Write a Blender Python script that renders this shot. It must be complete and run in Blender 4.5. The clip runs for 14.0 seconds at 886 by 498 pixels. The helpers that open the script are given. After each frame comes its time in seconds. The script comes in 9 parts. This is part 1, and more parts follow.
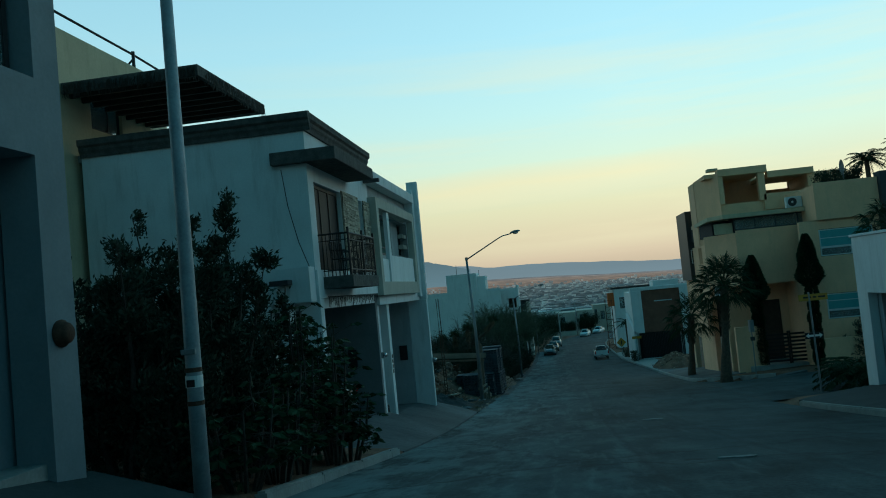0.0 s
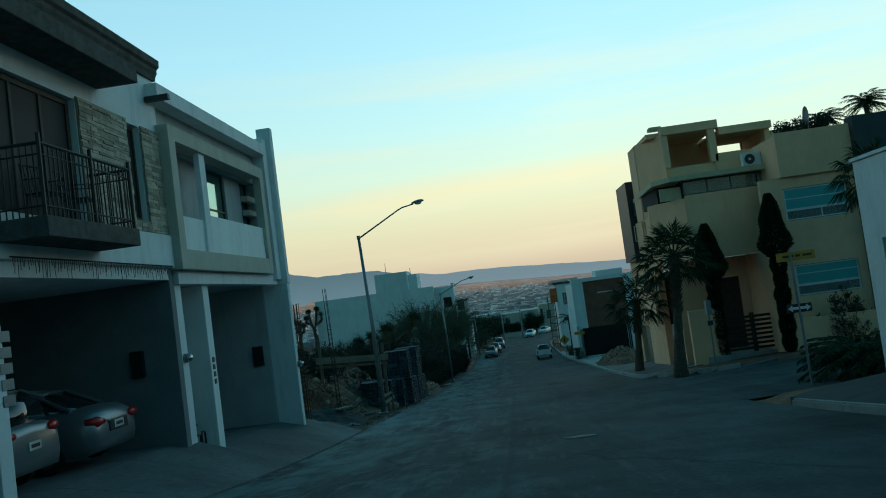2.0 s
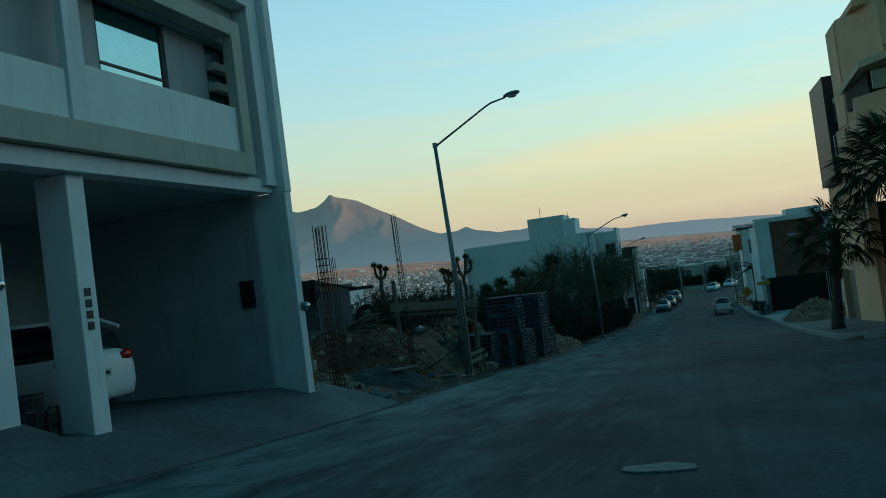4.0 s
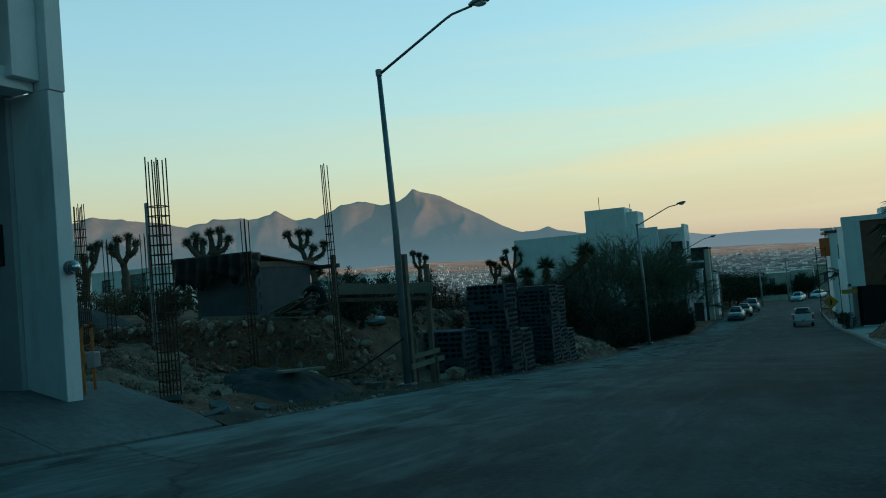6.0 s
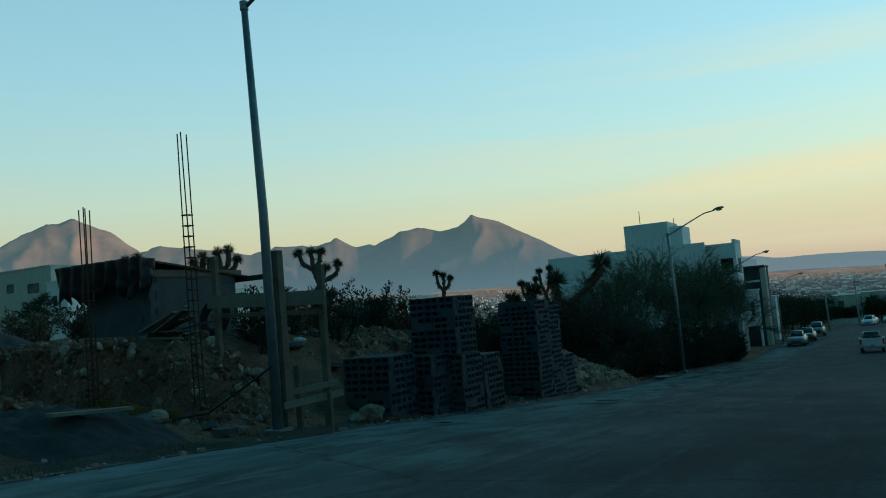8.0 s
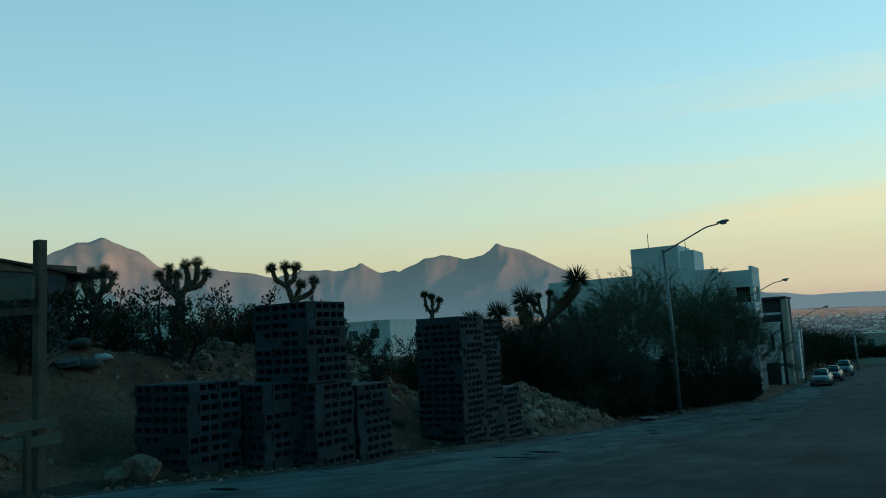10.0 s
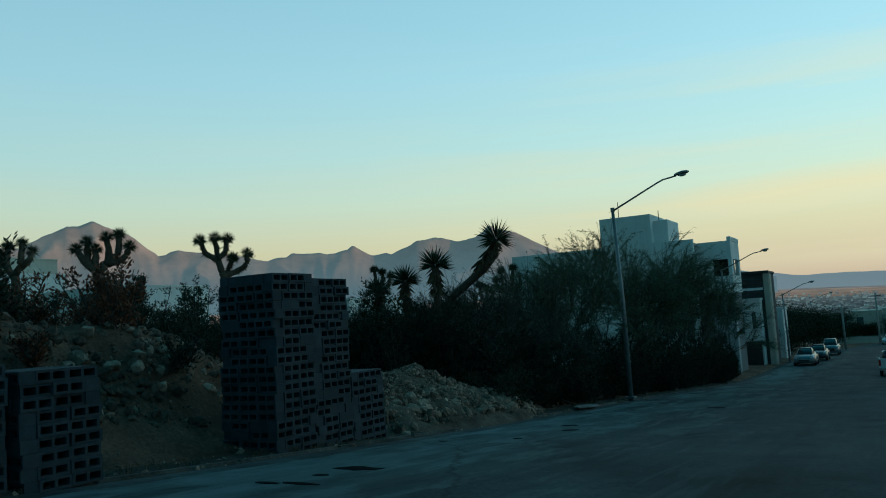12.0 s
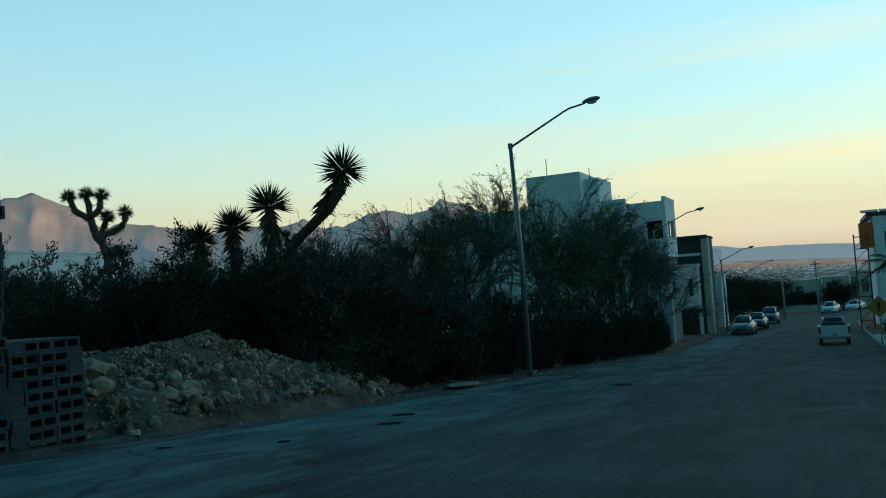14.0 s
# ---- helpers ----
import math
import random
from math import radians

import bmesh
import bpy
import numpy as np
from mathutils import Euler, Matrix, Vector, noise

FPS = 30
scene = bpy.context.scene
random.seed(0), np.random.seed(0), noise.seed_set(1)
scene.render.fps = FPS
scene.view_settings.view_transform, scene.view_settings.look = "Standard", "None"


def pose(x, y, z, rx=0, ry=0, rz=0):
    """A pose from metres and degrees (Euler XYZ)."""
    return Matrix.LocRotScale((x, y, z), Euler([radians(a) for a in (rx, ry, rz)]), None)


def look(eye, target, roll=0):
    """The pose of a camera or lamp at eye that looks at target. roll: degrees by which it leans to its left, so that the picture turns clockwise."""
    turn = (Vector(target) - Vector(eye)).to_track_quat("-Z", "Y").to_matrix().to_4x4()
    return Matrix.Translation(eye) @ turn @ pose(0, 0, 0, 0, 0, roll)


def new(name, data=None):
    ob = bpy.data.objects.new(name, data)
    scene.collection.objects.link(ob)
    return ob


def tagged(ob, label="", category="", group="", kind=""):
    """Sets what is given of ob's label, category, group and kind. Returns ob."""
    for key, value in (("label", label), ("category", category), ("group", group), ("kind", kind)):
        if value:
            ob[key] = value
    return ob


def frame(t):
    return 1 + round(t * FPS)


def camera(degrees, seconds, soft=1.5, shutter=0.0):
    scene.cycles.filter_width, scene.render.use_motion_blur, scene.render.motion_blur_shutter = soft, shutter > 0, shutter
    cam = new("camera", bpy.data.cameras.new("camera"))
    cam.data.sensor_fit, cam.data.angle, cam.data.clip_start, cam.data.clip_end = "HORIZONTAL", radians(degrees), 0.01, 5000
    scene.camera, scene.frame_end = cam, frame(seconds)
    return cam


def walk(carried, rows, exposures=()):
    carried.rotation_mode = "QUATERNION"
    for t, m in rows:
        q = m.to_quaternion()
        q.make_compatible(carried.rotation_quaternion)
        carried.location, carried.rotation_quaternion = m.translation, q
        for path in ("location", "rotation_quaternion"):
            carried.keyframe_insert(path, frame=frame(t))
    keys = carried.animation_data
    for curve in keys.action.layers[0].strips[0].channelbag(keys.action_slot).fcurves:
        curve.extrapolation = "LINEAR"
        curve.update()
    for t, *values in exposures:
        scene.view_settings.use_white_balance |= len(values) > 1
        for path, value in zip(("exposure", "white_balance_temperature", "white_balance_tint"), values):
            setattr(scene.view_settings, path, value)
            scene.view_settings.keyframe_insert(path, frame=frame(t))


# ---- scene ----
cam = camera(58.3, 14.0, soft=1.0)
KELVIN, TINT = 5650, -4
EXPOSURES = [(0.0, 0.2), (0.5, 0.26), (1.5, 0.3), (2.0, 0.3), (3.0, 0.08), (7.0, 0.08), (11.0, 0.06), (12.5, 0.12), (14.0, 0.3)]
PATH = [
    (0, (1.038, 0.466, 0.665), (0.768, 2.444, 0.774), -5.5),
    (0.5, (1.175, 2.358, 0.417), (0.876, 4.332, 0.538), -6.3),
    (1, (1.503, 4.39, 0.126), (1.196, 6.361, 0.273), -7.3),
    (1.5, (1.924, 6.54, -0.19), (1.777, 8.532, -0.104), -7.0),
    (2, (2.376, 8.769, -0.516), (2.234, 10.761, -0.403), -7.6),
    (2.5, (2.82, 11.032, -0.842), (2.708, 13.023, -0.685), -8.0),
    (3, (3.237, 13.282, -1.158), (2.942, 15.257, -1.042), -7.7),
    (5.5, (4.786, 23.236, -2.45), (4.043, 25.092, -2.417), -5.8),
    (6, (4.999, 24.898, -2.643), (4.208, 26.733, -2.569), -4.7),
    (6.5, (5.181, 26.473, -2.816), (4.362, 28.294, -2.703), -5.2),
    (7, (5.331, 27.985, -2.973), (4.484, 29.792, -2.848), -5.1),
    (7.5, (5.449, 29.458, -3.115), (4.562, 31.245, -2.977), -5.1),
    (8, (5.534, 30.917, -3.244), (4.615, 32.687, -3.093), -4.9),
    (8.5, (5.586, 32.381, -3.365), (4.624, 34.126, -3.186), -3.7),
    (11, (5.558, 40.011, -3.917), (4.586, 41.744, -3.69), -3.1),
    (11.5, (5.559, 41.542, -4.032), (4.576, 43.277, -3.873), -3.3),
    (12, (5.578, 43.04, -4.153), (4.622, 44.788, -3.973), -3.6),
    (12.5, (5.608, 44.498, -4.281), (4.756, 46.305, -4.171), -3.1),
    (13, (5.626, 45.932, -4.418), (4.697, 47.698, -4.281), -3.7),
    (13.5, (5.587, 47.386, -4.567), (4.676, 49.16, -4.41), -3.4),
    (14, (5.411, 48.954, -4.729), (4.556, 50.759, -4.624), -3.8),
]
walk(cam, [(t, look(eye, target, roll)) for t, eye, target, roll in PATH], exposures=[(t, e, KELVIN, TINT) for t, e in EXPOSURES])

# ---- world, sun and ridge directions ----
SUN_AZ, SUN_EL = 78.0, 5.0


def node(nt, kind, x=0, y=0, **values):
    n = nt.nodes.new(kind)
    n.location = (x, y)
    for key, value in values.items():
        n.inputs[key.replace("_", " ")].default_value = value
    return n


def ramp(nt, stops, interpolation="LINEAR"):
    n = nt.nodes.new("ShaderNodeValToRGB")
    n.color_ramp.interpolation = interpolation
    els = n.color_ramp.elements
    while len(els) < len(stops):
        els.new(0.5)
    for e, (p, c) in zip(els, stops):
        e.position = p
        e.color = (*c, 1) if len(c) == 3 else c
    return n


def make_world():
    w = bpy.data.worlds.new("dusk_sky")
    scene.world = w
    w.use_nodes = True
    nt = w.node_tree
    nt.nodes.clear()
    sky = nt.nodes.new("ShaderNodeTexSky")
    sky.sky_type, sky.sun_disc = "NISHITA", False
    sky.sun_elevation, sky.sun_rotation = radians(SUN_EL), radians(SUN_AZ)
    sky.altitude, sky.air_density, sky.dust_density, sky.ozone_density = 1600, 1.0, 1.2, 1.4
    geo = nt.nodes.new("ShaderNodeTexCoord")
    sep = nt.nodes.new("ShaderNodeSeparateXYZ")
    nt.links.new(geo.outputs["Generated"], sep.inputs[0])
    # evening glow over the horizon, fading upward into pale blue
    glow = ramp(nt, [(0.0, (0.55, 0.40, 0.28)), (0.03, (0.72, 0.50, 0.34)), (0.06, (0.83, 0.63, 0.39)), (0.095, (0.88, 0.74, 0.44)),
                     (0.15, (0.80, 0.86, 0.64)), (0.21, (0.66, 0.86, 0.79)), (0.30, (0.54, 0.80, 0.86)), (0.42, (0.43, 0.69, 0.80)), (0.60, (0.06, 0.25, 0.33)), (1.0, (0.0, 0.14, 0.19))])
    nt.links.new(sep.outputs["Z"], glow.inputs[0])
    # thin, drawn-out veil cloud
    mp = nt.nodes.new("ShaderNodeMapping")
    mp.inputs["Scale"].default_value = (1.0, 1.0, 14.0)
    mp.inputs["Rotation"].default_value = (0.0, radians(4), 0.0)
    nt.links.new(geo.outputs["Generated"], mp.inputs[0])
    nz = node(nt, "ShaderNodeTexNoise", Scale=1.3, Detail=6.0, Roughness=0.55)
    nt.links.new(mp.outputs[0], nz.inputs["Vector"])
    veil = ramp(nt, [(0.50, (0, 0, 0)), (0.66, (1, 1, 1))])
    nt.links.new(nz.outputs["Fac"], veil.inputs[0])
    low = ramp(nt, [(0.02, (0, 0, 0)), (0.10, (1, 1, 1)), (0.22, (0.6, 0.6, 0.6)), (0.34, (0, 0, 0))])
    nt.links.new(sep.outputs["Z"], low.inputs[0])
    mul = nt.nodes.new("ShaderNodeMath")
    mul.operation = "MULTIPLY"
    nt.links.new(veil.outputs[0], mul.inputs[0])
    nt.links.new(low.outputs[0], mul.inputs[1])
    half = nt.nodes.new("ShaderNodeMath")
    half.operation = "MULTIPLY"
    half.inputs[1].default_value = 0.7
    # the veil thickens towards the afterglow
    east = nt.nodes.new("ShaderNodeMapRange")
    east.inputs["From Min"].default_value, east.inputs["From Max"].default_value = -0.55, 0.0
    east.inputs["To Min"].default_value, east.inputs["To Max"].default_value = 0.15, 1.0
    nt.links.new(sep.outputs["X"], east.inputs["Value"])
    thick = nt.nodes.new("ShaderNodeMath")
    thick.operation = "MULTIPLY"
    nt.links.new(mul.outputs[0], thick.inputs[0])
    nt.links.new(east.outputs[0], thick.inputs[1])
    nt.links.new(thick.outputs[0], half.inputs[0])
    cloud = nt.nodes.new("ShaderNodeMix")
    cloud.data_type = "RGBA"
    cloud.inputs["B"].default_value = (1.0, 0.83, 0.50, 1)
    nt.links.new(half.outputs[0], cloud.inputs["Factor"])
    nt.links.new(glow.outputs[0], cloud.inputs["A"])
    # a drawn-out bank of lit cloud low over the plain, broader towards the afterglow
    wav = node(nt, "ShaderNodeTexNoise", Scale=3.0, Detail=5.0, Roughness=0.6)
    mpb = nt.nodes.new("ShaderNodeMapping")
    mpb.inputs["Scale"].default_value = (1.0, 1.0, 9.0)
    nt.links.new(geo.outputs["Generated"], mpb.inputs[0])
    nt.links.new(mpb.outputs[0], wav.inputs["Vector"])

    def math_node(op, a, b, clamp=False):
        m = nt.nodes.new("ShaderNodeMath")
        m.operation, m.use_clamp = op, clamp
        for i, v in enumerate((a, b)):
            if isinstance(v, (int, float)):
                m.inputs[i].default_value = v
            else:
                nt.links.new(v, m.inputs[i])
        return m.outputs[0]

    def reach(a, b, lo, hi):
        mr = nt.nodes.new("ShaderNodeMapRange")
        mr.interpolation_type = "SMOOTHSTEP"
        mr.inputs["From Min"].default_value, mr.inputs["From Max"].default_value = a, b
        mr.inputs["To Min"].default_value, mr.inputs["To Max"].default_value = lo, hi
        nt.links.new(sep.outputs["X"], mr.inputs["Value"])
        return mr.outputs[0]
    off = math_node("SUBTRACT", math_node("ADD", sep.outputs["Z"], math_node("MULTIPLY", math_node("SUBTRACT", wav.outputs["Fac"], 0.5), 0.03)), reach(-0.36, 0.08, 0.119, 0.127))
    tall = reach(-0.40, 0.0, 0.006, 0.026)
    shape = math_node("SUBTRACT", 1.0, math_node("DIVIDE", math_node("ABSOLUTE", off, 0.0), tall), True)
    shape = math_node("MULTIPLY", math_node("POWER", shape, 0.8), reach(-0.42, -0.12, 0.0, 0.8))
    shape = math_node("MULTIPLY", shape, reach(0.30, 0.08, 0.0, 1.0))
    bank = nt.nodes.new("ShaderNodeMix")
    bank.data_type = "RGBA"
    bank.inputs["B"].default_value = (1.0, 0.80, 0.46, 1)
    nt.links.new(shape, bank.inputs["Factor"])
    nt.links.new(cloud.outputs["Result"], bank.inputs["A"])
    cloud = bank
    # the physical sky carries the light; the evening glow tints it
    bright = nt.nodes.new("ShaderNodeMix")
    bright.data_type, bright.blend_type = "RGBA", "MIX"
    bright.inputs["Factor"].default_value = 0.86
    skyk = nt.nodes.new("ShaderNodeVectorMath")
    skyk.operation = "SCALE"
    skyk.inputs["Scale"].default_value = 0.09
    nt.links.new(sky.outputs[0], skyk.inputs[0])
    nt.links.new(skyk.outputs[0], bright.inputs["A"])
    nt.links.new(cloud.outputs["Result"], bright.inputs["B"])
    # night rises opposite the afterglow
    dusk = ramp(nt, [(0.0, (0.21, 0.37, 0.41)), (0.40, (0.25, 0.41, 0.45)), (0.62, (1, 1, 1))])
    half2 = nt.nodes.new("ShaderNodeMapRange")
    half2.inputs["From Min"].default_value, half2.inputs["From Max"].default_value = -1.0, 1.0
    nt.links.new(sep.outputs["Y"], half2.inputs["Value"])
    nt.links.new(half2.outputs[0], dusk.inputs[0])
    fade = nt.nodes.new("ShaderNodeMix")
    fade.data_type, fade.blend_type = "RGBA", "MULTIPLY"
    fade.inputs["Factor"].default_value = 1.0
    nt.links.new(bright.outputs["Result"], fade.inputs["A"])
    nt.links.new(dusk.outputs[0], fade.inputs["B"])
    # the glow is strongest towards the sunset side
    side = nt.nodes.new("ShaderNodeMapRange")
    side.inputs["From Min"].default_value, side.inputs["From Max"].default_value = -0.85, 0.1
    side.inputs["To Min"].default_value, side.inputs["To Max"].default_value = 0.80, 1.03
    nt.links.new(sep.outputs["X"], side.inputs["Value"])
    bg = node(nt, "ShaderNodeBackground")
    nt.links.new(side.outputs[0], bg.inputs["Strength"])
    nt.links.new(fade.outputs["Result"], bg.inputs["Color"])
    out = nt.nodes.new("ShaderNodeOutputWorld")
    nt.links.new(bg.outputs[0], out.inputs[0])


make_world()
sun_data = bpy.data.lights.new("sun", "SUN")
sun_data.energy, sun_data.angle, sun_data.color = 1.7, radians(0.5), (1.0, 0.62, 0.40)
sun = new("sun", sun_data)
_a, _e = radians(SUN_AZ), radians(SUN_EL)
sun.matrix_world = look((300 * math.sin(_a), 300 * math.cos(_a), 60), (300 * math.sin(_a) - math.sin(_a) * math.cos(_e), 300 * math.cos(_a) - math.cos(_a) * math.cos(_e), 60 - math.sin(_e)))

# ---- materials ----
def material(name, color, rough=0.85, metal=0.0, spread=0.18, scale=3.0, fine=40.0, bump=0.25, bump_scale=60.0, stain=None, island=0.0, spec=0.4, dist=0.01):
    """A worn surface: base colour varied at a coarse and a fine scale, with bump."""
    m = bpy.data.materials.new(name)
    m.use_nodes = True
    nt = m.node_tree
    b = nt.nodes["Principled BSDF"]
    b.inputs["Roughness"].default_value, b.inputs["Metallic"].default_value = rough, metal
    b.inputs["Specular IOR Level"].default_value = spec
    co = nt.nodes.new("ShaderNodeTexCoord")
    n1 = node(nt, "ShaderNodeTexNoise", Scale=scale, Detail=4.0, Roughness=0.6)
    n2 = node(nt, "ShaderNodeTexNoise", Scale=fine, Detail=3.0, Roughness=0.65)
    geo = nt.nodes.new("ShaderNodeNewGeometry")
    for n in (n1, n2):
        nt.links.new(geo.outputs["Position"], n.inputs["Vector"])
    c = Vector(color)
    lo, hi = c * (1 - spread), c * (1 + spread)
    r1 = ramp(nt, [(0.3, tuple(lo)), (0.7, tuple(hi))])
    nt.links.new(n1.outputs["Fac"], r1.inputs[0])
    r2 = ramp(nt, [(0.3, (1 - spread * 0.7,) * 3), (0.7, (1 + spread * 0.5,) * 3)])
    nt.links.new(n2.outputs["Fac"], r2.inputs[0])
    mix = nt.nodes.new("ShaderNodeMix")
    mix.data_type, mix.blend_type = "RGBA", "MULTIPLY"
    mix.inputs["Factor"].default_value = 1.0
    nt.links.new(r1.outputs[0], mix.inputs["A"])
    nt.links.new(r2.outputs[0], mix.inputs["B"])
    last = mix.outputs["Result"]
    if stain:
        # rain streaks and dirt, drawn out downward
        mp = nt.nodes.new("ShaderNodeMapping")
        mp.inputs["Scale"].default_value = (2.2, 2.2, 0.35)
        nt.links.new(geo.outputs["Position"], mp.inputs[0])
        n3 = node(nt, "ShaderNodeTexNoise", Scale=1.4, Detail=6.0, Roughness=0.7)
        nt.links.new(mp.outputs[0], n3.inputs["Vector"])
        r3 = ramp(nt, [(0.52, (0, 0, 0)), (0.75, (0.55, 0.55, 0.55))])
        nt.links.new(n3.outputs["Fac"], r3.inputs[0])
        mx = nt.nodes.new("ShaderNodeMix")
        mx.data_type = "RGBA"
        mx.inputs["B"].default_value = (*stain, 1)
        nt.links.new(r3.outputs[0], mx.inputs["Factor"])
        nt.links.new(last, mx.inputs["A"])
        last = mx.outputs["Result"]
    if island:
        src = nt.nodes.new("ShaderNodeObjectInfo").outputs["Random"] if island < 0 else geo.outputs["Random Per Island"]
        k = abs(island)
        r4 = ramp(nt, [(0.0, (1 - k,) * 3), (1.0, (1 + k,) * 3)])
        nt.links.new(src, r4.inputs[0])
        mx = nt.nodes.new("ShaderNodeMix")
        mx.data_type, mx.blend_type = "RGBA", "MULTIPLY"
        mx.inputs["Factor"].default_value = 1.0
        nt.links.new(last, mx.inputs["A"])
        nt.links.new(r4.outputs[0], mx.inputs["B"])
        last = mx.outputs["Result"]
    nt.links.new(last, b.inputs["Base Color"])
    if bump:
        nb = node(nt, "ShaderNodeTexNoise", Scale=bump_scale, Detail=5.0, Roughness=0.7)
        nt.links.new(geo.outputs["Position"], nb.inputs["Vector"])
        bp = node(nt, "ShaderNodeBump", Strength=bump, Distance=dist)
        nt.links.new(nb.outputs["Fac"], bp.inputs["Height"])
        nt.links.new(bp.outputs[0], b.inputs["Normal"])
    return m


def leaf_material(name, color, spread=0.45):
    m = material(name, color, rough=0.75, spread=0.2, scale=1.5, fine=9.0, bump=0, island=spread, spec=0.12)
    return m


def glass_material(name, tint=(0.75, 0.86, 0.86)):
    m = bpy.data.materials.new(name)
    m.use_nodes = True
    b = m.node_tree.nodes["Principled BSDF"]
    b.inputs["Base Color"].default_value = (*tint, 1)
    b.inputs["Roughness"].default_value = 0.03
    b.inputs["Transmission Weight"].default_value = 0.85
    b.inputs["IOR"].default_value = 1.45
    return m


def glow_material(name, color, strength):
    m = bpy.data.materials.new(name)
    m.use_nodes = True
    b = m.node_tree.nodes["Principled BSDF"]
    b.inputs["Base Color"].default_value = (*color, 1)
    b.inputs["Emission Color"].default_value = (*color, 1)
    b.inputs["Emission Strength"].default_value = strength
    b.inputs["Roughness"].default_value = 0.3
    return m


def backdrop_material(name, rock, air, thin, thick, top):
    """Distant land: rock lit by the sun and sky, with haze painted in as emission, denser in the low layers."""
    m = bpy.data.materials.new(name)
    m.use_nodes = True
    nt = m.node_tree
    b = nt.nodes["Principled BSDF"]
    b.inputs["Roughness"].default_value = 1.0
    b.inputs["Specular IOR Level"].default_value = 0.0
    geo = nt.nodes.new("ShaderNodeNewGeometry")
    nz = node(nt, "ShaderNodeTexNoise", Scale=0.006, Detail=8.0, Roughness=0.65)
    nt.links.new(geo.outputs["Position"], nz.inputs["Vector"])
    c = Vector(rock)
    r = ramp(nt, [(0.3, tuple(c * 0.65)), (0.7, tuple(c * 1.35))])
    nt.links.new(nz.outputs["Fac"], r.inputs[0])
    sep = nt.nodes.new("ShaderNodeSeparateXYZ")
    nt.links.new(geo.outputs["Position"], sep.inputs[0])
    # painted haze: the rock's own colour is faded out towards the low ground
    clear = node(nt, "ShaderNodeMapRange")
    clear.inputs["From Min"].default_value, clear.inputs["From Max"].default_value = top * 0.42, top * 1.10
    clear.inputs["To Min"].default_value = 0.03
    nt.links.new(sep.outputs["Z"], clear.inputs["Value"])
    haze_fade = nt.nodes.new("ShaderNodeVectorMath")
    haze_fade.operation = "SCALE"
    nt.links.new(r.outputs[0], haze_fade.inputs[0])
    nt.links.new(clear.outputs[0], haze_fade.inputs["Scale"])
    nt.links.new(haze_fade.outputs[0], b.inputs["Base Color"])
    # emission standing in for the haze, stronger low down
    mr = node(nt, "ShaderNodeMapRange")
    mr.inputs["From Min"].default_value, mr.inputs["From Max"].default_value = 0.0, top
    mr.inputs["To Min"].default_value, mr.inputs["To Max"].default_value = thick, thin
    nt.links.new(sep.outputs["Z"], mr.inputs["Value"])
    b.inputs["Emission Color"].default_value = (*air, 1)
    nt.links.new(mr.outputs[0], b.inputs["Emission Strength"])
    return m


WHITE = material("white_stucco", (0.74, 0.75, 0.75), 0.9, spread=0.06, scale=1.2, fine=25, bump=0.2, bump_scale=120, stain=(0.42, 0.42, 0.40))
WHITE2 = material("clean_white_render", (0.80, 0.81, 0.80), 0.85, spread=0.05, scale=0.8, fine=18, bump=0.12, bump_scale=90, stain=(0.55, 0.55, 0.53))
# grey render darkened so that its colour carries the shade of recessed walls
SHADEGREY = material("shade_grey_render", (0.20, 0.21, 0.215), 0.92, spread=0.12, scale=1.5, fine=22, bump=0.2, bump_scale=110)
FARDARK = material("charcoal_render", (0.075, 0.078, 0.082), 0.9, spread=0.15, scale=1.5, fine=22, bump=0.15)
# dull near-black pane: the darkness of the room behind is put into its colour
DIMPANE = material("dim_painted_pane", (0.016, 0.017, 0.019), 0.6, spread=0.2, bump=0, spec=0.2)
OCHREBOARD = material("ochre_form_board", (0.20, 0.12, 0.035), 0.85, spread=0.2, scale=3, fine=30, bump=0.3)
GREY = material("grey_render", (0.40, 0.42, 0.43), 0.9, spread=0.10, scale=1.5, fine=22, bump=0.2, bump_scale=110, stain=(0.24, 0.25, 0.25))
TAUPE = material("taupe_render", (0.50, 0.47, 0.40), 0.9, spread=0.08, scale=1.3, fine=22, bump=0.2, bump_scale=110, stain=(0.33, 0.30, 0.26))
BLUEGREY = material("blue_grey_render", (0.225, 0.255, 0.275), 0.9, spread=0.10, scale=1.6, fine=20, bump=0.25, bump_scale=100, stain=(0.20, 0.23, 0.25))
OCHRE = material("ochre_stucco", (0.85, 0.53, 0.325), 0.92, spread=0.08, scale=0.9, fine=18, bump=0.25, bump_scale=80, stain=(0.62, 0.42, 0.27))
CREAM = material("cream_stucco", (0.58, 0.50, 0.34), 0.92, spread=0.08, scale=1.0, fine=18, bump=0.2, bump_scale=80, stain=(0.38, 0.32, 0.2))
BEIGE = material("beige_stucco", (0.60, 0.56, 0.48), 0.92, spread=0.08, scale=1.0, fine=18, bump=0.2, bump_scale=80, stain=(0.4, 0.37, 0.32))
CONCRETE = material("concrete", (0.34, 0.34, 0.32), 0.93, spread=0.18, scale=1.2, fine=16, bump=0.35, bump_scale=50, stain=(0.2, 0.2, 0.19))
SLAB = material("smooth_concrete", (0.115, 0.127, 0.131), 0.9, spread=0.34, scale=0.5, fine=9, bump=0.15, bump_scale=40, stain=(0.10, 0.108, 0.11))
# stained concrete, its base colour darkened in place of shade on the ground
SHADESLAB = material("shade_toned_concrete", (0.055, 0.061, 0.062), 0.93, spread=0.25, scale=0.8, fine=14, bump=0.3, bump_scale=40, stain=(0.05, 0.054, 0.056))
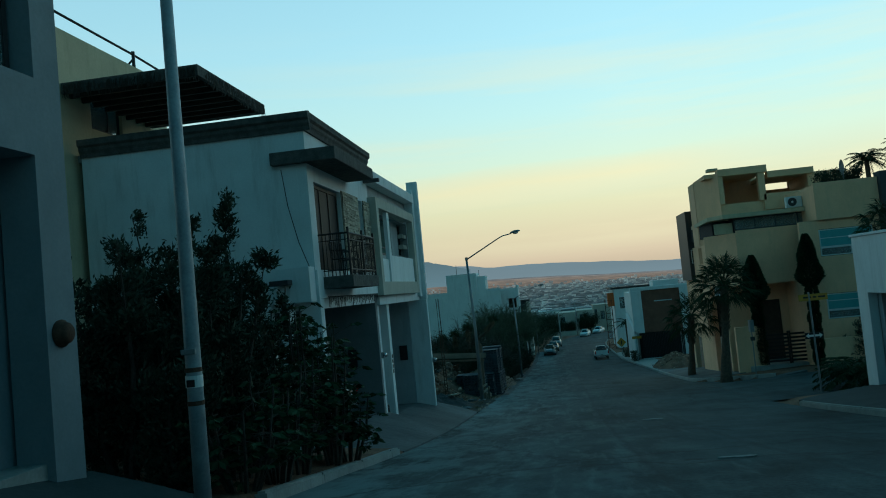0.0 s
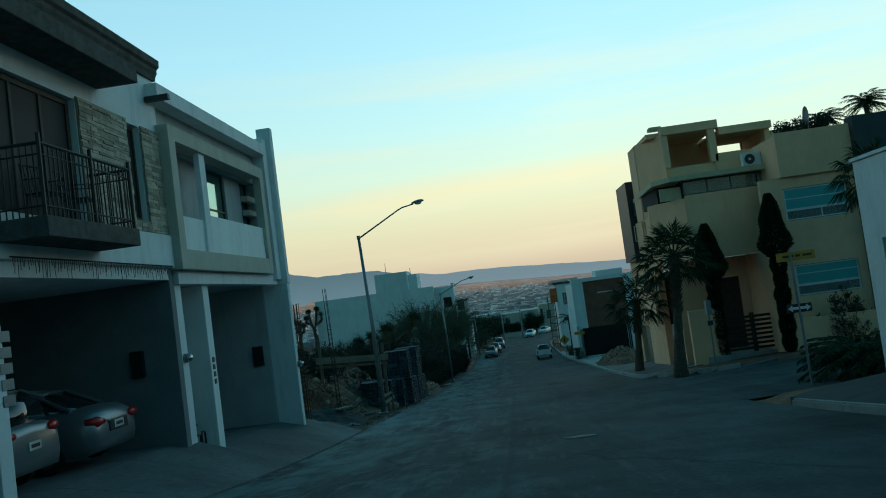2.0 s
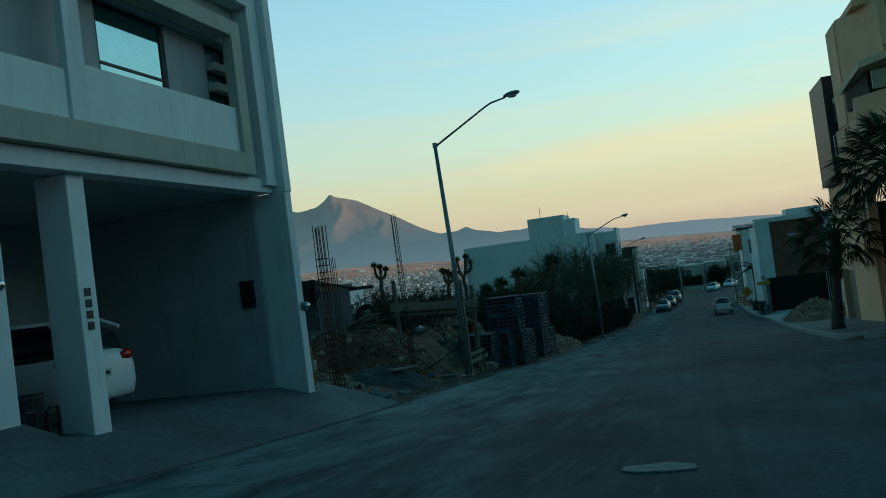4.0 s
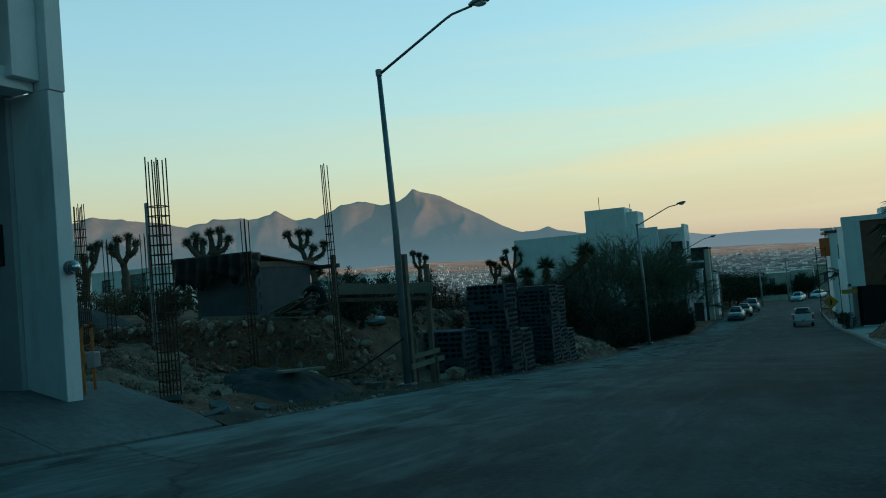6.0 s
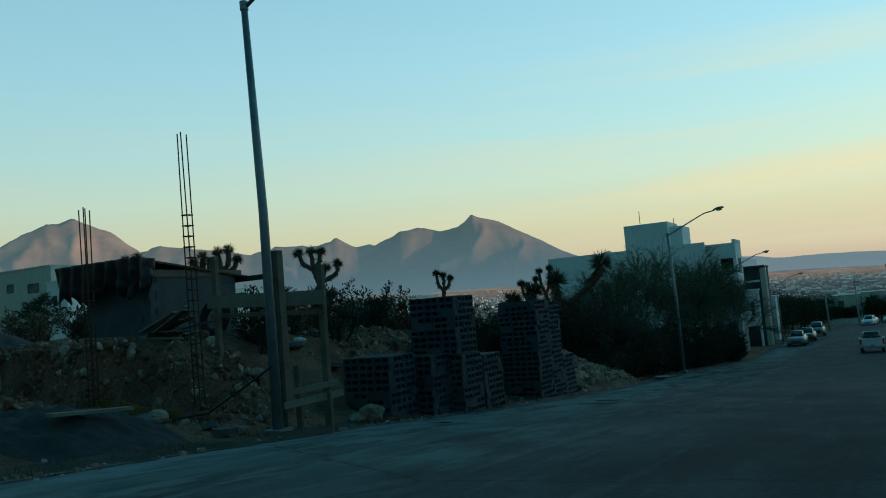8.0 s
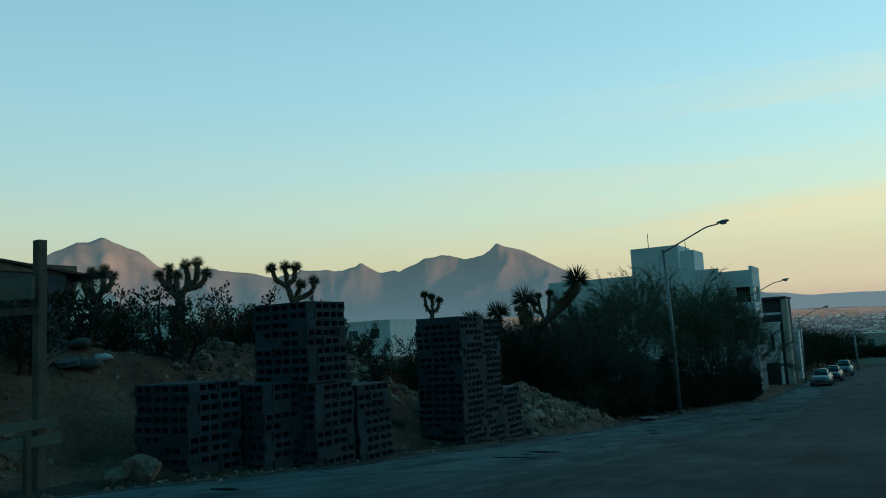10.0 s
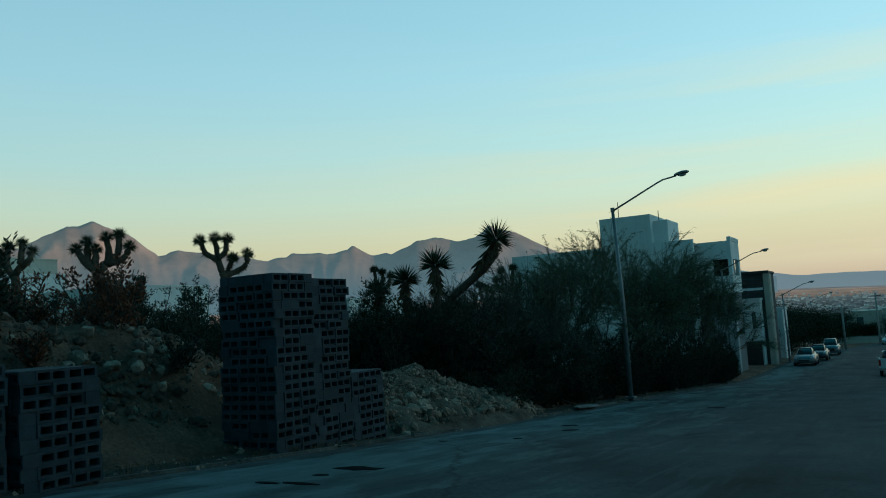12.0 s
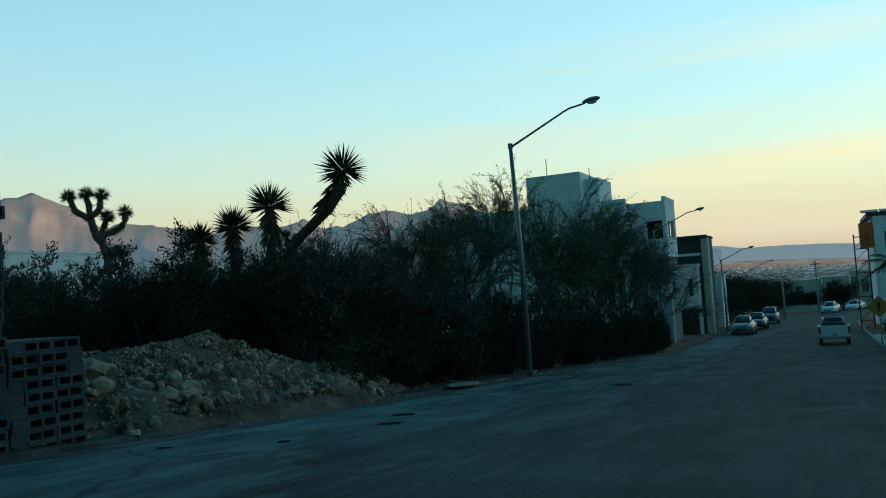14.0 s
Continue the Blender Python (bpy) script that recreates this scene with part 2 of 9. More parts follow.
CORNICE = material("weathered_cornice", (0.105, 0.10, 0.092), 0.95, spread=0.35, scale=5, fine=45, bump=0.8, bump_scale=55, dist=0.03)
ASPHALT = material("asphalt", (0.039, 0.058, 0.062), 0.92, spread=0.7, scale=0.35, fine=18, bump=0.7, bump_scale=45, spec=0.27)
TAR = material("tar_patch", (0.007, 0.008, 0.009), 0.95, spread=0.3, scale=3, fine=40, bump=0.4, bump_scale=60, spec=0.03)
DUSTSHEET = material("dusty_paper", (0.27, 0.27, 0.26), 0.95, spread=0.35, scale=6, fine=25, bump=0.5, bump_scale=30)
DIRT = material("dry_earth", (0.195, 0.112, 0.074), 0.97, spread=0.55, scale=0.6, fine=14, bump=0.9, bump_scale=18, dist=0.05, spec=0.2)
RUBBLE = material("earthy_rubble", (0.17, 0.125, 0.098), 0.97, spread=0.5, scale=1.5, fine=16, bump=0.9, bump_scale=22, dist=0.05, spec=0.2)
SPOIL = material("pale_spoil", (0.245, 0.172, 0.125), 0.97, spread=0.45, scale=1.2, fine=16, bump=0.9, bump_scale=20, dist=0.06, spec=0.2)
DUST = material("grey_road_dust", (0.066, 0.060, 0.050), 0.97, spread=0.4, scale=1.1, fine=22, bump=0.7, bump_scale=30, dist=0.03, spec=0.2)
GREYROCK = material("crushed_stone_and_earth", (0.235, 0.175, 0.132), 0.95, spread=0.35, scale=2.5, fine=18, bump=0.6, bump_scale=25, island=0.4, dist=0.03, spec=0.2)
GUTTER = material("dusty_gutter_concrete", (0.064, 0.078, 0.080), 0.93, spread=0.5, scale=0.9, fine=12, bump=0.3, bump_scale=35, stain=(0.10, 0.105, 0.10))
ROCK = material("limestone_rubble", (0.335, 0.245, 0.185), 0.95, spread=0.5, scale=2.5, fine=18, bump=0.7, bump_scale=25, island=0.5, dist=0.03, spec=0.2)
GRAVEL = material("dark_gravel", (0.056, 0.057, 0.057), 0.95, spread=0.3, scale=3, fine=45, bump=0.9, bump_scale=45, dist=0.03)
KERBSTONE = material("dirty_kerb_concrete", (0.115, 0.118, 0.112), 0.95, spread=0.5, scale=1.6, fine=14, bump=0.5, bump_scale=40, stain=(0.05, 0.048, 0.042))
BLOCK = material("concrete_block", (0.064, 0.080, 0.095), 0.95, spread=0.15, scale=4, fine=50, bump=0.5, bump_scale=90, island=-0.16)
BLOCKWALL = material("block_masonry", (0.085, 0.10, 0.11), 0.95, spread=0.18, scale=2, fine=35, bump=0.5, bump_scale=70)
WOOD = material("weathered_timber", (0.17, 0.14, 0.105), 0.9, spread=0.25, scale=3, fine=35, bump=0.5, bump_scale=45)
FORMWORK = material("pale_formwork_board", (0.225, 0.205, 0.16), 0.9, spread=0.2, scale=2, fine=30, bump=0.4, bump_scale=40)
GALV = material("galvanised_steel", (0.25, 0.27, 0.28), 0.55, metal=0.6, spread=0.15, scale=4, fine=30, bump=0.05)
POLEPAINT = material("grey_painted_steel", (0.33, 0.36, 0.38), 0.6, metal=0.2, spread=0.18, scale=3, fine=28, bump=0.15, bump_scale=60)
IRON = material("black_iron", (0.022, 0.022, 0.024), 0.5, metal=0.3, spread=0.2, bump=0.1)
REBAR = material("rusty_rebar", (0.10, 0.055, 0.035), 0.85, metal=0.3, spread=0.3, scale=9, fine=60, bump=0.3)
DARKWOOD = material("dark_stained_wood", (0.055, 0.040, 0.030), 0.7, spread=0.3, scale=4, fine=40, bump=0.3)
BROWN = material("brown_cladding", (0.19, 0.095, 0.062), 0.75, spread=0.18, scale=1.5, fine=20, bump=0.2)
CLADSTONE = material("stacked_ledger_stone", (0.40, 0.35, 0.27), 0.95, spread=0.25, scale=4, fine=30, bump=0.6, bump_scale=50, island=-0.30, dist=0.02)
# near-black lining: paints in the dimness inside rooms and hollows
DARK = material("near_black_lining", (0.03, 0.03, 0.033), 0.9, spread=0.2, bump=0)
TEALBLIND = material("teal_blind", (0.14, 0.39, 0.40), 0.6, spread=0.08, scale=2, bump=0.05)
GLASS = glass_material("window_glass")
TEALGLASS = material("teal_mirror_glass", (0.33, 0.50, 0.50), 0.05, metal=1.0, spread=0.05, bump=0)
SOLARGLASS = material("solar_mirror_glass", (0.42, 0.53, 0.55), 0.03, metal=1.0, spread=0.04, bump=0)
FRAME = material("dark_window_frame", (0.05, 0.052, 0.055), 0.5, metal=0.4, spread=0.1, bump=0)
ALU = material("white_aluminium_frame", (0.66, 0.68, 0.68), 0.5, metal=0.2, spread=0.06, bump=0)
TARP = material("black_plastic_sheet", (0.018, 0.018, 0.02), 0.45, spread=0.3, scale=3, bump=0.5, bump_scale=12, dist=0.04)
SACK = material("grey_sack", (0.11, 0.11, 0.10), 0.9, spread=0.2, scale=5, bump=0.4, bump_scale=20)
ORANGE = material("orange_plastic", (0.55, 0.13, 0.03), 0.55, spread=0.1, scale=3, bump=0.05)
YELLOWSIGN = material("yellow_sign_paint", (0.46, 0.25, 0.03), 0.6, spread=0.1, scale=6, bump=0)
WHITEPAINT = material("white_sign_paint", (0.75, 0.75, 0.73), 0.6, spread=0.06, bump=0)
BLACKPAINT = material("black_sign_paint", (0.02, 0.02, 0.02), 0.6, spread=0.1, bump=0)
PIPEY = material("orange_gas_pipe", (0.34, 0.125, 0.02), 0.6, spread=0.25, scale=8, bump=0.05)
BARK = material("bark", (0.075, 0.062, 0.05), 0.97, spread=0.35, scale=6, fine=40, bump=0.8, bump_scale=35, dist=0.03)
PALMBARK = material("palm_trunk_fibre", (0.11, 0.085, 0.06), 0.97, spread=0.35, scale=9, fine=50, bump=0.9, bump_scale=40, dist=0.04)
LEAF = leaf_material("shrub_leaf", (0.043, 0.058, 0.038), 0.35)
LEAF2 = leaf_material("broad_leaf", (0.040, 0.066, 0.030))
MESQ = leaf_material("feathery_leaf", (0.135, 0.165, 0.10))
THORN = leaf_material("thorn_tree_leaf", (0.12, 0.135, 0.10))
YUCCA = leaf_material("yucca_blade", (0.060, 0.080, 0.045), 0.3)
PALM = leaf_material("palm_frond", (0.034, 0.056, 0.027), 0.35)
THUJA = leaf_material("conifer_foliage", (0.028, 0.055, 0.026), 0.35)
DRYLEAF = leaf_material("dry_brush", (0.15, 0.115, 0.07), 0.35)
RUSTBRUSH = leaf_material("russet_brush", (0.17, 0.075, 0.045), 0.35)
SILVERPAINT = material("silver_car_paint", (0.20, 0.215, 0.225), 0.28, metal=0.5, spread=0.03, bump=0, spec=0.6)
WHITECAR = material("white_car_paint", (0.75, 0.76, 0.76), 0.28, spread=0.03, bump=0, spec=0.6)
DARKCAR = material("dark_car_paint", (0.06, 0.065, 0.075), 0.25, metal=0.4, spread=0.05, bump=0, spec=0.6)
CARGLASS = material("car_glass", (0.012, 0.014, 0.016), 0.05, spread=0.05, bump=0, spec=0.8)
TYRE = material("tyre_rubber", (0.018, 0.018, 0.018), 0.9, spread=0.2, bump=0.2)
CHROME = material("alloy_metal", (0.55, 0.56, 0.57), 0.25, metal=1.0, spread=0.05, bump=0)
REDLENS = material("red_lamp_lens", (0.42, 0.015, 0.012), 0.2, spread=0.05, bump=0, spec=0.6)
BRAKE = glow_material("lit_brake_lens", (0.9, 0.06, 0.04), 2.0)
LENS = material("clear_lamp_lens", (0.6, 0.6, 0.58), 0.15, spread=0.05, bump=0, spec=0.7)
PLATE = material("number_plate", (0.55, 0.57, 0.55), 0.5, spread=0.05, bump=0)
def city_material():
    """Far houses: most walls and roofs dim among dark trees, some pale at random; haze is painted in as emission."""
    m = material("hazed_city_walls", (0.4, 0.4, 0.4), 0.95, spread=0.1, scale=0.05, fine=0.3, bump=0)
    nt = m.node_tree
    g = nt.nodes.new("ShaderNodeNewGeometry")
    r = ramp(nt, [(0.0, (0.13, 0.17, 0.185)), (0.45, (0.20, 0.24, 0.255)), (0.62, (0.36, 0.39, 0.40)), (0.85, (0.66, 0.65, 0.62)), (1.0, (0.92, 0.90, 0.86))])
    nt.links.new(g.outputs["Random Per Island"], r.inputs[0])
    b = nt.nodes["Principled BSDF"]
    nt.links.new(r.outputs[0], b.inputs["Base Color"])
    # painted haze: emission that grows towards the farther roofs
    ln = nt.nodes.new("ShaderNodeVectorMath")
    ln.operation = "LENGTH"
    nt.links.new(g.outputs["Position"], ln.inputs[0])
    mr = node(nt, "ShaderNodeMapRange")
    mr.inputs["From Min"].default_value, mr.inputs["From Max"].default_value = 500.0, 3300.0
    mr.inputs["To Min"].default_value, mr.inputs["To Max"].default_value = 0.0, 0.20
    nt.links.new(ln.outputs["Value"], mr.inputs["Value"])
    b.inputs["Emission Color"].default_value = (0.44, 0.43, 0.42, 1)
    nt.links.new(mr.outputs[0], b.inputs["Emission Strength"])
    return m


CITY = city_material()
FARTREE = leaf_material("far_tree_leaf", (0.030, 0.045, 0.024), 0.3)
MOUNTAIN = backdrop_material("hazed_mountain_rock", (0.36, 0.215, 0.15), (0.28, 0.40, 0.45), 0.20, 0.46, 420.0)
def plain_material():
    """The far plain: dark town and scrub near by, sunlight and haze painted in as emission further out."""
    m = backdrop_material("painted_haze_plain", (0.16, 0.135, 0.11), (0.30, 0.40, 0.46), 0.06, 0.06, 100.0)
    nt = m.node_tree
    b = nt.nodes["Principled BSDF"]
    geo = nt.nodes.new("ShaderNodeNewGeometry")
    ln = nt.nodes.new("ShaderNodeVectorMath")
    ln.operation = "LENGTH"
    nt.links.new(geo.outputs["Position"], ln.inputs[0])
    # painted haze: the emission grows with distance
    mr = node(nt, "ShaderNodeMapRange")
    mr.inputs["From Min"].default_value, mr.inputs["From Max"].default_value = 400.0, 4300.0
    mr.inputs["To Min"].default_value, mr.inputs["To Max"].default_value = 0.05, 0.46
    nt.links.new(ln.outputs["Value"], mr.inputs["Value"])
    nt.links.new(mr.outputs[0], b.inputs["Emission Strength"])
    # warm sunlit tone painted into the far emission colour
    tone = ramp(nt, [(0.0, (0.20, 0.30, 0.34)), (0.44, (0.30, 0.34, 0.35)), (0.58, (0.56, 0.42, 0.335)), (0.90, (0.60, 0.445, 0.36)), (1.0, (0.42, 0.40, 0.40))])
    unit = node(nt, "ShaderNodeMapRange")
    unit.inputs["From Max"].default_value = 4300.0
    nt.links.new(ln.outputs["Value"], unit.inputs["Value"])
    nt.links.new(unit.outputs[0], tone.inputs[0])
    mp = nt.nodes.new("ShaderNodeMapping")
    mp.inputs["Scale"].default_value = (1.0, 1.0, 1.0)
    nt.links.new(geo.outputs["Position"], mp.inputs[0])
    fields = node(nt, "ShaderNodeTexNoise", Scale=0.008, Detail=7.0, Roughness=0.75)
    nt.links.new(mp.outputs[0], fields.inputs["Vector"])
    fr = ramp(nt, [(0.40, (0.5, 0.55, 0.6)), (0.62, (1.15, 1.1, 1.05))])
    nt.links.new(fields.outputs["Fac"], fr.inputs[0])
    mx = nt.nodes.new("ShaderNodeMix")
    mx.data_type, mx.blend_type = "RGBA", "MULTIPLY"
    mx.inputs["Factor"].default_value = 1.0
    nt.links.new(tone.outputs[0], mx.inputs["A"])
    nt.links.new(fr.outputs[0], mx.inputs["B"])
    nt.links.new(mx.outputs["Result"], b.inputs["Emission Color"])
    return m


PLAIN = plain_material()
FARRANGE = backdrop_material("hazed_far_range", (0.10, 0.10, 0.10), (0.34, 0.41, 0.45), 0.44, 0.54, 150.0)

# ---- building helpers ----
def mesh_of(name, bm, mat, smooth=False):
    me = bpy.data.meshes.new(name)
    bm.to_mesh(me)
    bm.free()
    if mat:
        me.materials.append(mat)
    if smooth:
        me.polygons.foreach_set("use_smooth", [True] * len(me.polygons))
    return me


def part(name, bm, mat, parent=None, label="", smooth=False):
    """Links a bmesh as one mesh object under a thing or a part."""
    ob = new(name, mesh_of(name, bm, mat, smooth))
    if parent:
        ob.parent = parent
    if label:
        ob["label"] = label
    return ob


def thing(name, x=0.0, y=0.0, z=0.0, rz=0.0, label="", category="", group="", kind=""):
    ob = new(name)
    ob.matrix_basis = pose(x, y, z, 0, 0, rz)
    ob.empty_display_size = 0.2
    return tagged(ob, label, category, group, kind)


def cube(bm, x0, x1, y0, y1, z0, z1, bevel=0.0):
    """A box by its limits, with softened edges where bevel is given."""
    vs = bmesh.ops.create_cube(bm, size=1.0)["verts"]
    for v in vs:
        v.co = Vector(((x0 + x1) / 2 + v.co.x * (x1 - x0), (y0 + y1) / 2 + v.co.y * (y1 - y0), (z0 + z1) / 2 + v.co.z * (z1 - z0)))
    if bevel:
        es = {e for v in vs for e in v.link_edges}
        bmesh.ops.bevel(bm, geom=list(es), offset=bevel, segments=2, affect="EDGES", profile=0.6)
    return bm


def box(name, lim, mat, parent=None, label="", bevel=0.012):
    return part(name, cube(bmesh.new(), *lim, bevel), mat, parent, label)


def tube(bm, pts, radii, sides=8, cap=True):
    """A tapered tube along points."""
    pts = [Vector(p) for p in pts]
    rings = []
    for i, p in enumerate(pts):
        d = (pts[min(i + 1, len(pts) - 1)] - pts[max(i - 1, 0)]).normalized()
        a = d.cross(Vector((0, 0, 1)) if abs(d.z) < 0.9 else Vector((1, 0, 0))).normalized()
        b = d.cross(a)
        r = radii[i] if isinstance(radii, (list, tuple)) else radii
        rings.append([bm.verts.new(p + r * (math.cos(2 * math.pi * k / sides) * a + math.sin(2 * math.pi * k / sides) * b)) for k in range(sides)])
    for u, v in zip(rings, rings[1:]):
        for k in range(sides):
            bm.faces.new((u[k], u[(k + 1) % sides], v[(k + 1) % sides], v[k]))
    if cap:
        bm.faces.new(rings[0][::-1])
        bm.faces.new(rings[-1])
    return bm


def prism(bm, outline, axis, a, b):
    """An outline of (u, v) pairs drawn out along an axis from a to b: axis x: (y, z), axis y: (x, z), axis z: (x, y)."""
    def at(u, v, w):
        return {"x": (w, u, v), "y": (u, w, v), "z": (u, v, w)}[axis]
    lo = [bm.verts.new(at(u, v, a)) for u, v in outline]
    hi = [bm.verts.new(at(u, v, b)) for u, v in outline]
    n = len(outline)
    for i in range(n):
        bm.faces.new((lo[i], lo[(i + 1) % n], hi[(i + 1) % n], hi[i]))
    bm.faces.new(lo[::-1])
    bm.faces.new(hi)
    bmesh.ops.recalc_face_normals(bm, faces=bm.faces[:])
    return bm


def wall_with_openings(name, axis, at, thick, u0, u1, z0, z1, openings, mat, parent=None, label=""):
    """A wall in the plane axis = at, thick metres deep (towards smaller values), from u0 to u1, with openings (ua, ub, za, zb) right through."""
    us = sorted({u0, u1, *[min(max(v, u0), u1) for o in openings for v in o[:2]]})
    zs = sorted({z0, z1, *[min(max(v, z0), z1) for o in openings for v in o[2:]]})
    solid = {}
    for i in range(len(us) - 1):
        for j in range(len(zs) - 1):
            cu, cz = (us[i] + us[i + 1]) / 2, (zs[j] + zs[j + 1]) / 2
            solid[i, j] = not any(o[0] < cu < o[1] and o[2] < cz < o[3] for o in openings)
    bm = bmesh.new()
    seen = {}

    def v(u, z, d):
        key = (round(u, 4), round(z, 4), d)
        if key not in seen:
            w = at - thick * d
            seen[key] = bm.verts.new((w, u, z) if axis == "x" else (u, w, z))
        return seen[key]

    for (i, j), s in solid.items():
        if not s:
            continue
        a, b, c, d = us[i], us[i + 1], zs[j], zs[j + 1]
        bm.faces.new((v(a, c, 0), v(b, c, 0), v(b, d, 0), v(a, d, 0)))
        bm.faces.new((v(a, c, 1), v(a, d, 1), v(b, d, 1), v(b, c, 1)))
        if not solid.get((i - 1, j)):
            bm.faces.new((v(a, c, 0), v(a, d, 0), v(a, d, 1), v(a, c, 1)))
        if not solid.get((i + 1, j)):
            bm.faces.new((v(b, c, 0), v(b, c, 1), v(b, d, 1), v(b, d, 0)))
        if not solid.get((i, j - 1)):
            bm.faces.new((v(a, c, 0), v(a, c, 1), v(b, c, 1), v(b, c, 0)))
        if not solid.get((i, j + 1)):
            bm.faces.new((v(a, d, 0), v(b, d, 0), v(b, d, 1), v(a, d, 1)))
    bmesh.ops.recalc_face_normals(bm, faces=bm.faces[:])
    return part(name, bm, mat, parent, label)


def window(parent, axis, at, u0, u1, z0, z1, sense=-1, mullions=(), rails=(), frame=FRAME, depth=0.06, bar=0.05, blind=None, room=1.2, name="window", label="", glass=None):
    """A window set in an opening: frame, mullions, panes of glass and a room box behind, painted near-black for
    dimness. sense: the way to the inside.
    """
    w = part(name, bmesh.new(), None, parent, label)

    def lim(ua, ub, za, zb, da, db):
        p, q = sorted((at + sense * da, at + sense * db))
        return (p, q, ua, ub, za, zb) if axis == "x" else (ua, ub, p, q, za, zb)

    bm = bmesh.new()
    cube(bm, *lim(u0, u1, z0, z0 + bar, 0, depth))
    cube(bm, *lim(u0, u1, z1 - bar, z1, 0, depth))
    cube(bm, *lim(u0, u0 + bar, z0 + bar, z1 - bar, 0, depth))
    cube(bm, *lim(u1 - bar, u1, z0 + bar, z1 - bar, 0, depth))
    part("frame", bm, frame, w)
    us, zs = [u0 + bar, *mullions, u1 - bar], [z0 + bar, *rails, z1 - bar]
    for u in mullions:
        box("mullion", lim(u - bar * 0.4, u + bar * 0.4, z0 + bar, z1 - bar, 0.003, depth - 0.003), frame, w, bevel=0)
    for z in rails:
        box("rail", lim(u0 + bar, u1 - bar, z - bar * 0.4, z + bar * 0.4, 0.006, depth - 0.006), frame, w, bevel=0)
    for a, b in zip(us, us[1:]):
        for c, d in zip(zs, zs[1:]):
            pane = box("pane", lim(a + 0.004, b - 0.004, c + 0.004, d - 0.004, depth * 0.45, depth * 0.45 + 0.006), glass or GLASS, w, bevel=0)
            pane.visible_shadow = False
    # room box open to the pane, its gloom painted in near-black
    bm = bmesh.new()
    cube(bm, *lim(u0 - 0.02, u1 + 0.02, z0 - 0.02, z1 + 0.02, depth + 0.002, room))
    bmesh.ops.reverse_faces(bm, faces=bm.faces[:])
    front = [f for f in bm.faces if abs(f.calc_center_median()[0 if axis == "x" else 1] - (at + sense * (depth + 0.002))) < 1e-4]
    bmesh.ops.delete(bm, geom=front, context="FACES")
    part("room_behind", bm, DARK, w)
    if blind:
        box("blind", lim(u0 + bar, u1 - bar, z0 + bar, z1 - bar, depth + 0.05, depth + 0.07), blind, w, bevel=0)
    return w


def sweep(y, table):
    """Smooth value at y from (y, value) pairs."""
    ys, vs = table
    return float(np.interp(y, ys, vs))


def fbm(x, y, scale, octaves=4):
    return noise.fractal(Vector((x * scale, y * scale, 3.7)), 1.0, 2.1, octaves)


def smooth01(a, b, v):
    t = min(max((v - a) / (b - a), 0.0), 1.0)
    return t * t * (3 - 2 * t)


def grid_mesh(name, xs, ys, height, mat, smooth=True, skip=None):
    nx, ny = len(xs), len(ys)
    vs = [(x, y, height(x, y)) for y in ys for x in xs]
    fs = [(j * nx + i, j * nx + i + 1, (j + 1) * nx + i + 1, (j + 1) * nx + i) for j in range(ny - 1) for i in range(nx - 1)
          if not (skip and skip((xs[i] + xs[i + 1]) / 2, (ys[j] + ys[j + 1]) / 2))]
    me = bpy.data.meshes.new(name)
    me.from_pydata(vs, [], fs)
    if smooth:
        me.polygons.foreach_set("use_smooth", [True] * len(fs))
    me.materials.append(mat)
    return new(name, me)


def frange(a, b, n):
    return [a + (b - a) * i / n for i in range(n + 1)]

# ---- the ground: a street falling towards a plain ----
ROAD_Y = [-60, -20, 0.5, 4.35, 8.82, 13.3, 18, 23, 27.9, 32.5, 40, 49, 52, 60.5, 71.6, 85, 97, 105, 117, 140, 170, 190, 220, 320]
ROAD_Z = [8.2, 2.9, -0.37, -0.94, -1.57, -2.19, -2.83, -3.45, -3.98, -4.40, -4.98, -5.80, -6.05, -6.72, -7.45, -8.40, -9.20, -9.50, -9.85, -10.4, -11.1, -11.9, -13.4, -18.0]
KERB_L, KERB_R = -2.75, 7.9


def kerb_r(y):
    """The right kerb, rounded off at the side street."""
    return KERB_R + (3.3 * ((47.0 - max(y, 41.1)) / 5.9) ** 2 if 40.5 < y < 47.0 else 0.0)


def road_z(y):
    # a rounded reading of the profile
    return sum(sweep(y + d, (ROAD_Y, ROAD_Z)) for d in (-3, -1.5, 0, 1.5, 3)) / 5


def shift(y):
    """How far the street bends to the right in the distance."""
    return 0.0 if y < 125 else 0.0035 * (y - 125) ** 2 if y < 200 else 19.69 + 0.525 * (y - 200)


def plain_z(r):
    return sweep(r, ([0, 300, 700, 1100, 2000, 3000, 4400, 5200], [-12, -17, -31, -28, -17, -5, 36, 60]))


TILT = ([-85, -60, -24, -19, -15.5, -4, 0, 3, 8, 20, 40], [1.2, 1.2, 1.0, 0.62, 0.32, 0.08, -0.07, -0.25, -0.45, -0.7, -0.8])


def fan_z(x, y, r):
    """The plain climbs towards the foot of the mountains and falls away to the east."""
    az = math.degrees(math.atan2(x, y))
    return r * math.radians(float(np.interp(az, *TILT))) * smooth01(700, 4300, r)


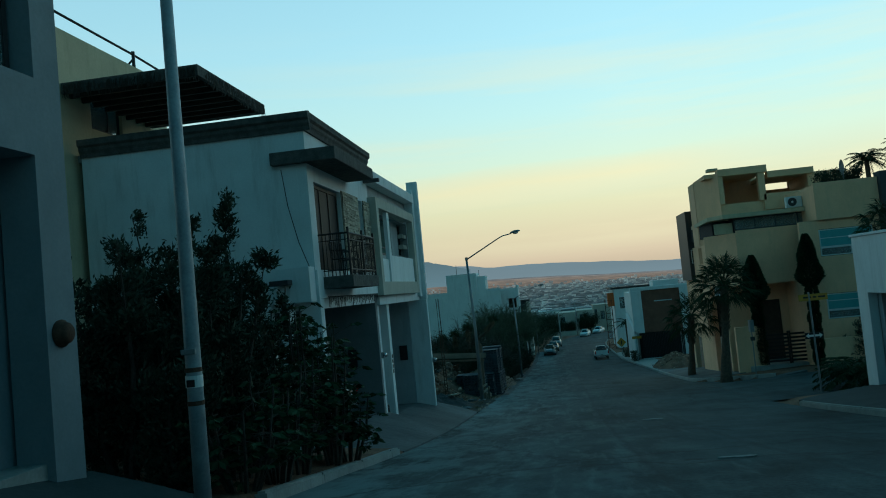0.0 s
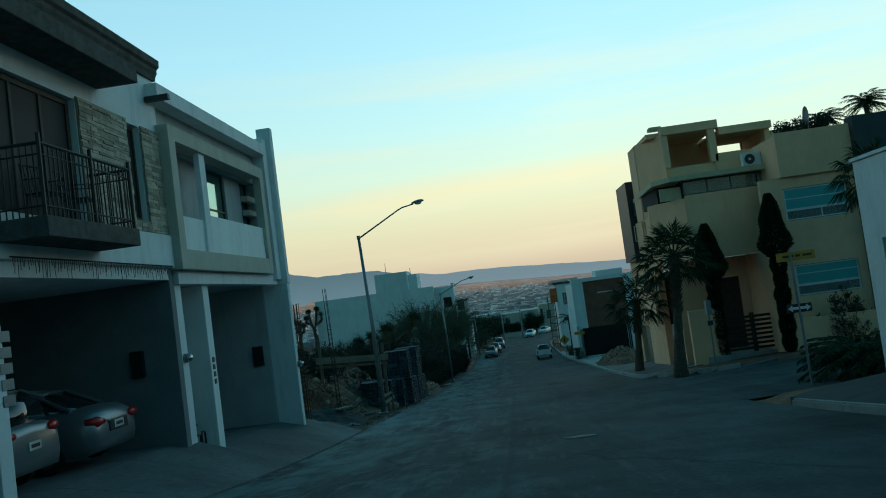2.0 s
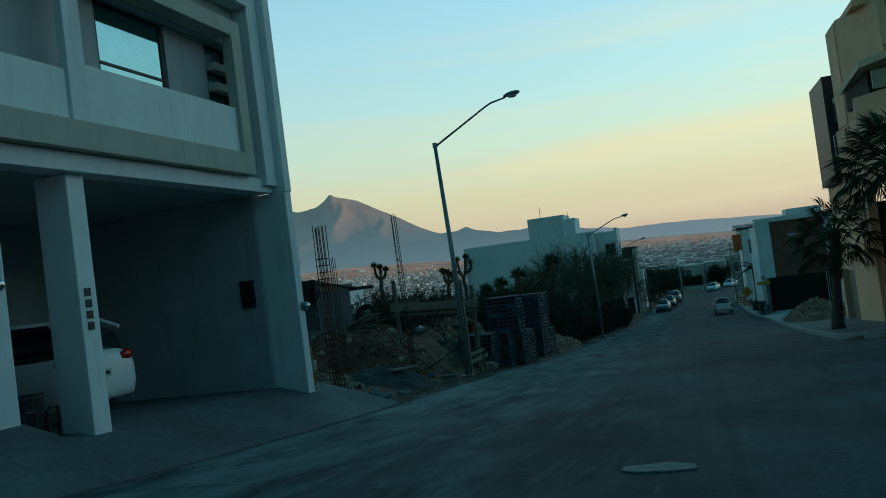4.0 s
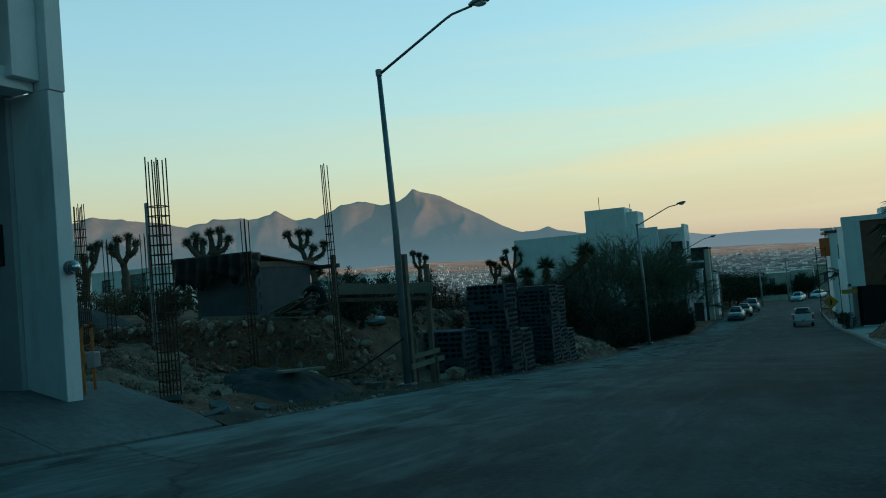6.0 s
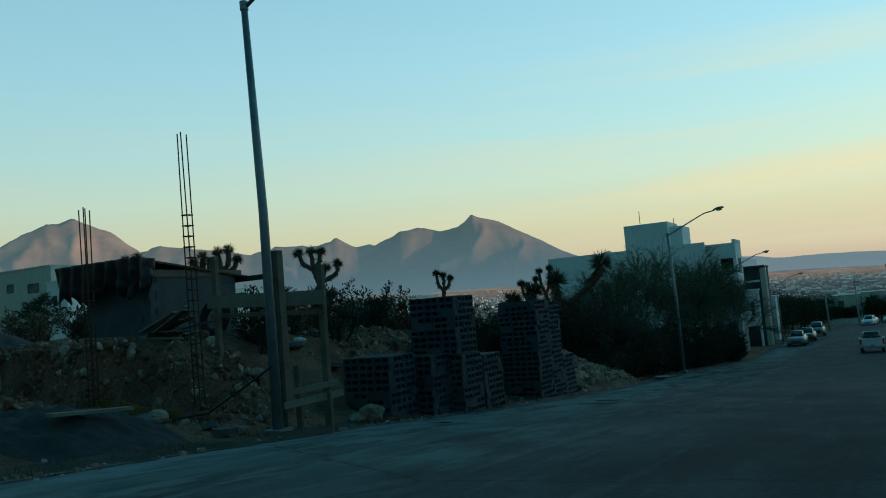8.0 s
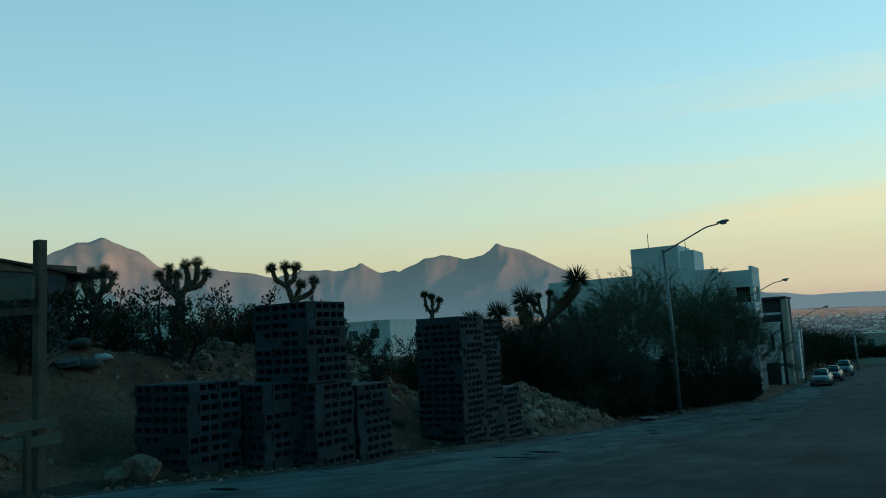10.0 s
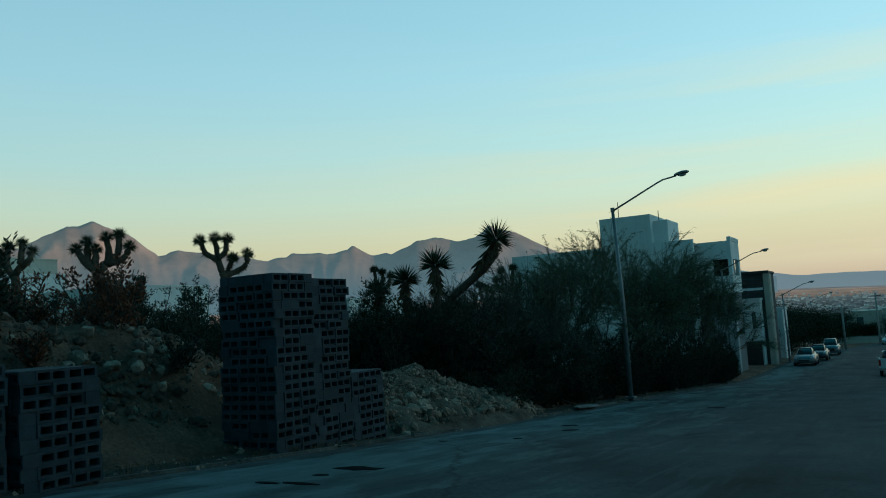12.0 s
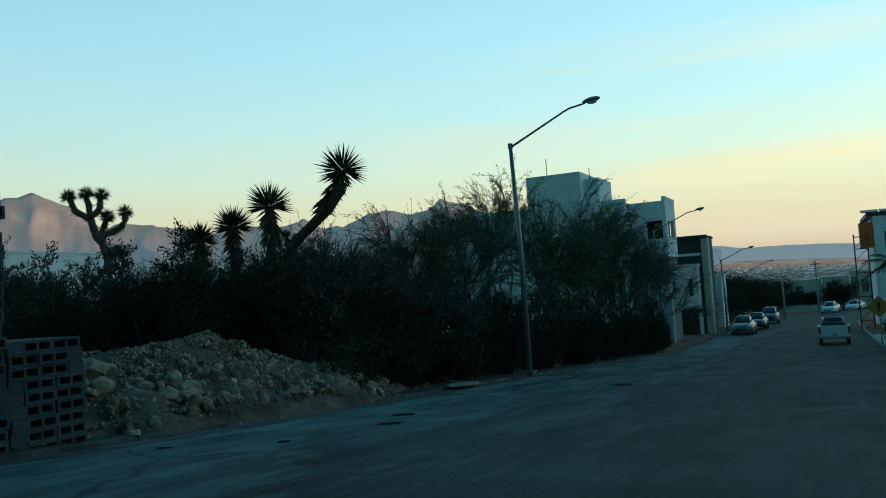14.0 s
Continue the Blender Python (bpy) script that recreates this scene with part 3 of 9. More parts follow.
def lot_z(x, y):
    """The raw building plot between the white house and the far trees."""
    base = road_z(y)
    cut = 41.75 + 0.45 * fbm(x, 2.0, 0.5) + 0.15 * fbm(x, 5.0, 1.9)
    rise = smooth01(-4.4 + 0.3 * fbm(1.0, y, 0.6), -6.8, x) * (1.3 + 0.045 * (min(y, 56) - 42)) * smooth01(cut - 0.25, cut + 0.35, y) * (1 - 0.94 * smooth01(52.5, 58.5, y))
    rise += (0.32 * smooth01(-3.2, -5.0, x) + 0.22 * smooth01(-5.0, -8.0, x)) * (1 - 0.75 * smooth01(54.0, 62.0, y))
    bumps = 0.13 * fbm(x, y, 0.55) + 0.10 * fbm(x + 40, y, 1.7) + 0.06 * fbm(x, y + 20, 4.5)
    level = base + rise + bumps * smooth01(-3.1, -4.6, x)
    # the plot keeps level inland while the street falls
    inland = smooth01(-9.0, -30.0, x)
    level = level * (1 - inland) + (-3.3 - 0.05 * max(0.0, y - 62) + 0.35 * fbm(x, y, 0.12)) * inland
    return level


def near_z(x, y):
    base = road_z(y)
    if x < KERB_L:
        if y < 9.4 or 18.3 < y < 34.4:
            return base - 0.12
        if 34.2 < y < 96:
            z = lot_z(x, y)
        else:
            z = base + 0.13 + 0.10 * smooth01(KERB_L, -4.5, x)
            z += 0.35 * smooth01(9.0, 12.0, y) * smooth01(18.4, 15.0, y) * smooth01(-3.2, -6.0, x)
        return z
    if x > KERB_R:
        if 40.5 < y and x < kerb_r(y) + 0.1:
            return base - 0.06
        side = smooth01(28.0, 29.0, y) * smooth01(42.0, 41.0, y)
        up = 0.13 + 0.055 * (x - KERB_R) if x < 40 else 1.9
        return base + up * (1 - side) + side * 0.05 * (min(x, 40) - KERB_R) - side * 0.06
    return base - 0.06


def ground_z(x, y):
    s = shift(y)
    r = math.hypot(x, y)
    far = smooth01(140.0, 420.0, r) if y > 0 else smooth01(60, 300, r)
    z = near_z(x - s, y) if r < 420 else 0.0
    left = smooth01(-30.0, -160.0, x)
    z = z * (1 - left) + (-9.0 - 0.02 * abs(x)) * left
    p = plain_z(r) + (2.0 * fbm(x, y, 0.004) + fan_z(x, y, r) if r > 500 else 0)
    if y < 0:
        p = 14.0 + 0.03 * r
    return z * (1 - far) + p * far


GX = sorted({*frange(-5000, -600, 22), *frange(-600, -80, 26), *frange(-80, -26, 27), *frange(-26, -14, 24), *frange(-14, -2.75, 62), *frange(-2.75, 7.9, 6),
             *frange(7.9, 24, 24), *frange(24, 80, 14), *frange(80, 600, 26), *frange(600, 5000, 22)})
GY = sorted({*frange(-700, -60, 16), *frange(-60, 0, 30), *frange(0, 32, 44), *frange(32, 66, 150), *frange(66, 110, 44), *frange(110, 220, 44), *frange(220, 700, 40), *frange(700, 5000, 60)})
ground = tagged(grid_mesh("ground", GX, GY, ground_z, DIRT), "dry stony earth falling away from the street to the plain", "ground", kind="structure")


def road_surface(x, y):
    return road_z(y) + 0.012 * fbm(x, y, 0.5)


def asphalt_material():
    """Adds pale dust drifts, dark drive lines, old seams and cracks to the asphalt."""
    nt = ASPHALT.node_tree
    b = nt.nodes["Principled BSDF"]
    geo = nt.nodes.new("ShaderNodeNewGeometry")
    sep = nt.nodes.new("ShaderNodeSeparateXYZ")
    nt.links.new(geo.outputs["Position"], sep.inputs[0])

    def streaks(size, turn, scale, lo, hi, top, detail=8.0):
        mp = nt.nodes.new("ShaderNodeMapping")
        mp.inputs["Scale"].default_value = size
        mp.inputs["Rotation"].default_value = (0, 0, radians(turn))
        nt.links.new(geo.outputs["Position"], mp.inputs[0])
        n = node(nt, "ShaderNodeTexNoise", Scale=scale, Detail=detail, Roughness=0.66)
        nt.links.new(mp.outputs[0], n.inputs["Vector"])
        r = ramp(nt, [(lo, (0, 0, 0)), (hi, (top,) * 3)])
        nt.links.new(n.outputs["Fac"], r.inputs[0])
        return r.outputs[0]

    def times(a, c):
        m = nt.nodes.new("ShaderNodeMath")
        m.operation, m.use_clamp = "MULTIPLY", True
        nt.links.new(a, m.inputs[0])
        nt.links.new(c, m.inputs[1])
        return m.outputs[0]

    def across(a, c, lo, hi):
        mr = node(nt, "ShaderNodeMapRange")
        mr.inputs["From Min"].default_value, mr.inputs["From Max"].default_value = a, c
        mr.inputs["To Min"].default_value, mr.inputs["To Max"].default_value = lo, hi
        nt.links.new(sep.outputs["X"], mr.inputs["Value"])
        return mr.outputs[0]

    def lay(factor, color):
        mx = nt.nodes.new("ShaderNodeMix")
        mx.data_type = "RGBA"
        mx.inputs["B"].default_value = (*color, 1)
        nt.links.new(factor, mx.inputs["Factor"])
        nt.links.new(b.inputs["Base Color"].links[0].from_socket, mx.inputs["A"])
        nt.links.new(mx.outputs["Result"], b.inputs["Base Color"])

    lay(times(streaks((0.8, 0.10, 1.0), 4, 0.9, 0.42, 0.64, 0.9), across(2.8, -2.7, 0.2, 1.0)), (0.155, 0.208, 0.215))
    lay(streaks((1.1, 0.035, 1.0), 2, 1.2, 0.50, 0.72, 0.4, 4.0), (0.042, 0.061, 0.065))
    lay(times(streaks((0.5, 0.16, 1.0), -14, 1.3, 0.45, 0.60, 0.9), across(0.2, -2.4, 0.0, 1.1)), (0.19, 0.245, 0.252))
    # drifted patches, blotched and drawn along the street, thickest beside the plot
    lay(times(streaks((0.9, 0.32, 1.0), 8, 1.5, 0.50, 0.60, 0.85, 12.0), across(3.6, -2.2, 0.1, 0.9)), (0.18, 0.235, 0.242))
    lay(times(streaks((2.6, 0.22, 1.0), -6, 1.6, 0.55, 0.66, 0.8, 10.0), across(4.5, -1.0, 0.15, 0.75)), (0.175, 0.23, 0.236))
    lay(streaks((0.6, 0.5, 1.0), 20, 2.2, 0.56, 0.74, 0.5, 8.0), (0.03, 0.045, 0.048))
    # cracks and the seam between two paving lanes
    vo = nt.nodes.new("ShaderNodeTexVoronoi")
    vo.feature = "DISTANCE_TO_EDGE"
    vo.inputs["Scale"].default_value = 0.22
    nt.links.new(geo.outputs["Position"], vo.inputs["Vector"])
    wob = node(nt, "ShaderNodeTexNoise", Scale=1.1, Detail=5.0, Roughness=0.6)
    nt.links.new(geo.outputs["Position"], wob.inputs["Vector"])
    mixv = nt.nodes.new("ShaderNodeMix")
    mixv.data_type = "VECTOR"
    mixv.inputs["Factor"].default_value = 0.45
    nt.links.new(geo.outputs["Position"], mixv.inputs["A"])
    nt.links.new(wob.outputs["Color"], mixv.inputs["B"])
    nt.links.new(mixv.outputs["Result"], vo.inputs["Vector"])
    cr = ramp(nt, [(0.0, (0.75, 0.75, 0.75)), (0.006, (0, 0, 0))])
    nt.links.new(vo.outputs["Distance"], cr.inputs[0])
    lay(cr.outputs[0], (0.022, 0.023, 0.025))
    seam = nt.nodes.new("ShaderNodeMath")
    seam.operation = "ADD"
    sc = nt.nodes.new("ShaderNodeMath")
    sc.operation, sc.inputs[1].default_value = "MULTIPLY", 0.35
    nt.links.new(wob.outputs["Fac"], sc.inputs[0])
    nt.links.new(sep.outputs["X"], seam.inputs[0])
    nt.links.new(sc.outputs[0], seam.inputs[1])
    sm = nt.nodes.new("ShaderNodeMapRange")
    sm.inputs["From Min"].default_value, sm.inputs["From Max"].default_value = -4.0, 12.0
    nt.links.new(seam.outputs[0], sm.inputs["Value"])
    sr = ramp(nt, [(0.0, (0, 0, 0)), (0.388, (0, 0, 0)), (0.392, (0.7, 0.7, 0.7)), (0.396, (0, 0, 0)), (0.51, (0, 0, 0)), (0.514, (0.6, 0.6, 0.6)), (0.518, (0, 0, 0))])
    nt.links.new(sm.outputs[0], sr.inputs[0])
    lay(sr.outputs[0], (0.03, 0.031, 0.033))


asphalt_material()
RY = sorted({*frange(-60, 0, 30), *frange(0, 110, 150), *frange(110, 210, 60)})
RX = frange(0, 1, 14)
_vs, _fs = [], []
for y in RY:
    for u in RX:
        x = KERB_L + u * (kerb_r(y) - KERB_L) + shift(y)
        _vs.append((x, y, road_surface(x, y)))
for j in range(len(RY) - 1):
    for i in range(14):
        _fs.append((j * 15 + i, j * 15 + i + 1, (j + 1) * 15 + i + 1, (j + 1) * 15 + i))
_me = bpy.data.meshes.new("road")
_me.from_pydata(_vs, [], _fs)
_me.polygons.foreach_set("use_smooth", [True] * len(_fs))
_me.materials.append(ASPHALT)
tagged(new("road", _me), "dusty worn asphalt street running downhill", "road", kind="structure")
tagged(grid_mesh("road_side_street", frange(7.9, 45, 40), frange(29.0, 41.1, 20), lambda x, y: road_z(y) + 0.05 * (x - 7.9) + 0.012 * fbm(x, y, 0.5) + 0.004, ASPHALT),
       "asphalt side street joining the main street", "road", kind="structure")


def kerb_run(name, x_at, ya, yb, width, drop, label, outward=-1, height=0.16, stone=CONCRETE):
    """A kerb as a run of cast lengths with open joints and worn edges."""
    run = thing(name, label=label, category="kerb", kind="structure")
    y = ya
    while y < yb:
        n = min(2.4, yb - y)
        bm = bmesh.new()
        x0 = x_at(y + n / 2)
        a, b = sorted((x0, x0 + outward * width))
        cube(bm, a, b, y + 0.012, y + n - 0.012, 0, 1, 0.0)
        for v in bm.verts:
            top = v.co.z > 0.5
            v.co.z = road_z(v.co.y) + (height + 0.015 * fbm(v.co.x * 3, v.co.y, 0.8) if top else -0.12)
        es = [e for e in bm.edges if all(v.co.z > road_z(v.co.y) + 0.05 for v in e.verts)]
        bmesh.ops.bevel(bm, geom=es, offset=0.03, segments=2, affect="EDGES")
        part("kerb_stone", bm, stone, run)
        y += n
    return run


kerb_run("kerb_west", lambda y: KERB_L + shift(y), 10.0, 18.0, 0.16, 0, "worn concrete kerb along the shrubs")
kerb_run("kerb_plot", lambda y: KERB_L + shift(y), 34.5, 47.0, 0.16, 0, "chipped concrete kerb edging the raw plot", height=0.02, stone=KERBSTONE)
kerb_run("kerb_verge", lambda y: KERB_L + shift(y), 47.0, 150.0, 0.15, 0, "chipped concrete kerb along the rubble and brush", height=0.06, stone=KERBSTONE)
kerb_run("kerb_east", lambda y: KERB_R + shift(y), -8.0, 25.8, 0.16, 0, "pale concrete kerb beside the corner house", outward=1)
kerb_run("kerb_corner", lambda y: KERB_R + shift(y), 47.0, 150.0, 0.16, 0, "concrete kerb past the corner", outward=1)


def slab_strip(name, x0, x1, ya, yb, up0, up1, mat, label, floor=None, edge=None):
    """A concrete apron from the kerb line (x1) up to the house (x0), cast in bays."""
    bays = thing(name, label=label, category="driveway", kind="structure")
    n = max(1, round((yb - ya) / 2.6))
    for k in range(n):
        a, b = ya + (yb - ya) * k / n + 0.008, ya + (yb - ya) * (k + 1) / n - 0.008
        bm = bmesh.new()
        ys = frange(a, b, 5)
        top = []
        for y in ys:
            row = []
            for i, u in enumerate((0, 0.1, 0.2, 0.3, 0.6, 1.0)):
                xe = edge(y) if edge else x1
                lo = road_z(y) + up0
                if floor:
                    z = lo + (floor(y) - lo) * min(1.0, u / 0.3) ** 0.85
                else:
                    z = lo + (up1 - up0) * u ** 0.8
                x = xe + (x0 - xe) * u
                row.append(bm.verts.new((x, y, z + 0.01 * fbm(x, y, 0.9))))
            top.append(row)
        for j in range(5):
            for i in range(5):
                bm.faces.new((top[j][i], top[j][i + 1], top[j + 1][i + 1], top[j + 1][i]))
        ext = bmesh.ops.extrude_face_region(bm, geom=bm.faces[:])
        for v in ext["geom"]:
            if isinstance(v, bmesh.types.BMVert):
                v.co.z -= 0.35
        bmesh.ops.recalc_face_normals(bm, faces=bm.faces[:])
        part("slab", bm, mat, bays, smooth=False)
    return bays


slab_strip("driveway_grey_house", -4.6, KERB_L, -4.0, 9.3, 0.02, 0.60, SHADESLAB, "sloping concrete driveway before the grey house")
slab_strip("driveway_balcony_house", -10.2, KERB_L - 0.03, 18.6, 25.86, 0.03, 0.50, SLAB, "smooth concrete driveway running into the open garage", floor=lambda y: -2.70 - 0.03 * (y - 19))
slab_strip("driveway_white_house", -10.2, KERB_L - 0.04, 25.88, 34.3, 0.03, 0.55, SLAB, "pale concrete driveway before the white house", floor=lambda y: -3.38 - 0.06 * (y - 27))
slab_strip("pavement_corner", 10.4, KERB_R + 0.17, 8.0, 26.4, 0.15, 0.45, SHADESLAB, "concrete pavement before the corner house")
slab_strip("pavement_ochre_house", 12.6, KERB_R + 0.17, 41.1, 45.0, 0.15, 0.36, SLAB, "concrete pavement at the corner of the ochre house", edge=lambda y: kerb_r(y) + 0.17)
slab_strip("pavement_ochre_flank", 10.6, KERB_R + 0.17, 45.02, 66.0, 0.15, 0.32, SLAB, "concrete pavement beside the ochre house", edge=lambda y: kerb_r(y) + 0.17)


def kerb_bend(ya, yb, n, height=0.16, width=0.16):
    """The rounded kerb at the corner, cast in short lengths."""
    run = thing("kerb_bend", label="rounded concrete kerb at the street corner", category="kerb", kind="structure")
    for k in range(n):
        y0, y1 = ya + (yb - ya) * k / n, ya + (yb - ya) * (k + 0.96) / n
        bm = bmesh.new()
        rim = []
        for y in (y0, y1):
            d = Vector((kerb_r(y + 0.05) - kerb_r(y - 0.05), 0.1, 0)).normalized()
            out = Vector((d.y, -d.x, 0)) * width
            for off in (Vector((0, 0, 0)), out):
                p = Vector((kerb_r(y), y, road_z(y) + 0.05 * (kerb_r(y) - KERB_R))) + off
                rim.append((bm.verts.new(p + Vector((0, 0, -0.2))), bm.verts.new(p + Vector((0, 0, height)))))
        order = [rim[0], rim[1], rim[3], rim[2]]
        for i in range(4):
            u, v = order[i], order[(i + 1) % 4]
            bm.faces.new((u[0], v[0], v[1], u[1]))
        bm.faces.new([u[1] for u in order])
        bm.faces.new([u[0] for u in order][::-1])
        bmesh.ops.recalc_face_normals(bm, faces=bm.faces[:])
        part("kerb_stone", bm, CONCRETE, run)
    return run


kerb_bend(41.2, 47.0, 9)
slab_strip("pavement_far", 10.0, KERB_R + 0.17, 66.2, 108.0, 0.15, 0.30, CONCRETE, "concrete pavement further down the street")


# earth washed over the gutter and the edge of the asphalt
def verge(x, y):
    edge = -2.62 + 0.34 * fbm(3.0, y, 0.35) + 0.14 * fbm(9.0, y, 1.6)
    return road_z(y) - 0.03 + (0.10 + 0.05 * fbm(2.0, y, 0.8)) * smooth01(edge, edge - 0.5, x) + 0.03 * fbm(x, y, 2.2) * smooth01(edge, edge - 0.4, x)


tagged(grid_mesh("verge_earth", frange(-3.5, -1.9, 18), frange(34.35, 96.0, 300), verge, DUST), "earth and dust washed over the road's edge", "earth", kind="stuff")


def gutter_strip(ya, yb):
    """A shallow cast gutter along the kerb, pale with dust, with a ragged edge against the asphalt."""
    ys = frange(ya, yb, int((yb - ya) / 0.25))
    vs, fs = [], []
    for y in ys:
        inner = KERB_L + 0.42 + 0.12 * fbm(4.0, y, 0.5) + 0.07 * fbm(8.0, y, 2.3)
        for x, up in ((KERB_L + 0.001, 0.010), (KERB_L + 0.2, 0.014), (inner - 0.06, 0.016), (inner, -0.02)):
            vs.append((x + shift(y), y, road_surface(x, y) + up))
    for j in range(len(ys) - 1):
        for i in range(3):
            n = j * 4 + i
            fs.append((n, n + 1, n + 5, n + 4))
    me = bpy.data.meshes.new("gutter")
    me.from_pydata(vs, [], fs)
    me.polygons.foreach_set("use_smooth", [True] * len(fs))
    me.materials.append(GUTTER)
    tagged(new("gutter", me), "pale dusty concrete gutter along the kerb", "gutter", kind="structure")


gutter_strip(47.0, 124.0)


def flat_patch(name, x, y, rx, ry, mat, label, category, seed, up=0.006, kind="structure"):
    """A thin irregular sheet lying on the street."""
    rnd = random.Random(seed)
    rim = [(x + rx * math.cos(a) * k, y + ry * math.sin(a) * k) for a, k in ((2 * math.pi * i / 14, rnd.uniform(0.72, 1.12)) for i in range(14))]
    bm = bmesh.new()
    hi = [bm.verts.new((u, v, road_surface(u, v) + up)) for u, v in rim]
    lo = [bm.verts.new((u, v, road_surface(u, v) + up - 0.03)) for u, v in rim]
    for i in range(14):
        bm.faces.new((lo[i], lo[(i + 1) % 14], hi[(i + 1) % 14], hi[i]))
    bm.faces.new(hi)
    bmesh.ops.recalc_face_normals(bm, faces=bm.faces[:])
    tagged(part(name, bm, mat), label, category, kind=kind)


for k, (x, y, rx, ry) in enumerate(((-0.75, 51.88, 0.36, 0.22), (-0.77, 51.12, 0.13, 0.10), (-0.45, 50.31, 0.30, 0.09), (-0.87, 50.23, 0.20, 0.07), (-0.46, 59.14, 0.20, 0.26), (-0.97, 60.51, 0.22, 0.24), (-1.82, 56.1, 0.1, 0.1), (-0.67, 56.9, 0.1, 0.1), (1.0, 67.5, 0.3, 0.3), (-1.7, 44.2, 0.25, 0.12))):
    flat_patch("asphalt_patch", x, y, rx, ry, TAR, "dark tar patch in the asphalt", "road patch", 40 + k)
for k, (x, y, rx, ry) in enumerate(((3.45, 24.4, 0.32, 0.26), (3.3, 12.2, 0.3, 0.12))):
    flat_patch("litter", x, y, rx, ry, DUSTSHEET, "flattened pale packing paper lying on the street", "litter", 60 + k, 0.02, "")


# ---- distance: city on the plain, mountains, the shading ridge ----
def city():
    rnd = random.Random(5)
    vs, fs = [], []
    while len(fs) < 34000 * 5:
        az, r = radians(rnd.uniform(-62, 30)), 300 * (10.0 ** rnd.uniform(0.02, 1.04))
        if fbm(r * math.sin(az), r * math.cos(az), 0.003) < -0.25:
            continue
        x, y = r * math.sin(az), r * math.cos(az)
        if r < 420 and abs(az) > 0.25 or r > 2450 and rnd.random() < 0.82:
            continue
        z = ground_z(x, y) + 0.4
        w, d, h = rnd.uniform(4, 11), rnd.uniform(4, 9), rnd.choice((3, 3.2, 5.5, 6, 6.2, 8)) * (0.8 + r / 6000)
        a = rnd.choice((0.2, 0.2 + math.pi / 2)) + rnd.uniform(-0.05, 0.05)
        c, s = math.cos(a), math.sin(a)
        n = len(vs)
        for zz in (z, z + h):
            for u, v in ((-w, -d), (w, -d), (w, d), (-w, d)):
                vs.append((x + (u * c - v * s) / 2, y + (u * s + v * c) / 2, zz))
        fs += [(n + 4, n + 5, n + 6, n + 7), (n, n + 1, n + 5, n + 4), (n + 1, n + 2, n + 6, n + 5), (n + 2, n + 3, n + 7, n + 6), (n + 3, n, n + 4, n + 7)]
    me = bpy.data.meshes.new("far_city")
    me.from_pydata(vs, [], fs)
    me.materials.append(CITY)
    tagged(new("far_city", me), "pale low houses of a city spread over the far plain", "city", kind="stuff")


city()


def far_plain():
    """A skin over the ground beyond the street's end, with evening haze painted into its material."""
    vs, fs = [], []
    rs = [430 * (4700 / 430) ** (j / 60) for j in range(61)]
    for i in range(141):
        az = radians(-85 + 140 * i / 140)
        for r in rs:
            x, y = r * math.sin(az), r * math.cos(az)
            vs.append((x, y, ground_z(x, y) + 0.9 * smooth01(430, 520, r) + r * 0.0006 - 0.3))
    for i in range(140):
        for j in range(60):
            n = i * 61 + j
            fs.append((n, n + 1, n + 62, n + 61))
    me = bpy.data.meshes.new("backdrop_plain")
    me.from_pydata(vs, [], fs)
    me.polygons.foreach_set("use_smooth", [True] * len(fs))
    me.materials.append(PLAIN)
    tagged(new("backdrop_plain", me), "wide plain with evening haze and far sunlight painted in", "plain", kind="structure")


far_plain()

# crest line: azimuth right of the street and elevation, in degrees
CREST = [(-82, 5.2), (-70, 6.2), (-62, 6.0), (-58.3, 6.4), (-56.6, 6.25), (-55.4, 7.05), (-53.9, 7.68), (-53.2, 7.62), (-52.35, 8.0), (-51.3, 7.58), (-50.1, 7.0), (-49.3, 6.4), (-48.3, 5.55), (-47.0, 5.95), (-45.7, 5.75),
         (-43.2, 5.4), (-41, 4.95), (-39.2, 5.38), (-36.3, 5.28), (-35, 5.72), (-33.7, 5.02), (-32.2, 5.08), (-31.4, 5.32), (-30.4, 5.93), (-28.6, 5.98), (-27.4, 5.66), (-26.2, 5.9), (-25.6, 6.22), (-25.1, 6.74), (-24.75, 6.5), (-24.2, 6.3), (-23.2, 5.95),
         (-22.1, 5.28), (-20.3, 4.35), (-18.8, 3.4), (-17.6, 2.85), (-16.4, 2.87), (-15.65, 3.14), (-15, 2.78), (-13.3, 2.4), (-10, 2.4), (-8.9, 2.3), (-6, 1.5)]


def crest(az):
    return float(np.interp(az, [a for a, _ in CREST], [e for _, e in CREST])) + 0.03 * noise.noise(Vector((az * 1.9, 2.0, 0))) + 0.025 * noise.noise(Vector((az * 5.5, 9.0, 0)))


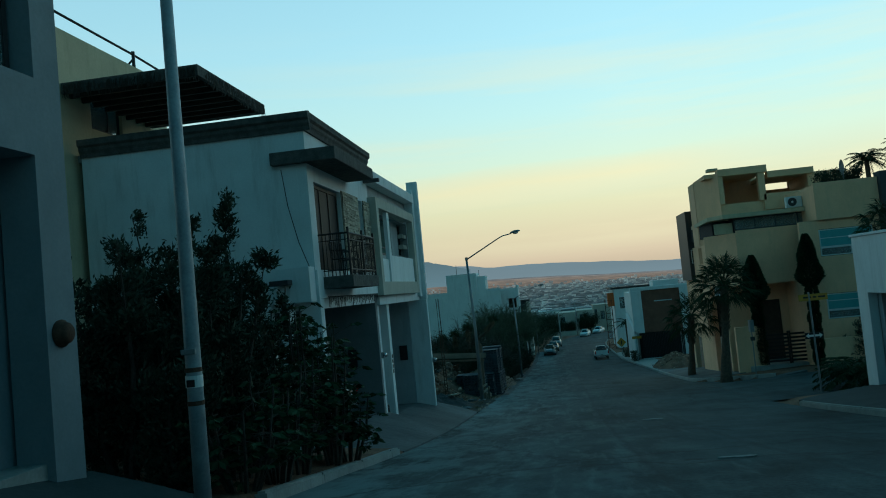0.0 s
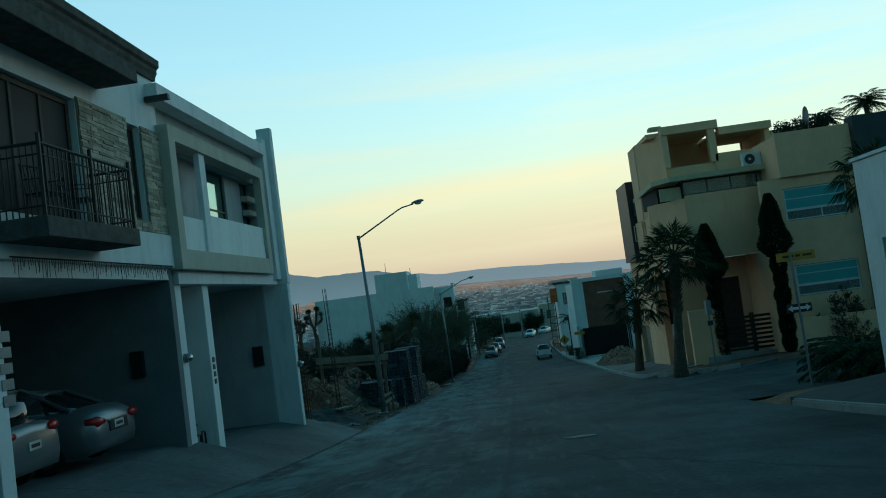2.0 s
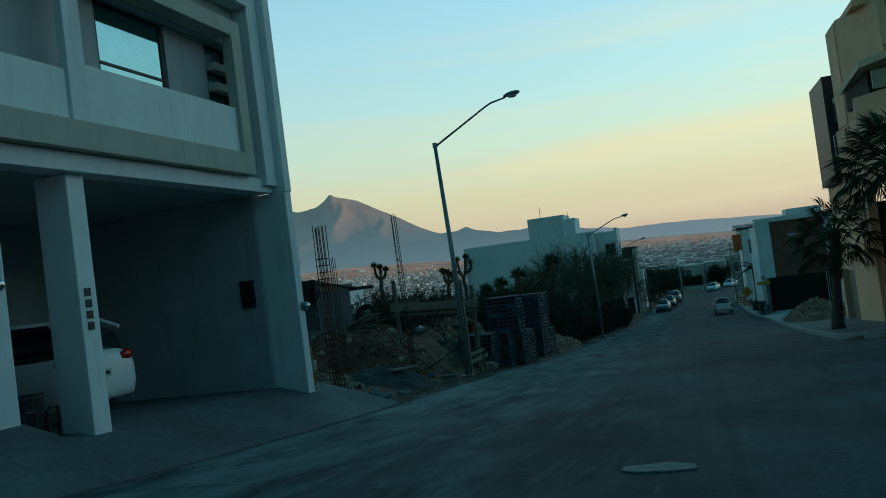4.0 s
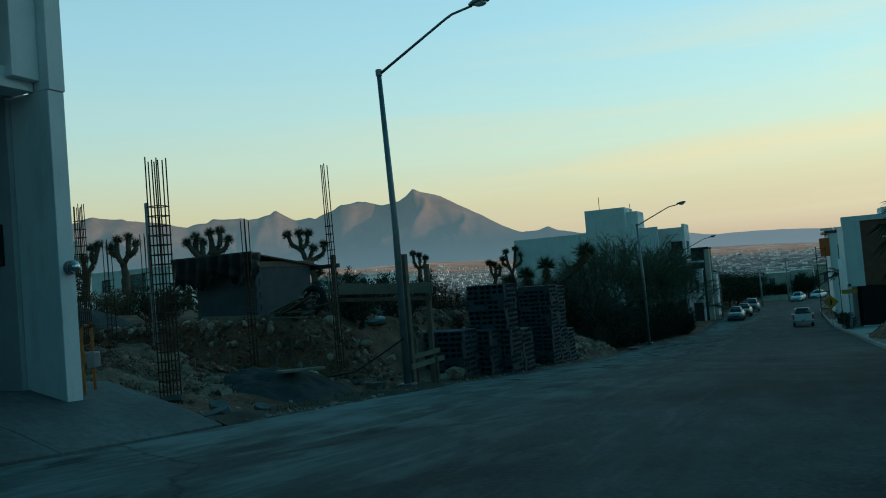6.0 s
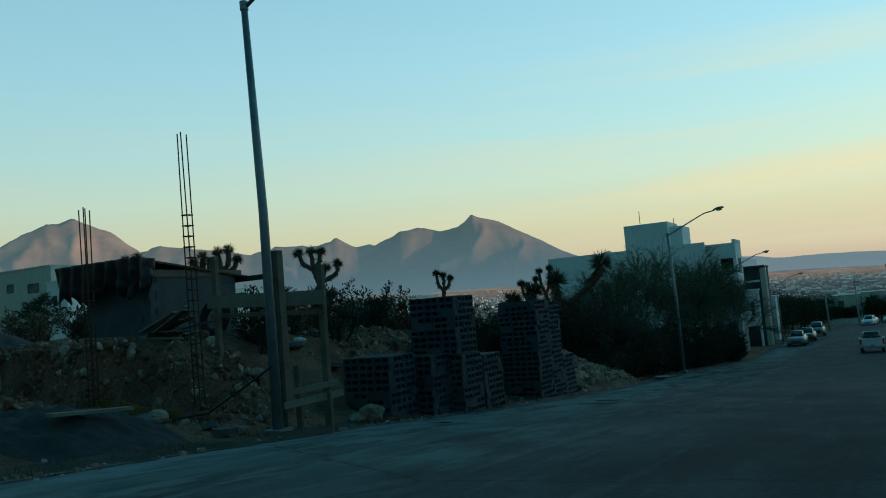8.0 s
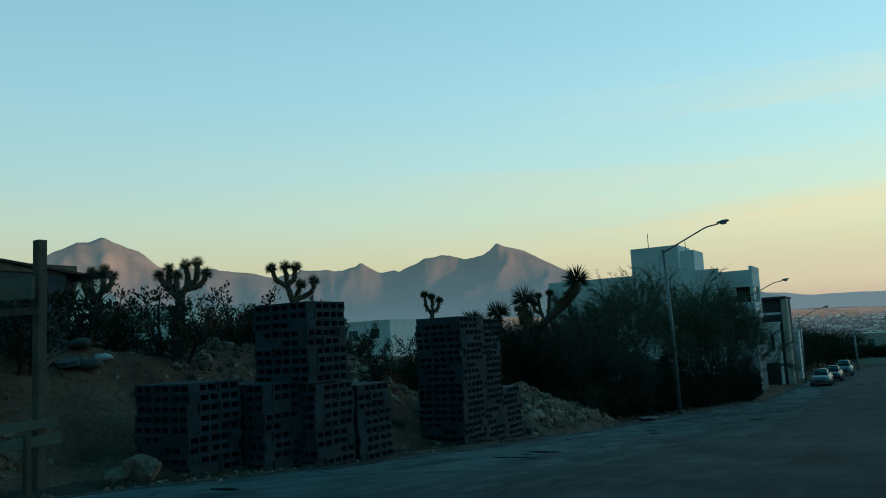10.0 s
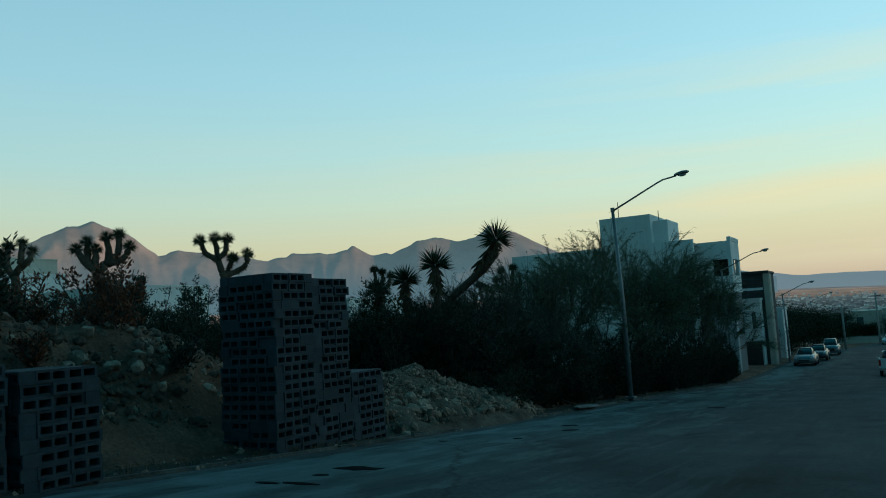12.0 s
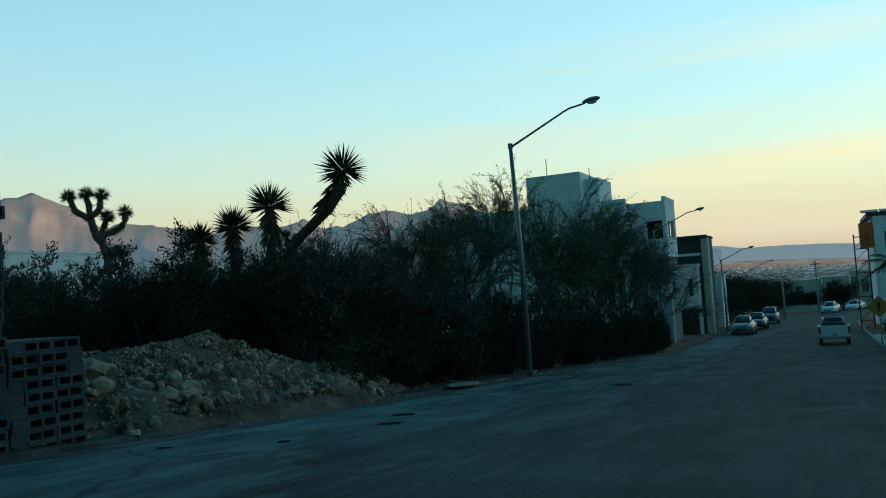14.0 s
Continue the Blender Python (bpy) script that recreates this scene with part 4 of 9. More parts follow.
def mountains():
    na, nr = 460, 64
    vs, fs = [], []
    for i in range(na + 1):
        az = -82 + 76 * i / na
        s, c = math.sin(radians(az)), math.cos(radians(az))
        rc = 4380 + 90 * noise.noise(Vector((az * 0.25, 1.0, 0)))
        top = rc * math.tan(radians(crest(az)))
        for j in range(nr + 1):
            u = j / nr
            r = 3350 + 1450 * u
            f = max(0.0, 1 - abs(r - rc) / (1000 if r < rc else 500))
            base = plain_z(3350) + 6
            wx = az + 2.2 * noise.noise(Vector((az * 0.22, u * 4.0, 8.0))) + (u - 0.7) * 5.0 * noise.noise(Vector((az * 0.09, 3.0, 1.0)))
            wu = u + 0.16 * noise.noise(Vector((az * 0.35, u * 3.0, 4.0)))
            spur = abs(noise.noise(Vector((wx * 0.21, wu * 2.6, 0.4))))
            ridge = 1.5 * spur + 0.50 * abs(noise.noise(Vector((wx * 0.55, wu * 6.0, 5.0)))) + 0.20 * abs(noise.noise(Vector((wx * 1.3, wu * 13.0, 2.0)))) + 0.08 * abs(noise.noise(Vector((wx * 3.1, wu * 26.0, 6.0))))
            h = base + (top - base) * (f ** 1.15) * (1 - 0.8 * min(1.0, ridge) * min(1.0, 2.6 * (1 - f)) ** 1.3)
            vs.append((r * s + 1.0, r * c + 28.0, h))
    for i in range(na):
        for j in range(nr):
            n = i * (nr + 1) + j
            fs.append((n, n + nr + 1, n + nr + 2, n + 1))
    me = bpy.data.meshes.new("backdrop_mountains")
    me.from_pydata(vs, [], fs)
    me.polygons.foreach_set("use_smooth", [True] * len(fs))
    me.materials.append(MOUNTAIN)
    tagged(new("backdrop_mountains", me), "blue mountains with painted haze and sunlit evening peaks", "mountains", kind="structure")
    vs, fs = [], []
    for i in range(241):
        az = -20 + 62 * i / 240
        s, c = math.sin(radians(az)), math.cos(radians(az))
        el = float(np.interp(az, (-20, -6, -4.9, -4.2, -1.9, 0, 2.3, 5, 8.1, 20, 42), (2.1, 1.75, 1.5, 1.44, 1.5, 1.39, 1.21, 1.02, 0.77, 0.4, 0.2))) + 0.05 * fbm(az, 3, 0.5)
        low = float(np.interp(az, TILT[0], TILT[1])) + 0.3
        for r, e in ((4300, low), (4560, low + (el - low) * 0.55), (4800, el), (4950, low)):
            vs.append((r * s + 1.0, r * c + 28.0, r * math.tan(radians(e))))
    for i in range(240):
        for j in range(3):
            n = i * 4 + j
            fs.append((n, n + 4, n + 5, n + 1))
    me = bpy.data.meshes.new("backdrop_far_range")
    me.from_pydata(vs, [], fs)
    me.polygons.foreach_set("use_smooth", [True] * len(fs))
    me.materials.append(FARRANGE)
    tagged(new("backdrop_far_range", me), "long low range of hills on the horizon, paled by painted haze", "hills", kind="structure")


mountains()


def west_ridge():
    """An unseen hill added to the side and behind, in the way of the setting sun: it keeps the street in shade."""
    xs, ys = frange(500, 1900, 28), frange(-2600, 1500, 70)

    def h(x, y):
        end = smooth01(1500, 500, y)
        up = math.exp(-((x - 1150) / 330) ** 2) * (230 + 45 * fbm(x, y, 0.003)) * end
        return plain_z(math.hypot(x, y)) - 30 + up + 40 * smooth01(0, -800, y)
    tagged(grid_mesh("backdrop_west_ridge", xs, ys, h, DIRT), "bare unseen hill added beside the town to hide the low sun", "hill", kind="structure")


west_ridge()

# ---- the grey-blue house at the start ----
def grey_house():
    h = thing("house", -4.4, 3.0, -0.9, label="blue-grey rendered house with a recessed garage, street front", category="house", group="houses on the street")
    X = -4.4
    z0 = -1.2

    def L(a, b, c, d, e, f):
        return (a + 4.4, b + 4.4, c - 3.0, d - 3.0, e + 0.9, f + 0.9)

    def LW(name, axis, at, th, u0, u1, za, zb, ops, mat):
        off = (4.4, -3.0) if axis == "x" else (-3.0, 4.4)
        return wall_with_openings(name, axis, at + off[0], th, u0 + off[1], u1 + off[1], za + 0.9, zb + 0.9, [(a + off[1], b + off[1], c + 0.9, d + 0.9) for a, b, c, d in ops], mat, h)
    LW("wall", "x", X, 0.45, -6.0, 8.88, z0 - 1.0, 8.6, [(-1.5, 8.35, z0 - 2, 2.58), (3.2, 8.42, 3.45, 6.1)], BLUEGREY)
    box("side_wall", L(-16, X - 0.46, 8.6, 8.88, z0 - 1.5, 8.6), BLUEGREY, h)
    box("garage_pier", L(-6.4, X - 0.5, 7.75, 8.55, z0 - 1, 2.58), BLUEGREY, h)
    box("garage_back_wall", L(-6.8, -6.5, -1.5, 8.6, z0 - 1, 2.7), GREY, h)
    box("garage_ceiling", L(-6.8, X - 0.46, -1.5, 8.6, 2.6, 2.75), GREY, h)
    box("garage_floor", L(-7, X - 0.1, -6, 8.8, -1.6, -0.75), CONCRETE, h)
    box("roof", L(-16, X + 0.05, -6, 8.85, 8.62, 8.8), CONCRETE, h)
    w = window(h, "x", X + 4.4 - 0.25, 3.25 - 3, 8.38 - 3, 3.5 + 0.9, 6.05 + 0.9, mullions=(3.9, 5.0 - 0.1), rails=(5.3,), frame=FRAME, bar=0.07)
    # round wall lamp on the end pier
    lamp = thing("wall_lamp", X, 8.58, 0.62, label="round bronze wall lamp on the grey pier", category="lamp")
    bm = bmesh.new()
    prof = [(0.0, 0.15), (0.03, 0.155), (0.05, 0.13), (0.10, 0.115), (0.13, 0.08), (0.14, 0.0)]
    for k in range(16):
        a, b = 2 * math.pi * k / 16, 2 * math.pi * (k + 1) / 16
        for (p, r), (q, s) in zip(prof, prof[1:]):
            pts = [(p, r * math.cos(a), r * math.sin(a)), (p, r * math.cos(b), r * math.sin(b)), (q, s * math.cos(b), s * math.sin(b)), (q, s * math.cos(a), s * math.sin(a))]
            if s == 0:
                pts = pts[:3]
            bm.faces.new([bm.verts.new(v) for v in pts])
    bmesh.ops.remove_doubles(bm, verts=bm.verts[:], dist=1e-4)
    part("shade", bm, REBAR, lamp, smooth=True)


grey_house()


# ---- the white house with the balcony ----
def balcony_house():
    h = thing("house", -4.65, 22.0, -2.4, label="white stuccoed house with a stone-clad balcony front and open garage", category="house", group="houses on the street")
    ox, oy, oz = 4.65, -22.0, 2.4

    def L(a, b, c, d, e, f):
        return (a + ox, b + ox, c + oy, d + oy, e + oz, f + oz)

    def W(name, axis, at, th, u0, u1, za, zb, ops, mat, label=""):
        po, uo = (ox, oy) if axis == "x" else (oy, ox)
        return wall_with_openings(name, axis, at + po, th, u0 + uo, u1 + uo, za + oz, zb + oz, [(a + uo, b + uo, c + oz, d + oz) for a, b, c, d in ops], mat, h, label)
    # street wall of the upper floor: door opening and slim window
    W("front_wall", "x", -4.65, 0.25, 19.05, 25.38, 0.82, 5.1, [(19.52, 22.0, 1.32, 3.72), (23.82, 24.42, 1.75, 3.72)], WHITE)
    W("side_wall", "y", 19.3, 0.25, -10.5, -4.902, -3.4, 5.1, [(-5.85, -5.06, -4.0, 0.76)], WHITE)
    # garage walls in darker grey: the garage's shade is put into their colour
    box("party_wall", L(-12, -4.66, 25.15, 25.38, -3.6, 0.82), SHADEGREY, h)
    box("upper_party_wall", L(-12, -4.92, 25.15, 25.38, 0.82, 5.1), WHITE, h)
    box("roof_slab", L(-12, -4.92, 19.22, 25.14, 4.85, 5.05), CONCRETE, h)
    box("garage_ceiling", L(-11, -4.66, 19.22, 25.14, 0.55, 0.8), WHITE, h)
    box("garage_back_wall", L(-10.8, -10.55, 19.2, 25.14, -3.4, 0.6), SHADEGREY, h)
    box("lintel", L(-4.88, -4.55, 18.9, 25.38, 0.80, 1.50), WHITE, h)
    box("pier", L(-5.05, -4.55, 18.92, 19.22, -3.5, 0.80), WHITE, h, bevel=0.02)
    # low side bay beside the garage
    box("side_bay", L(-5.42, -4.62, 18.45, 18.89, 0.74, 1.58), WHITE, h, bevel=0.015)
    box("bay_post", L(-5.42, -5.17, 18.45, 18.89, -3.3, 0.738), WHITE, h, bevel=0.015)
    box("drain_spout", L(-5.5, -5.05, 18.12, 18.46, 1.18, 1.30), FRAME, h, "dark square drain spout")
    # stepped cornice round the roof edge
    def cornice(name, axis, outline, a, b):
        bm = prism(bmesh.new(), outline, axis, a, b)
        part(name, bm, CORNICE, h, "dark weathered stepped cornice")
    prof = [(0.0, 4.92), (0.06, 4.92), (0.08, 5.01), (0.12, 5.08), (0.12, 5.16), (0.18, 5.21), (0.19, 5.36), (0.0, 5.39)]
    cornice("cornice", "x", [(19.3 - 0.25 - p + oy, z + oz) for p, z in prof], -10.5 + ox, -4.46 + ox)
    cornice("cornice", "y", [(-4.65 + p + ox, z + oz) for p, z in prof], 19.06 + oy, 25.42 + oy)
    # canopy slab over the balcony, wrapping the corner
    box("canopy", L(-5.5, -3.86, 18.85, 22.9, 4.12, 4.43), CORNICE, h, "dark rough-cast canopy slab", 0.02)
    # stone facing, pier by pier, laid up as ledger strips
    rnd = random.Random(3)
    stone = part("stone_facing", cube(bmesh.new(), *L(-4.648, -4.62, 22.02, 23.80, 1.5, 3.78)), CLADSTONE, h, "stacked ledger stone facing")
    strips = {}
    for ua, ub, za, zb in ((22.02, 23.80, 1.52, 3.76), (24.44, 25.36, 1.52, 3.76), (23.80, 24.44, 1.52, 1.74)):
        z = za
        while z < zb - 0.03:
            hgt = min(rnd.choice((0.05, 0.07, 0.09)), zb - z)
            u = ua
            while u < ub - 0.04:
                wid = min(rnd.choice((0.22, 0.34, 0.48)), ub - u)
                if ub - u - wid < 0.08:
                    wid = ub - u
                key = (round(wid, 2), round(hgt, 2))
                if key not in strips:
                    strips[key] = mesh_of("ledger_stone", cube(bmesh.new(), 0, 0.03, 0.003, wid - 0.003, 0.003, hgt - 0.003), CLADSTONE)
                ob = new("ledger_stone", strips[key])
                ob.parent = stone
                ob.location = (-4.62 + ox + rnd.uniform(-0.012, 0.012), u + oy, z + oz)
                u += wid
            z += hgt
    # balcony: slab with rough-cast edge, iron railing
    box("balcony_slab", L(-4.64, -3.80, 19.35, 22.16, 1.02, 1.32), CORNICE, h, "dark rough-cast balcony slab", 0.02)
    rail = part("railing", bmesh.new(), None, h, "black iron balcony railing")

    def bar(a, b, r, nm="baluster"):
        part(nm, tube(bmesh.new(), [(a[0] + ox, a[1] + oy, a[2] + oz), (b[0] + ox, b[1] + oy, b[2] + oz)], r, 6), IRON, rail)
    for zz, r in ((2.36, 0.026), (1.46, 0.016), (2.2, 0.014)):
        bar((-4.62, 19.41, zz), (-3.86, 19.41, zz), r, "rail")
        bar((-3.86, 19.41, zz), (-3.86, 22.10, zz), r, "rail")
        bar((-3.86, 22.10, zz), (-4.62, 22.10, zz), r, "rail")
    for k in range(24):
        y = 19.41 + 2.69 * k / 23
        thick = k in (0, 12, 23)
        bar((-3.86, y, 1.3), (-3.86, y, 2.5 if thick else 2.36), 0.03 if thick else 0.011)
    for k in range(1, 8):
        x = -3.86 - 0.76 * k / 8
        bar((x, 19.41, 1.3), (x, 19.41, 2.36), 0.011)
        bar((x, 22.10, 1.3), (x, 22.10, 2.36), 0.011)
    # sliding door and slim window, panes painted near-black for the dim room behind
    window(h, "x", -4.75 + ox, 19.56 + oy, 21.96 + oy, 1.34 + oz, 3.70 + oz, mullions=(20.3 + oy, 21.1 + oy), frame=DARKWOOD, bar=0.09, name="balcony_door", label="balcony door with panes painted dark", glass=DIMPANE)
    window(h, "x", -4.75 + ox, 23.84 + oy, 24.40 + oy, 1.77 + oz, 3.70 + oz, frame=DARKWOOD, bar=0.06, glass=DIMPANE)
    box("electric_box", L(-5.65, -5.38, 25.02, 25.14, -1.42, -0.86), IRON, h, "dark meter box", 0.015)
    box("roof_spout", L(-4.64, -4.12, 24.86, 24.98, 4.34, 4.46), FRAME, h, "dark square roof spout")
    # sagging cable down the side wall
    part("cable", tube(bmesh.new(), [(-5.25 + ox, 18.92 + oy, 4.0 + oz), (-5.15 + ox, 18.91 + oy, 3.1 + oz), (-4.95 + ox, 18.9 + oy, 2.2 + oz), (-4.72 + ox, 18.88 + oy, 1.55 + oz)], 0.012, 5), FRAME, h)
    # tall ochre volume behind the roof terrace
    W("tower_wall", "x", -10.7, 0.25, 17.4, 24.2, -3.4, 8.25, [(19.95, 21.5, 5.9, 6.95)], CREAM)
    W("tower_side_wall", "y", 17.65, 0.25, -16.0, -10.955, -3.4, 8.25, [(-13.0, -12.1, 5.4, 7.2), (-13.0, -12.1, 1.5, 3.6)], CREAM)
    box("tower_back", L(-16, -10.96, 23.95, 24.2, -3.4, 8.25), CREAM, h)
    box("tower_roof", L(-16, -10.96, 17.66, 23.94, 7.9, 8.1), CONCRETE, h)
    window(h, "x", -10.78 + ox, 19.98 + oy, 21.47 + oy, 5.92 + oz, 6.93 + oz, mullions=(20.9 + oy,), frame=FRAME)
    window(h, "y", 17.5 + oy, -12.98 + ox, -12.12 + ox, 5.42 + oz, 7.18 + oz, sense=1, frame=FRAME)
    window(h, "y", 17.5 + oy, -12.98 + ox, -12.12 + ox, 1.52 + oz, 3.58 + oz, sense=1, frame=FRAME)
    # pergola over the terrace: tiled edge boards and joists
    perg = part("pergola", bmesh.new(), None, h, "dark timber pergola roof")
    box("deck", L(-10.68, -7.18, 18.77, 23.08, 6.66, 6.74), DARKWOOD, perg)
    for y0, y1 in ((18.65, 18.77), (23.08, 23.2)):
        box("edge_board", L(-10.68, -7.05, y0, y1, 6.52, 6.80), CORNICE, perg)
    box("edge_board", L(-7.17, -7.05, 18.77, 23.08, 6.52, 6.80), CORNICE, perg)
    for k in range(8):
        y = 18.95 + 0.54 * k
        box("joist", L(-10.66, -7.19, y, y + 0.09, 6.48, 6.655), DARKWOOD, perg, bevel=0)
    rnd = random.Random(6)
    bm = bmesh.new()
    for k in range(420):
        if k < 230:
            a = (-10.6 + 3.5 * rnd.random(), 18.635)
        else:
            a = (-7.035, 19.05 + 4.1 * rnd.random())
        d = rnd.uniform(0.08, 0.26)
        tube(bm, [(a[0] + ox, a[1] + oy, 6.68 + rnd.uniform(-0.1, 0.1) + oz), (a[0] + rnd.uniform(-0.05, 0.05) + ox, a[1] - 0.02 + oy, 6.60 - d + oz)], [0.012, 0.004], 3)
    part("reed_fringe", bm, DARKWOOD, perg, "ragged dry reed fringe")["kind"] = "stuff"
    box("chimney", L(-8.4, -7.9, 24.4, 24.9, 5.0, 6.6), WHITE2, h)
    # iron rail along the tower roof
    roofrail = part("roof_rail", bmesh.new(), None, h, "dark iron roof rail")
    for y in (18.2, 22.6):
        part("rail_post", tube(bmesh.new(), [(-10.8 + ox, y + oy, 8.2 + oz), (-10.8 + ox, y + oy, 8.78 + oz)], 0.05, 6), IRON, roofrail)
        part("rail_brace", tube(bmesh.new(), [(-11.2 + ox, y + oy, 8.22 + oz), (-10.8 + ox, y + oy, 8.55 + oz)], 0.03, 6), IRON, roofrail)
    part("rail", tube(bmesh.new(), [(-10.8 + ox, 18.2 + oy, 8.72 + oz), (-10.8 + ox, 22.6 + oy, 8.68 + oz), (-10.8 + ox, 24.1 + oy, 8.62 + oz)], 0.035, 6), IRON, roofrail)
    # number on the pier, as plain bars
    for k in range(5):
        box("number_bar", L(-4.545, -4.53, 19.10, 19.36, -0.75 + 0.22 * k - 0.5, -0.60 + 0.22 * k - 0.5), GALV, h, bevel=0.004)
    # festoon of little lamps along the garage lintel, unlit
    bm = bmesh.new()
    rnd = random.Random(8)
    for k in range(90):
        y = 19.6 + 5.5 * k / 90
        d = rnd.uniform(0.08, 0.30)
        tube(bm, [(-4.53 + ox, y + oy, 0.82 + oz), (-4.53 + ox + rnd.uniform(-0.02, 0.02), y + oy + rnd.uniform(-0.03, 0.03), 0.82 - d + oz)], 0.006, 3)
    tube(bm, [(-4.53 + ox, 19.55 + oy, 0.83 + oz), (-4.53 + ox, 25.1 + oy, 0.83 + oz)], 0.012, 4)
    part("festoon", bm, BLACKPAINT, h, "unlit fringe of string lights")


balcony_house()


# ---- the white house with the box frame ----
def frame_house():
    h = thing("house", -4.6, 29.4, -3.3, label="white rendered house with a taupe box-framed upper floor and garage posts", category="house", group="houses on the street")
    ox, oy, oz = 4.6, -29.4, 3.3

    def L(a, b, c, d, e, f):
        return (a + ox, b + ox, c + oy, d + oy, e + oz, f + oz)

    def W(name, axis, at, th, u0, u1, za, zb, ops, mat, label=""):
        po, uo = (ox, oy) if axis == "x" else (oy, ox)
        return wall_with_openings(name, axis, at + po, th, u0 + uo, u1 + uo, za + oz, zb + oz, [(a + uo, b + uo, c + oz, d + oz) for a, b, c, d in ops], mat, h, label)
    W("upper_wall", "x", -4.78, 0.2, 25.40, 32.55, 0.75, 4.78, [(25.62, 32.45, 1.18, 3.58)], GREY)
    box("parapet_beam", L(-4.775, -4.38, 24.95, 32.48, 4.42, 4.76), WHITE, h)
    box("lower_band", L(-4.98, -4.56, 25.42, 32.92, 0.46, 0.748), WHITE, h)
    # box frame standing out from the wall
    fr = part("box_frame", bmesh.new(), None, h, "taupe box frame round the upper windows")
    box("frame_side", L(-4.777, -4.37, 25.26, 25.60, 0.76, 3.93), TAUPE, fr)
    box("frame_side", L(-4.60, -4.37, 31.66, 32.0, 0.76, 3.93), TAUPE, fr)
    box("frame_head", L(-4.777, -4.372, 25.60, 31.66, 3.60, 3.93), TAUPE, fr)
    box("frame_foot", L(-4.777, -4.372, 25.60, 31.66, 0.76, 1.20), TAUPE, fr)
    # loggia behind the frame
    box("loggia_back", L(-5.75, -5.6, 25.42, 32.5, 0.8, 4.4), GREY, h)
    box("loggia_floor", L(-5.6, -4.985, 25.42, 32.5, 1.0, 1.16), WHITE, h)
    box("loggia_ceiling", L(-5.6, -4.985, 25.42, 32.5, 3.6, 3.75), WHITE, h)
    box("parapet", L(-4.66, -4.50, 25.61, 27.09, 1.203, 1.98), WHITE2, h)
    box("parapet", L(-4.62, -4.46, 27.46, 31.655, 1.203, 2.12), WHITE2, h)
    box("column", L(-4.58, -4.44, 27.095, 27.455, 1.203, 3.597), WHITE, h)
    W("window_wall", "x", -5.0, 0.2, 25.62, 32.45, 1.17, 3.595, [(28.45, 30.30, 2.22, 3.59), (31.6, 32.40, 2.28, 3.58)], GREY)
    window(h, "x", -5.04 + ox, 28.47 + oy, 30.28 + oy, 2.24 + oz, 3.57 + oz, rails=(2.52 + oz,), frame=FRAME, bar=0.06, glass=TEALGLASS)
    window(h, "x", -5.06 + ox, 31.62 + oy, 32.38 + oy, 2.30 + oz, 3.56 + oz, frame=FRAME, rails=(2.6 + oz, 3.05 + oz), bar=0.05, glass=SOLARGLASS)
    for z in (2.56, 2.98):
        box("fin", L(-4.998, -4.80, 31.61, 32.39, z, z + 0.16), TAUPE, h)
    # slim end pier carried up past the roof, stepped back above the band
    box("end_pier", L(-5.06, -4.29, 32.93, 33.20, -4.3, 0.46), WHITE, h, bevel=0.015)
    box("end_pier_upper", L(-4.70, -4.265, 32.93, 33.205, 0.462, 5.37), WHITE, h, bevel=0.015)
    box("pier_fin", L(-4.778, -4.43, 32.49, 32.927, 0.60, 4.98), WHITE, h)
    box("end_wall_upper", L(-14, -4.79, 32.95, 33.18, 0.752, 4.7), GREY, h)
    box("end_wall_lower", L(-14, -5.07, 33.0, 33.18, -4.3, 0.75), GREY, h)
    box("roof", L(-14, -4.99, 25.42, 32.94, 4.3, 4.45), CONCRETE, h)
    # garage: piers, back wall, ceiling
    box("pier", L(-5.3, -4.70, 25.42, 25.80, -3.9, 0.455), WHITE, h, bevel=0.02)
    box("post", L(-5.32, -4.72, 27.10, 27.46, -4.1, 0.455), WHITE2, h, bevel=0.02)
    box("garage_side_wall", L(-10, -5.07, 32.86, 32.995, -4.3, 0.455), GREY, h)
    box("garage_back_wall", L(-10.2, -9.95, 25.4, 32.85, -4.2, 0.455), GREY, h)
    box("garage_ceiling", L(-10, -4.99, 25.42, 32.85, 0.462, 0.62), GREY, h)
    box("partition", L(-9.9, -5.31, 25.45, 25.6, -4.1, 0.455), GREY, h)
    box("meter_box", L(-5.58, -5.26, 32.77, 32.858, -1.95, -1.35), IRON, h, "dark meter box", 0.015)
    for k in range(4):
        box("number_bar", L(-4.717, -4.705, 27.2, 27.33, -1.9 + 0.17 * k, -1.78 + 0.17 * k), FRAME, h, bevel=0.003)
    # meters
    for y, x, z in ((25.58, -4.695, -1.15), (33.09, -4.285, -2.06)):
        m = thing("electric_meter", x, y, z, 0, "round glass electric meter on the pier", "meter")
        part("socket", tube(bmesh.new(), [(0, 0, 0), (0.07, 0, 0)], 0.10, 14), GALV, m)
        part("glass_dome", tube(bmesh.new(), [(0.07, 0, 0), (0.13, 0, 0), (0.17, 0, 0)], [0.085, 0.08, 0.05], 14), CHROME, m, smooth=True)
    # gas riser and shut-off box at the far corner
    g = thing("gas_riser", -4.5, 33.42, -3.95, label="orange gas pipe with a small grey meter at the corner", category="pipe")
    part("pipe", tube(bmesh.new(), [(0, 0, 0), (0, 0, 1.0), (0.03, 0.03, 1.05), (0.03, 0.11, 1.05)], 0.02, 8), PIPEY, g)
    part("pipe", tube(bmesh.new(), [(0.03, 0.16, 0.1), (0.03, 0.16, 1.02)], 0.022, 8), PIPEY, g)
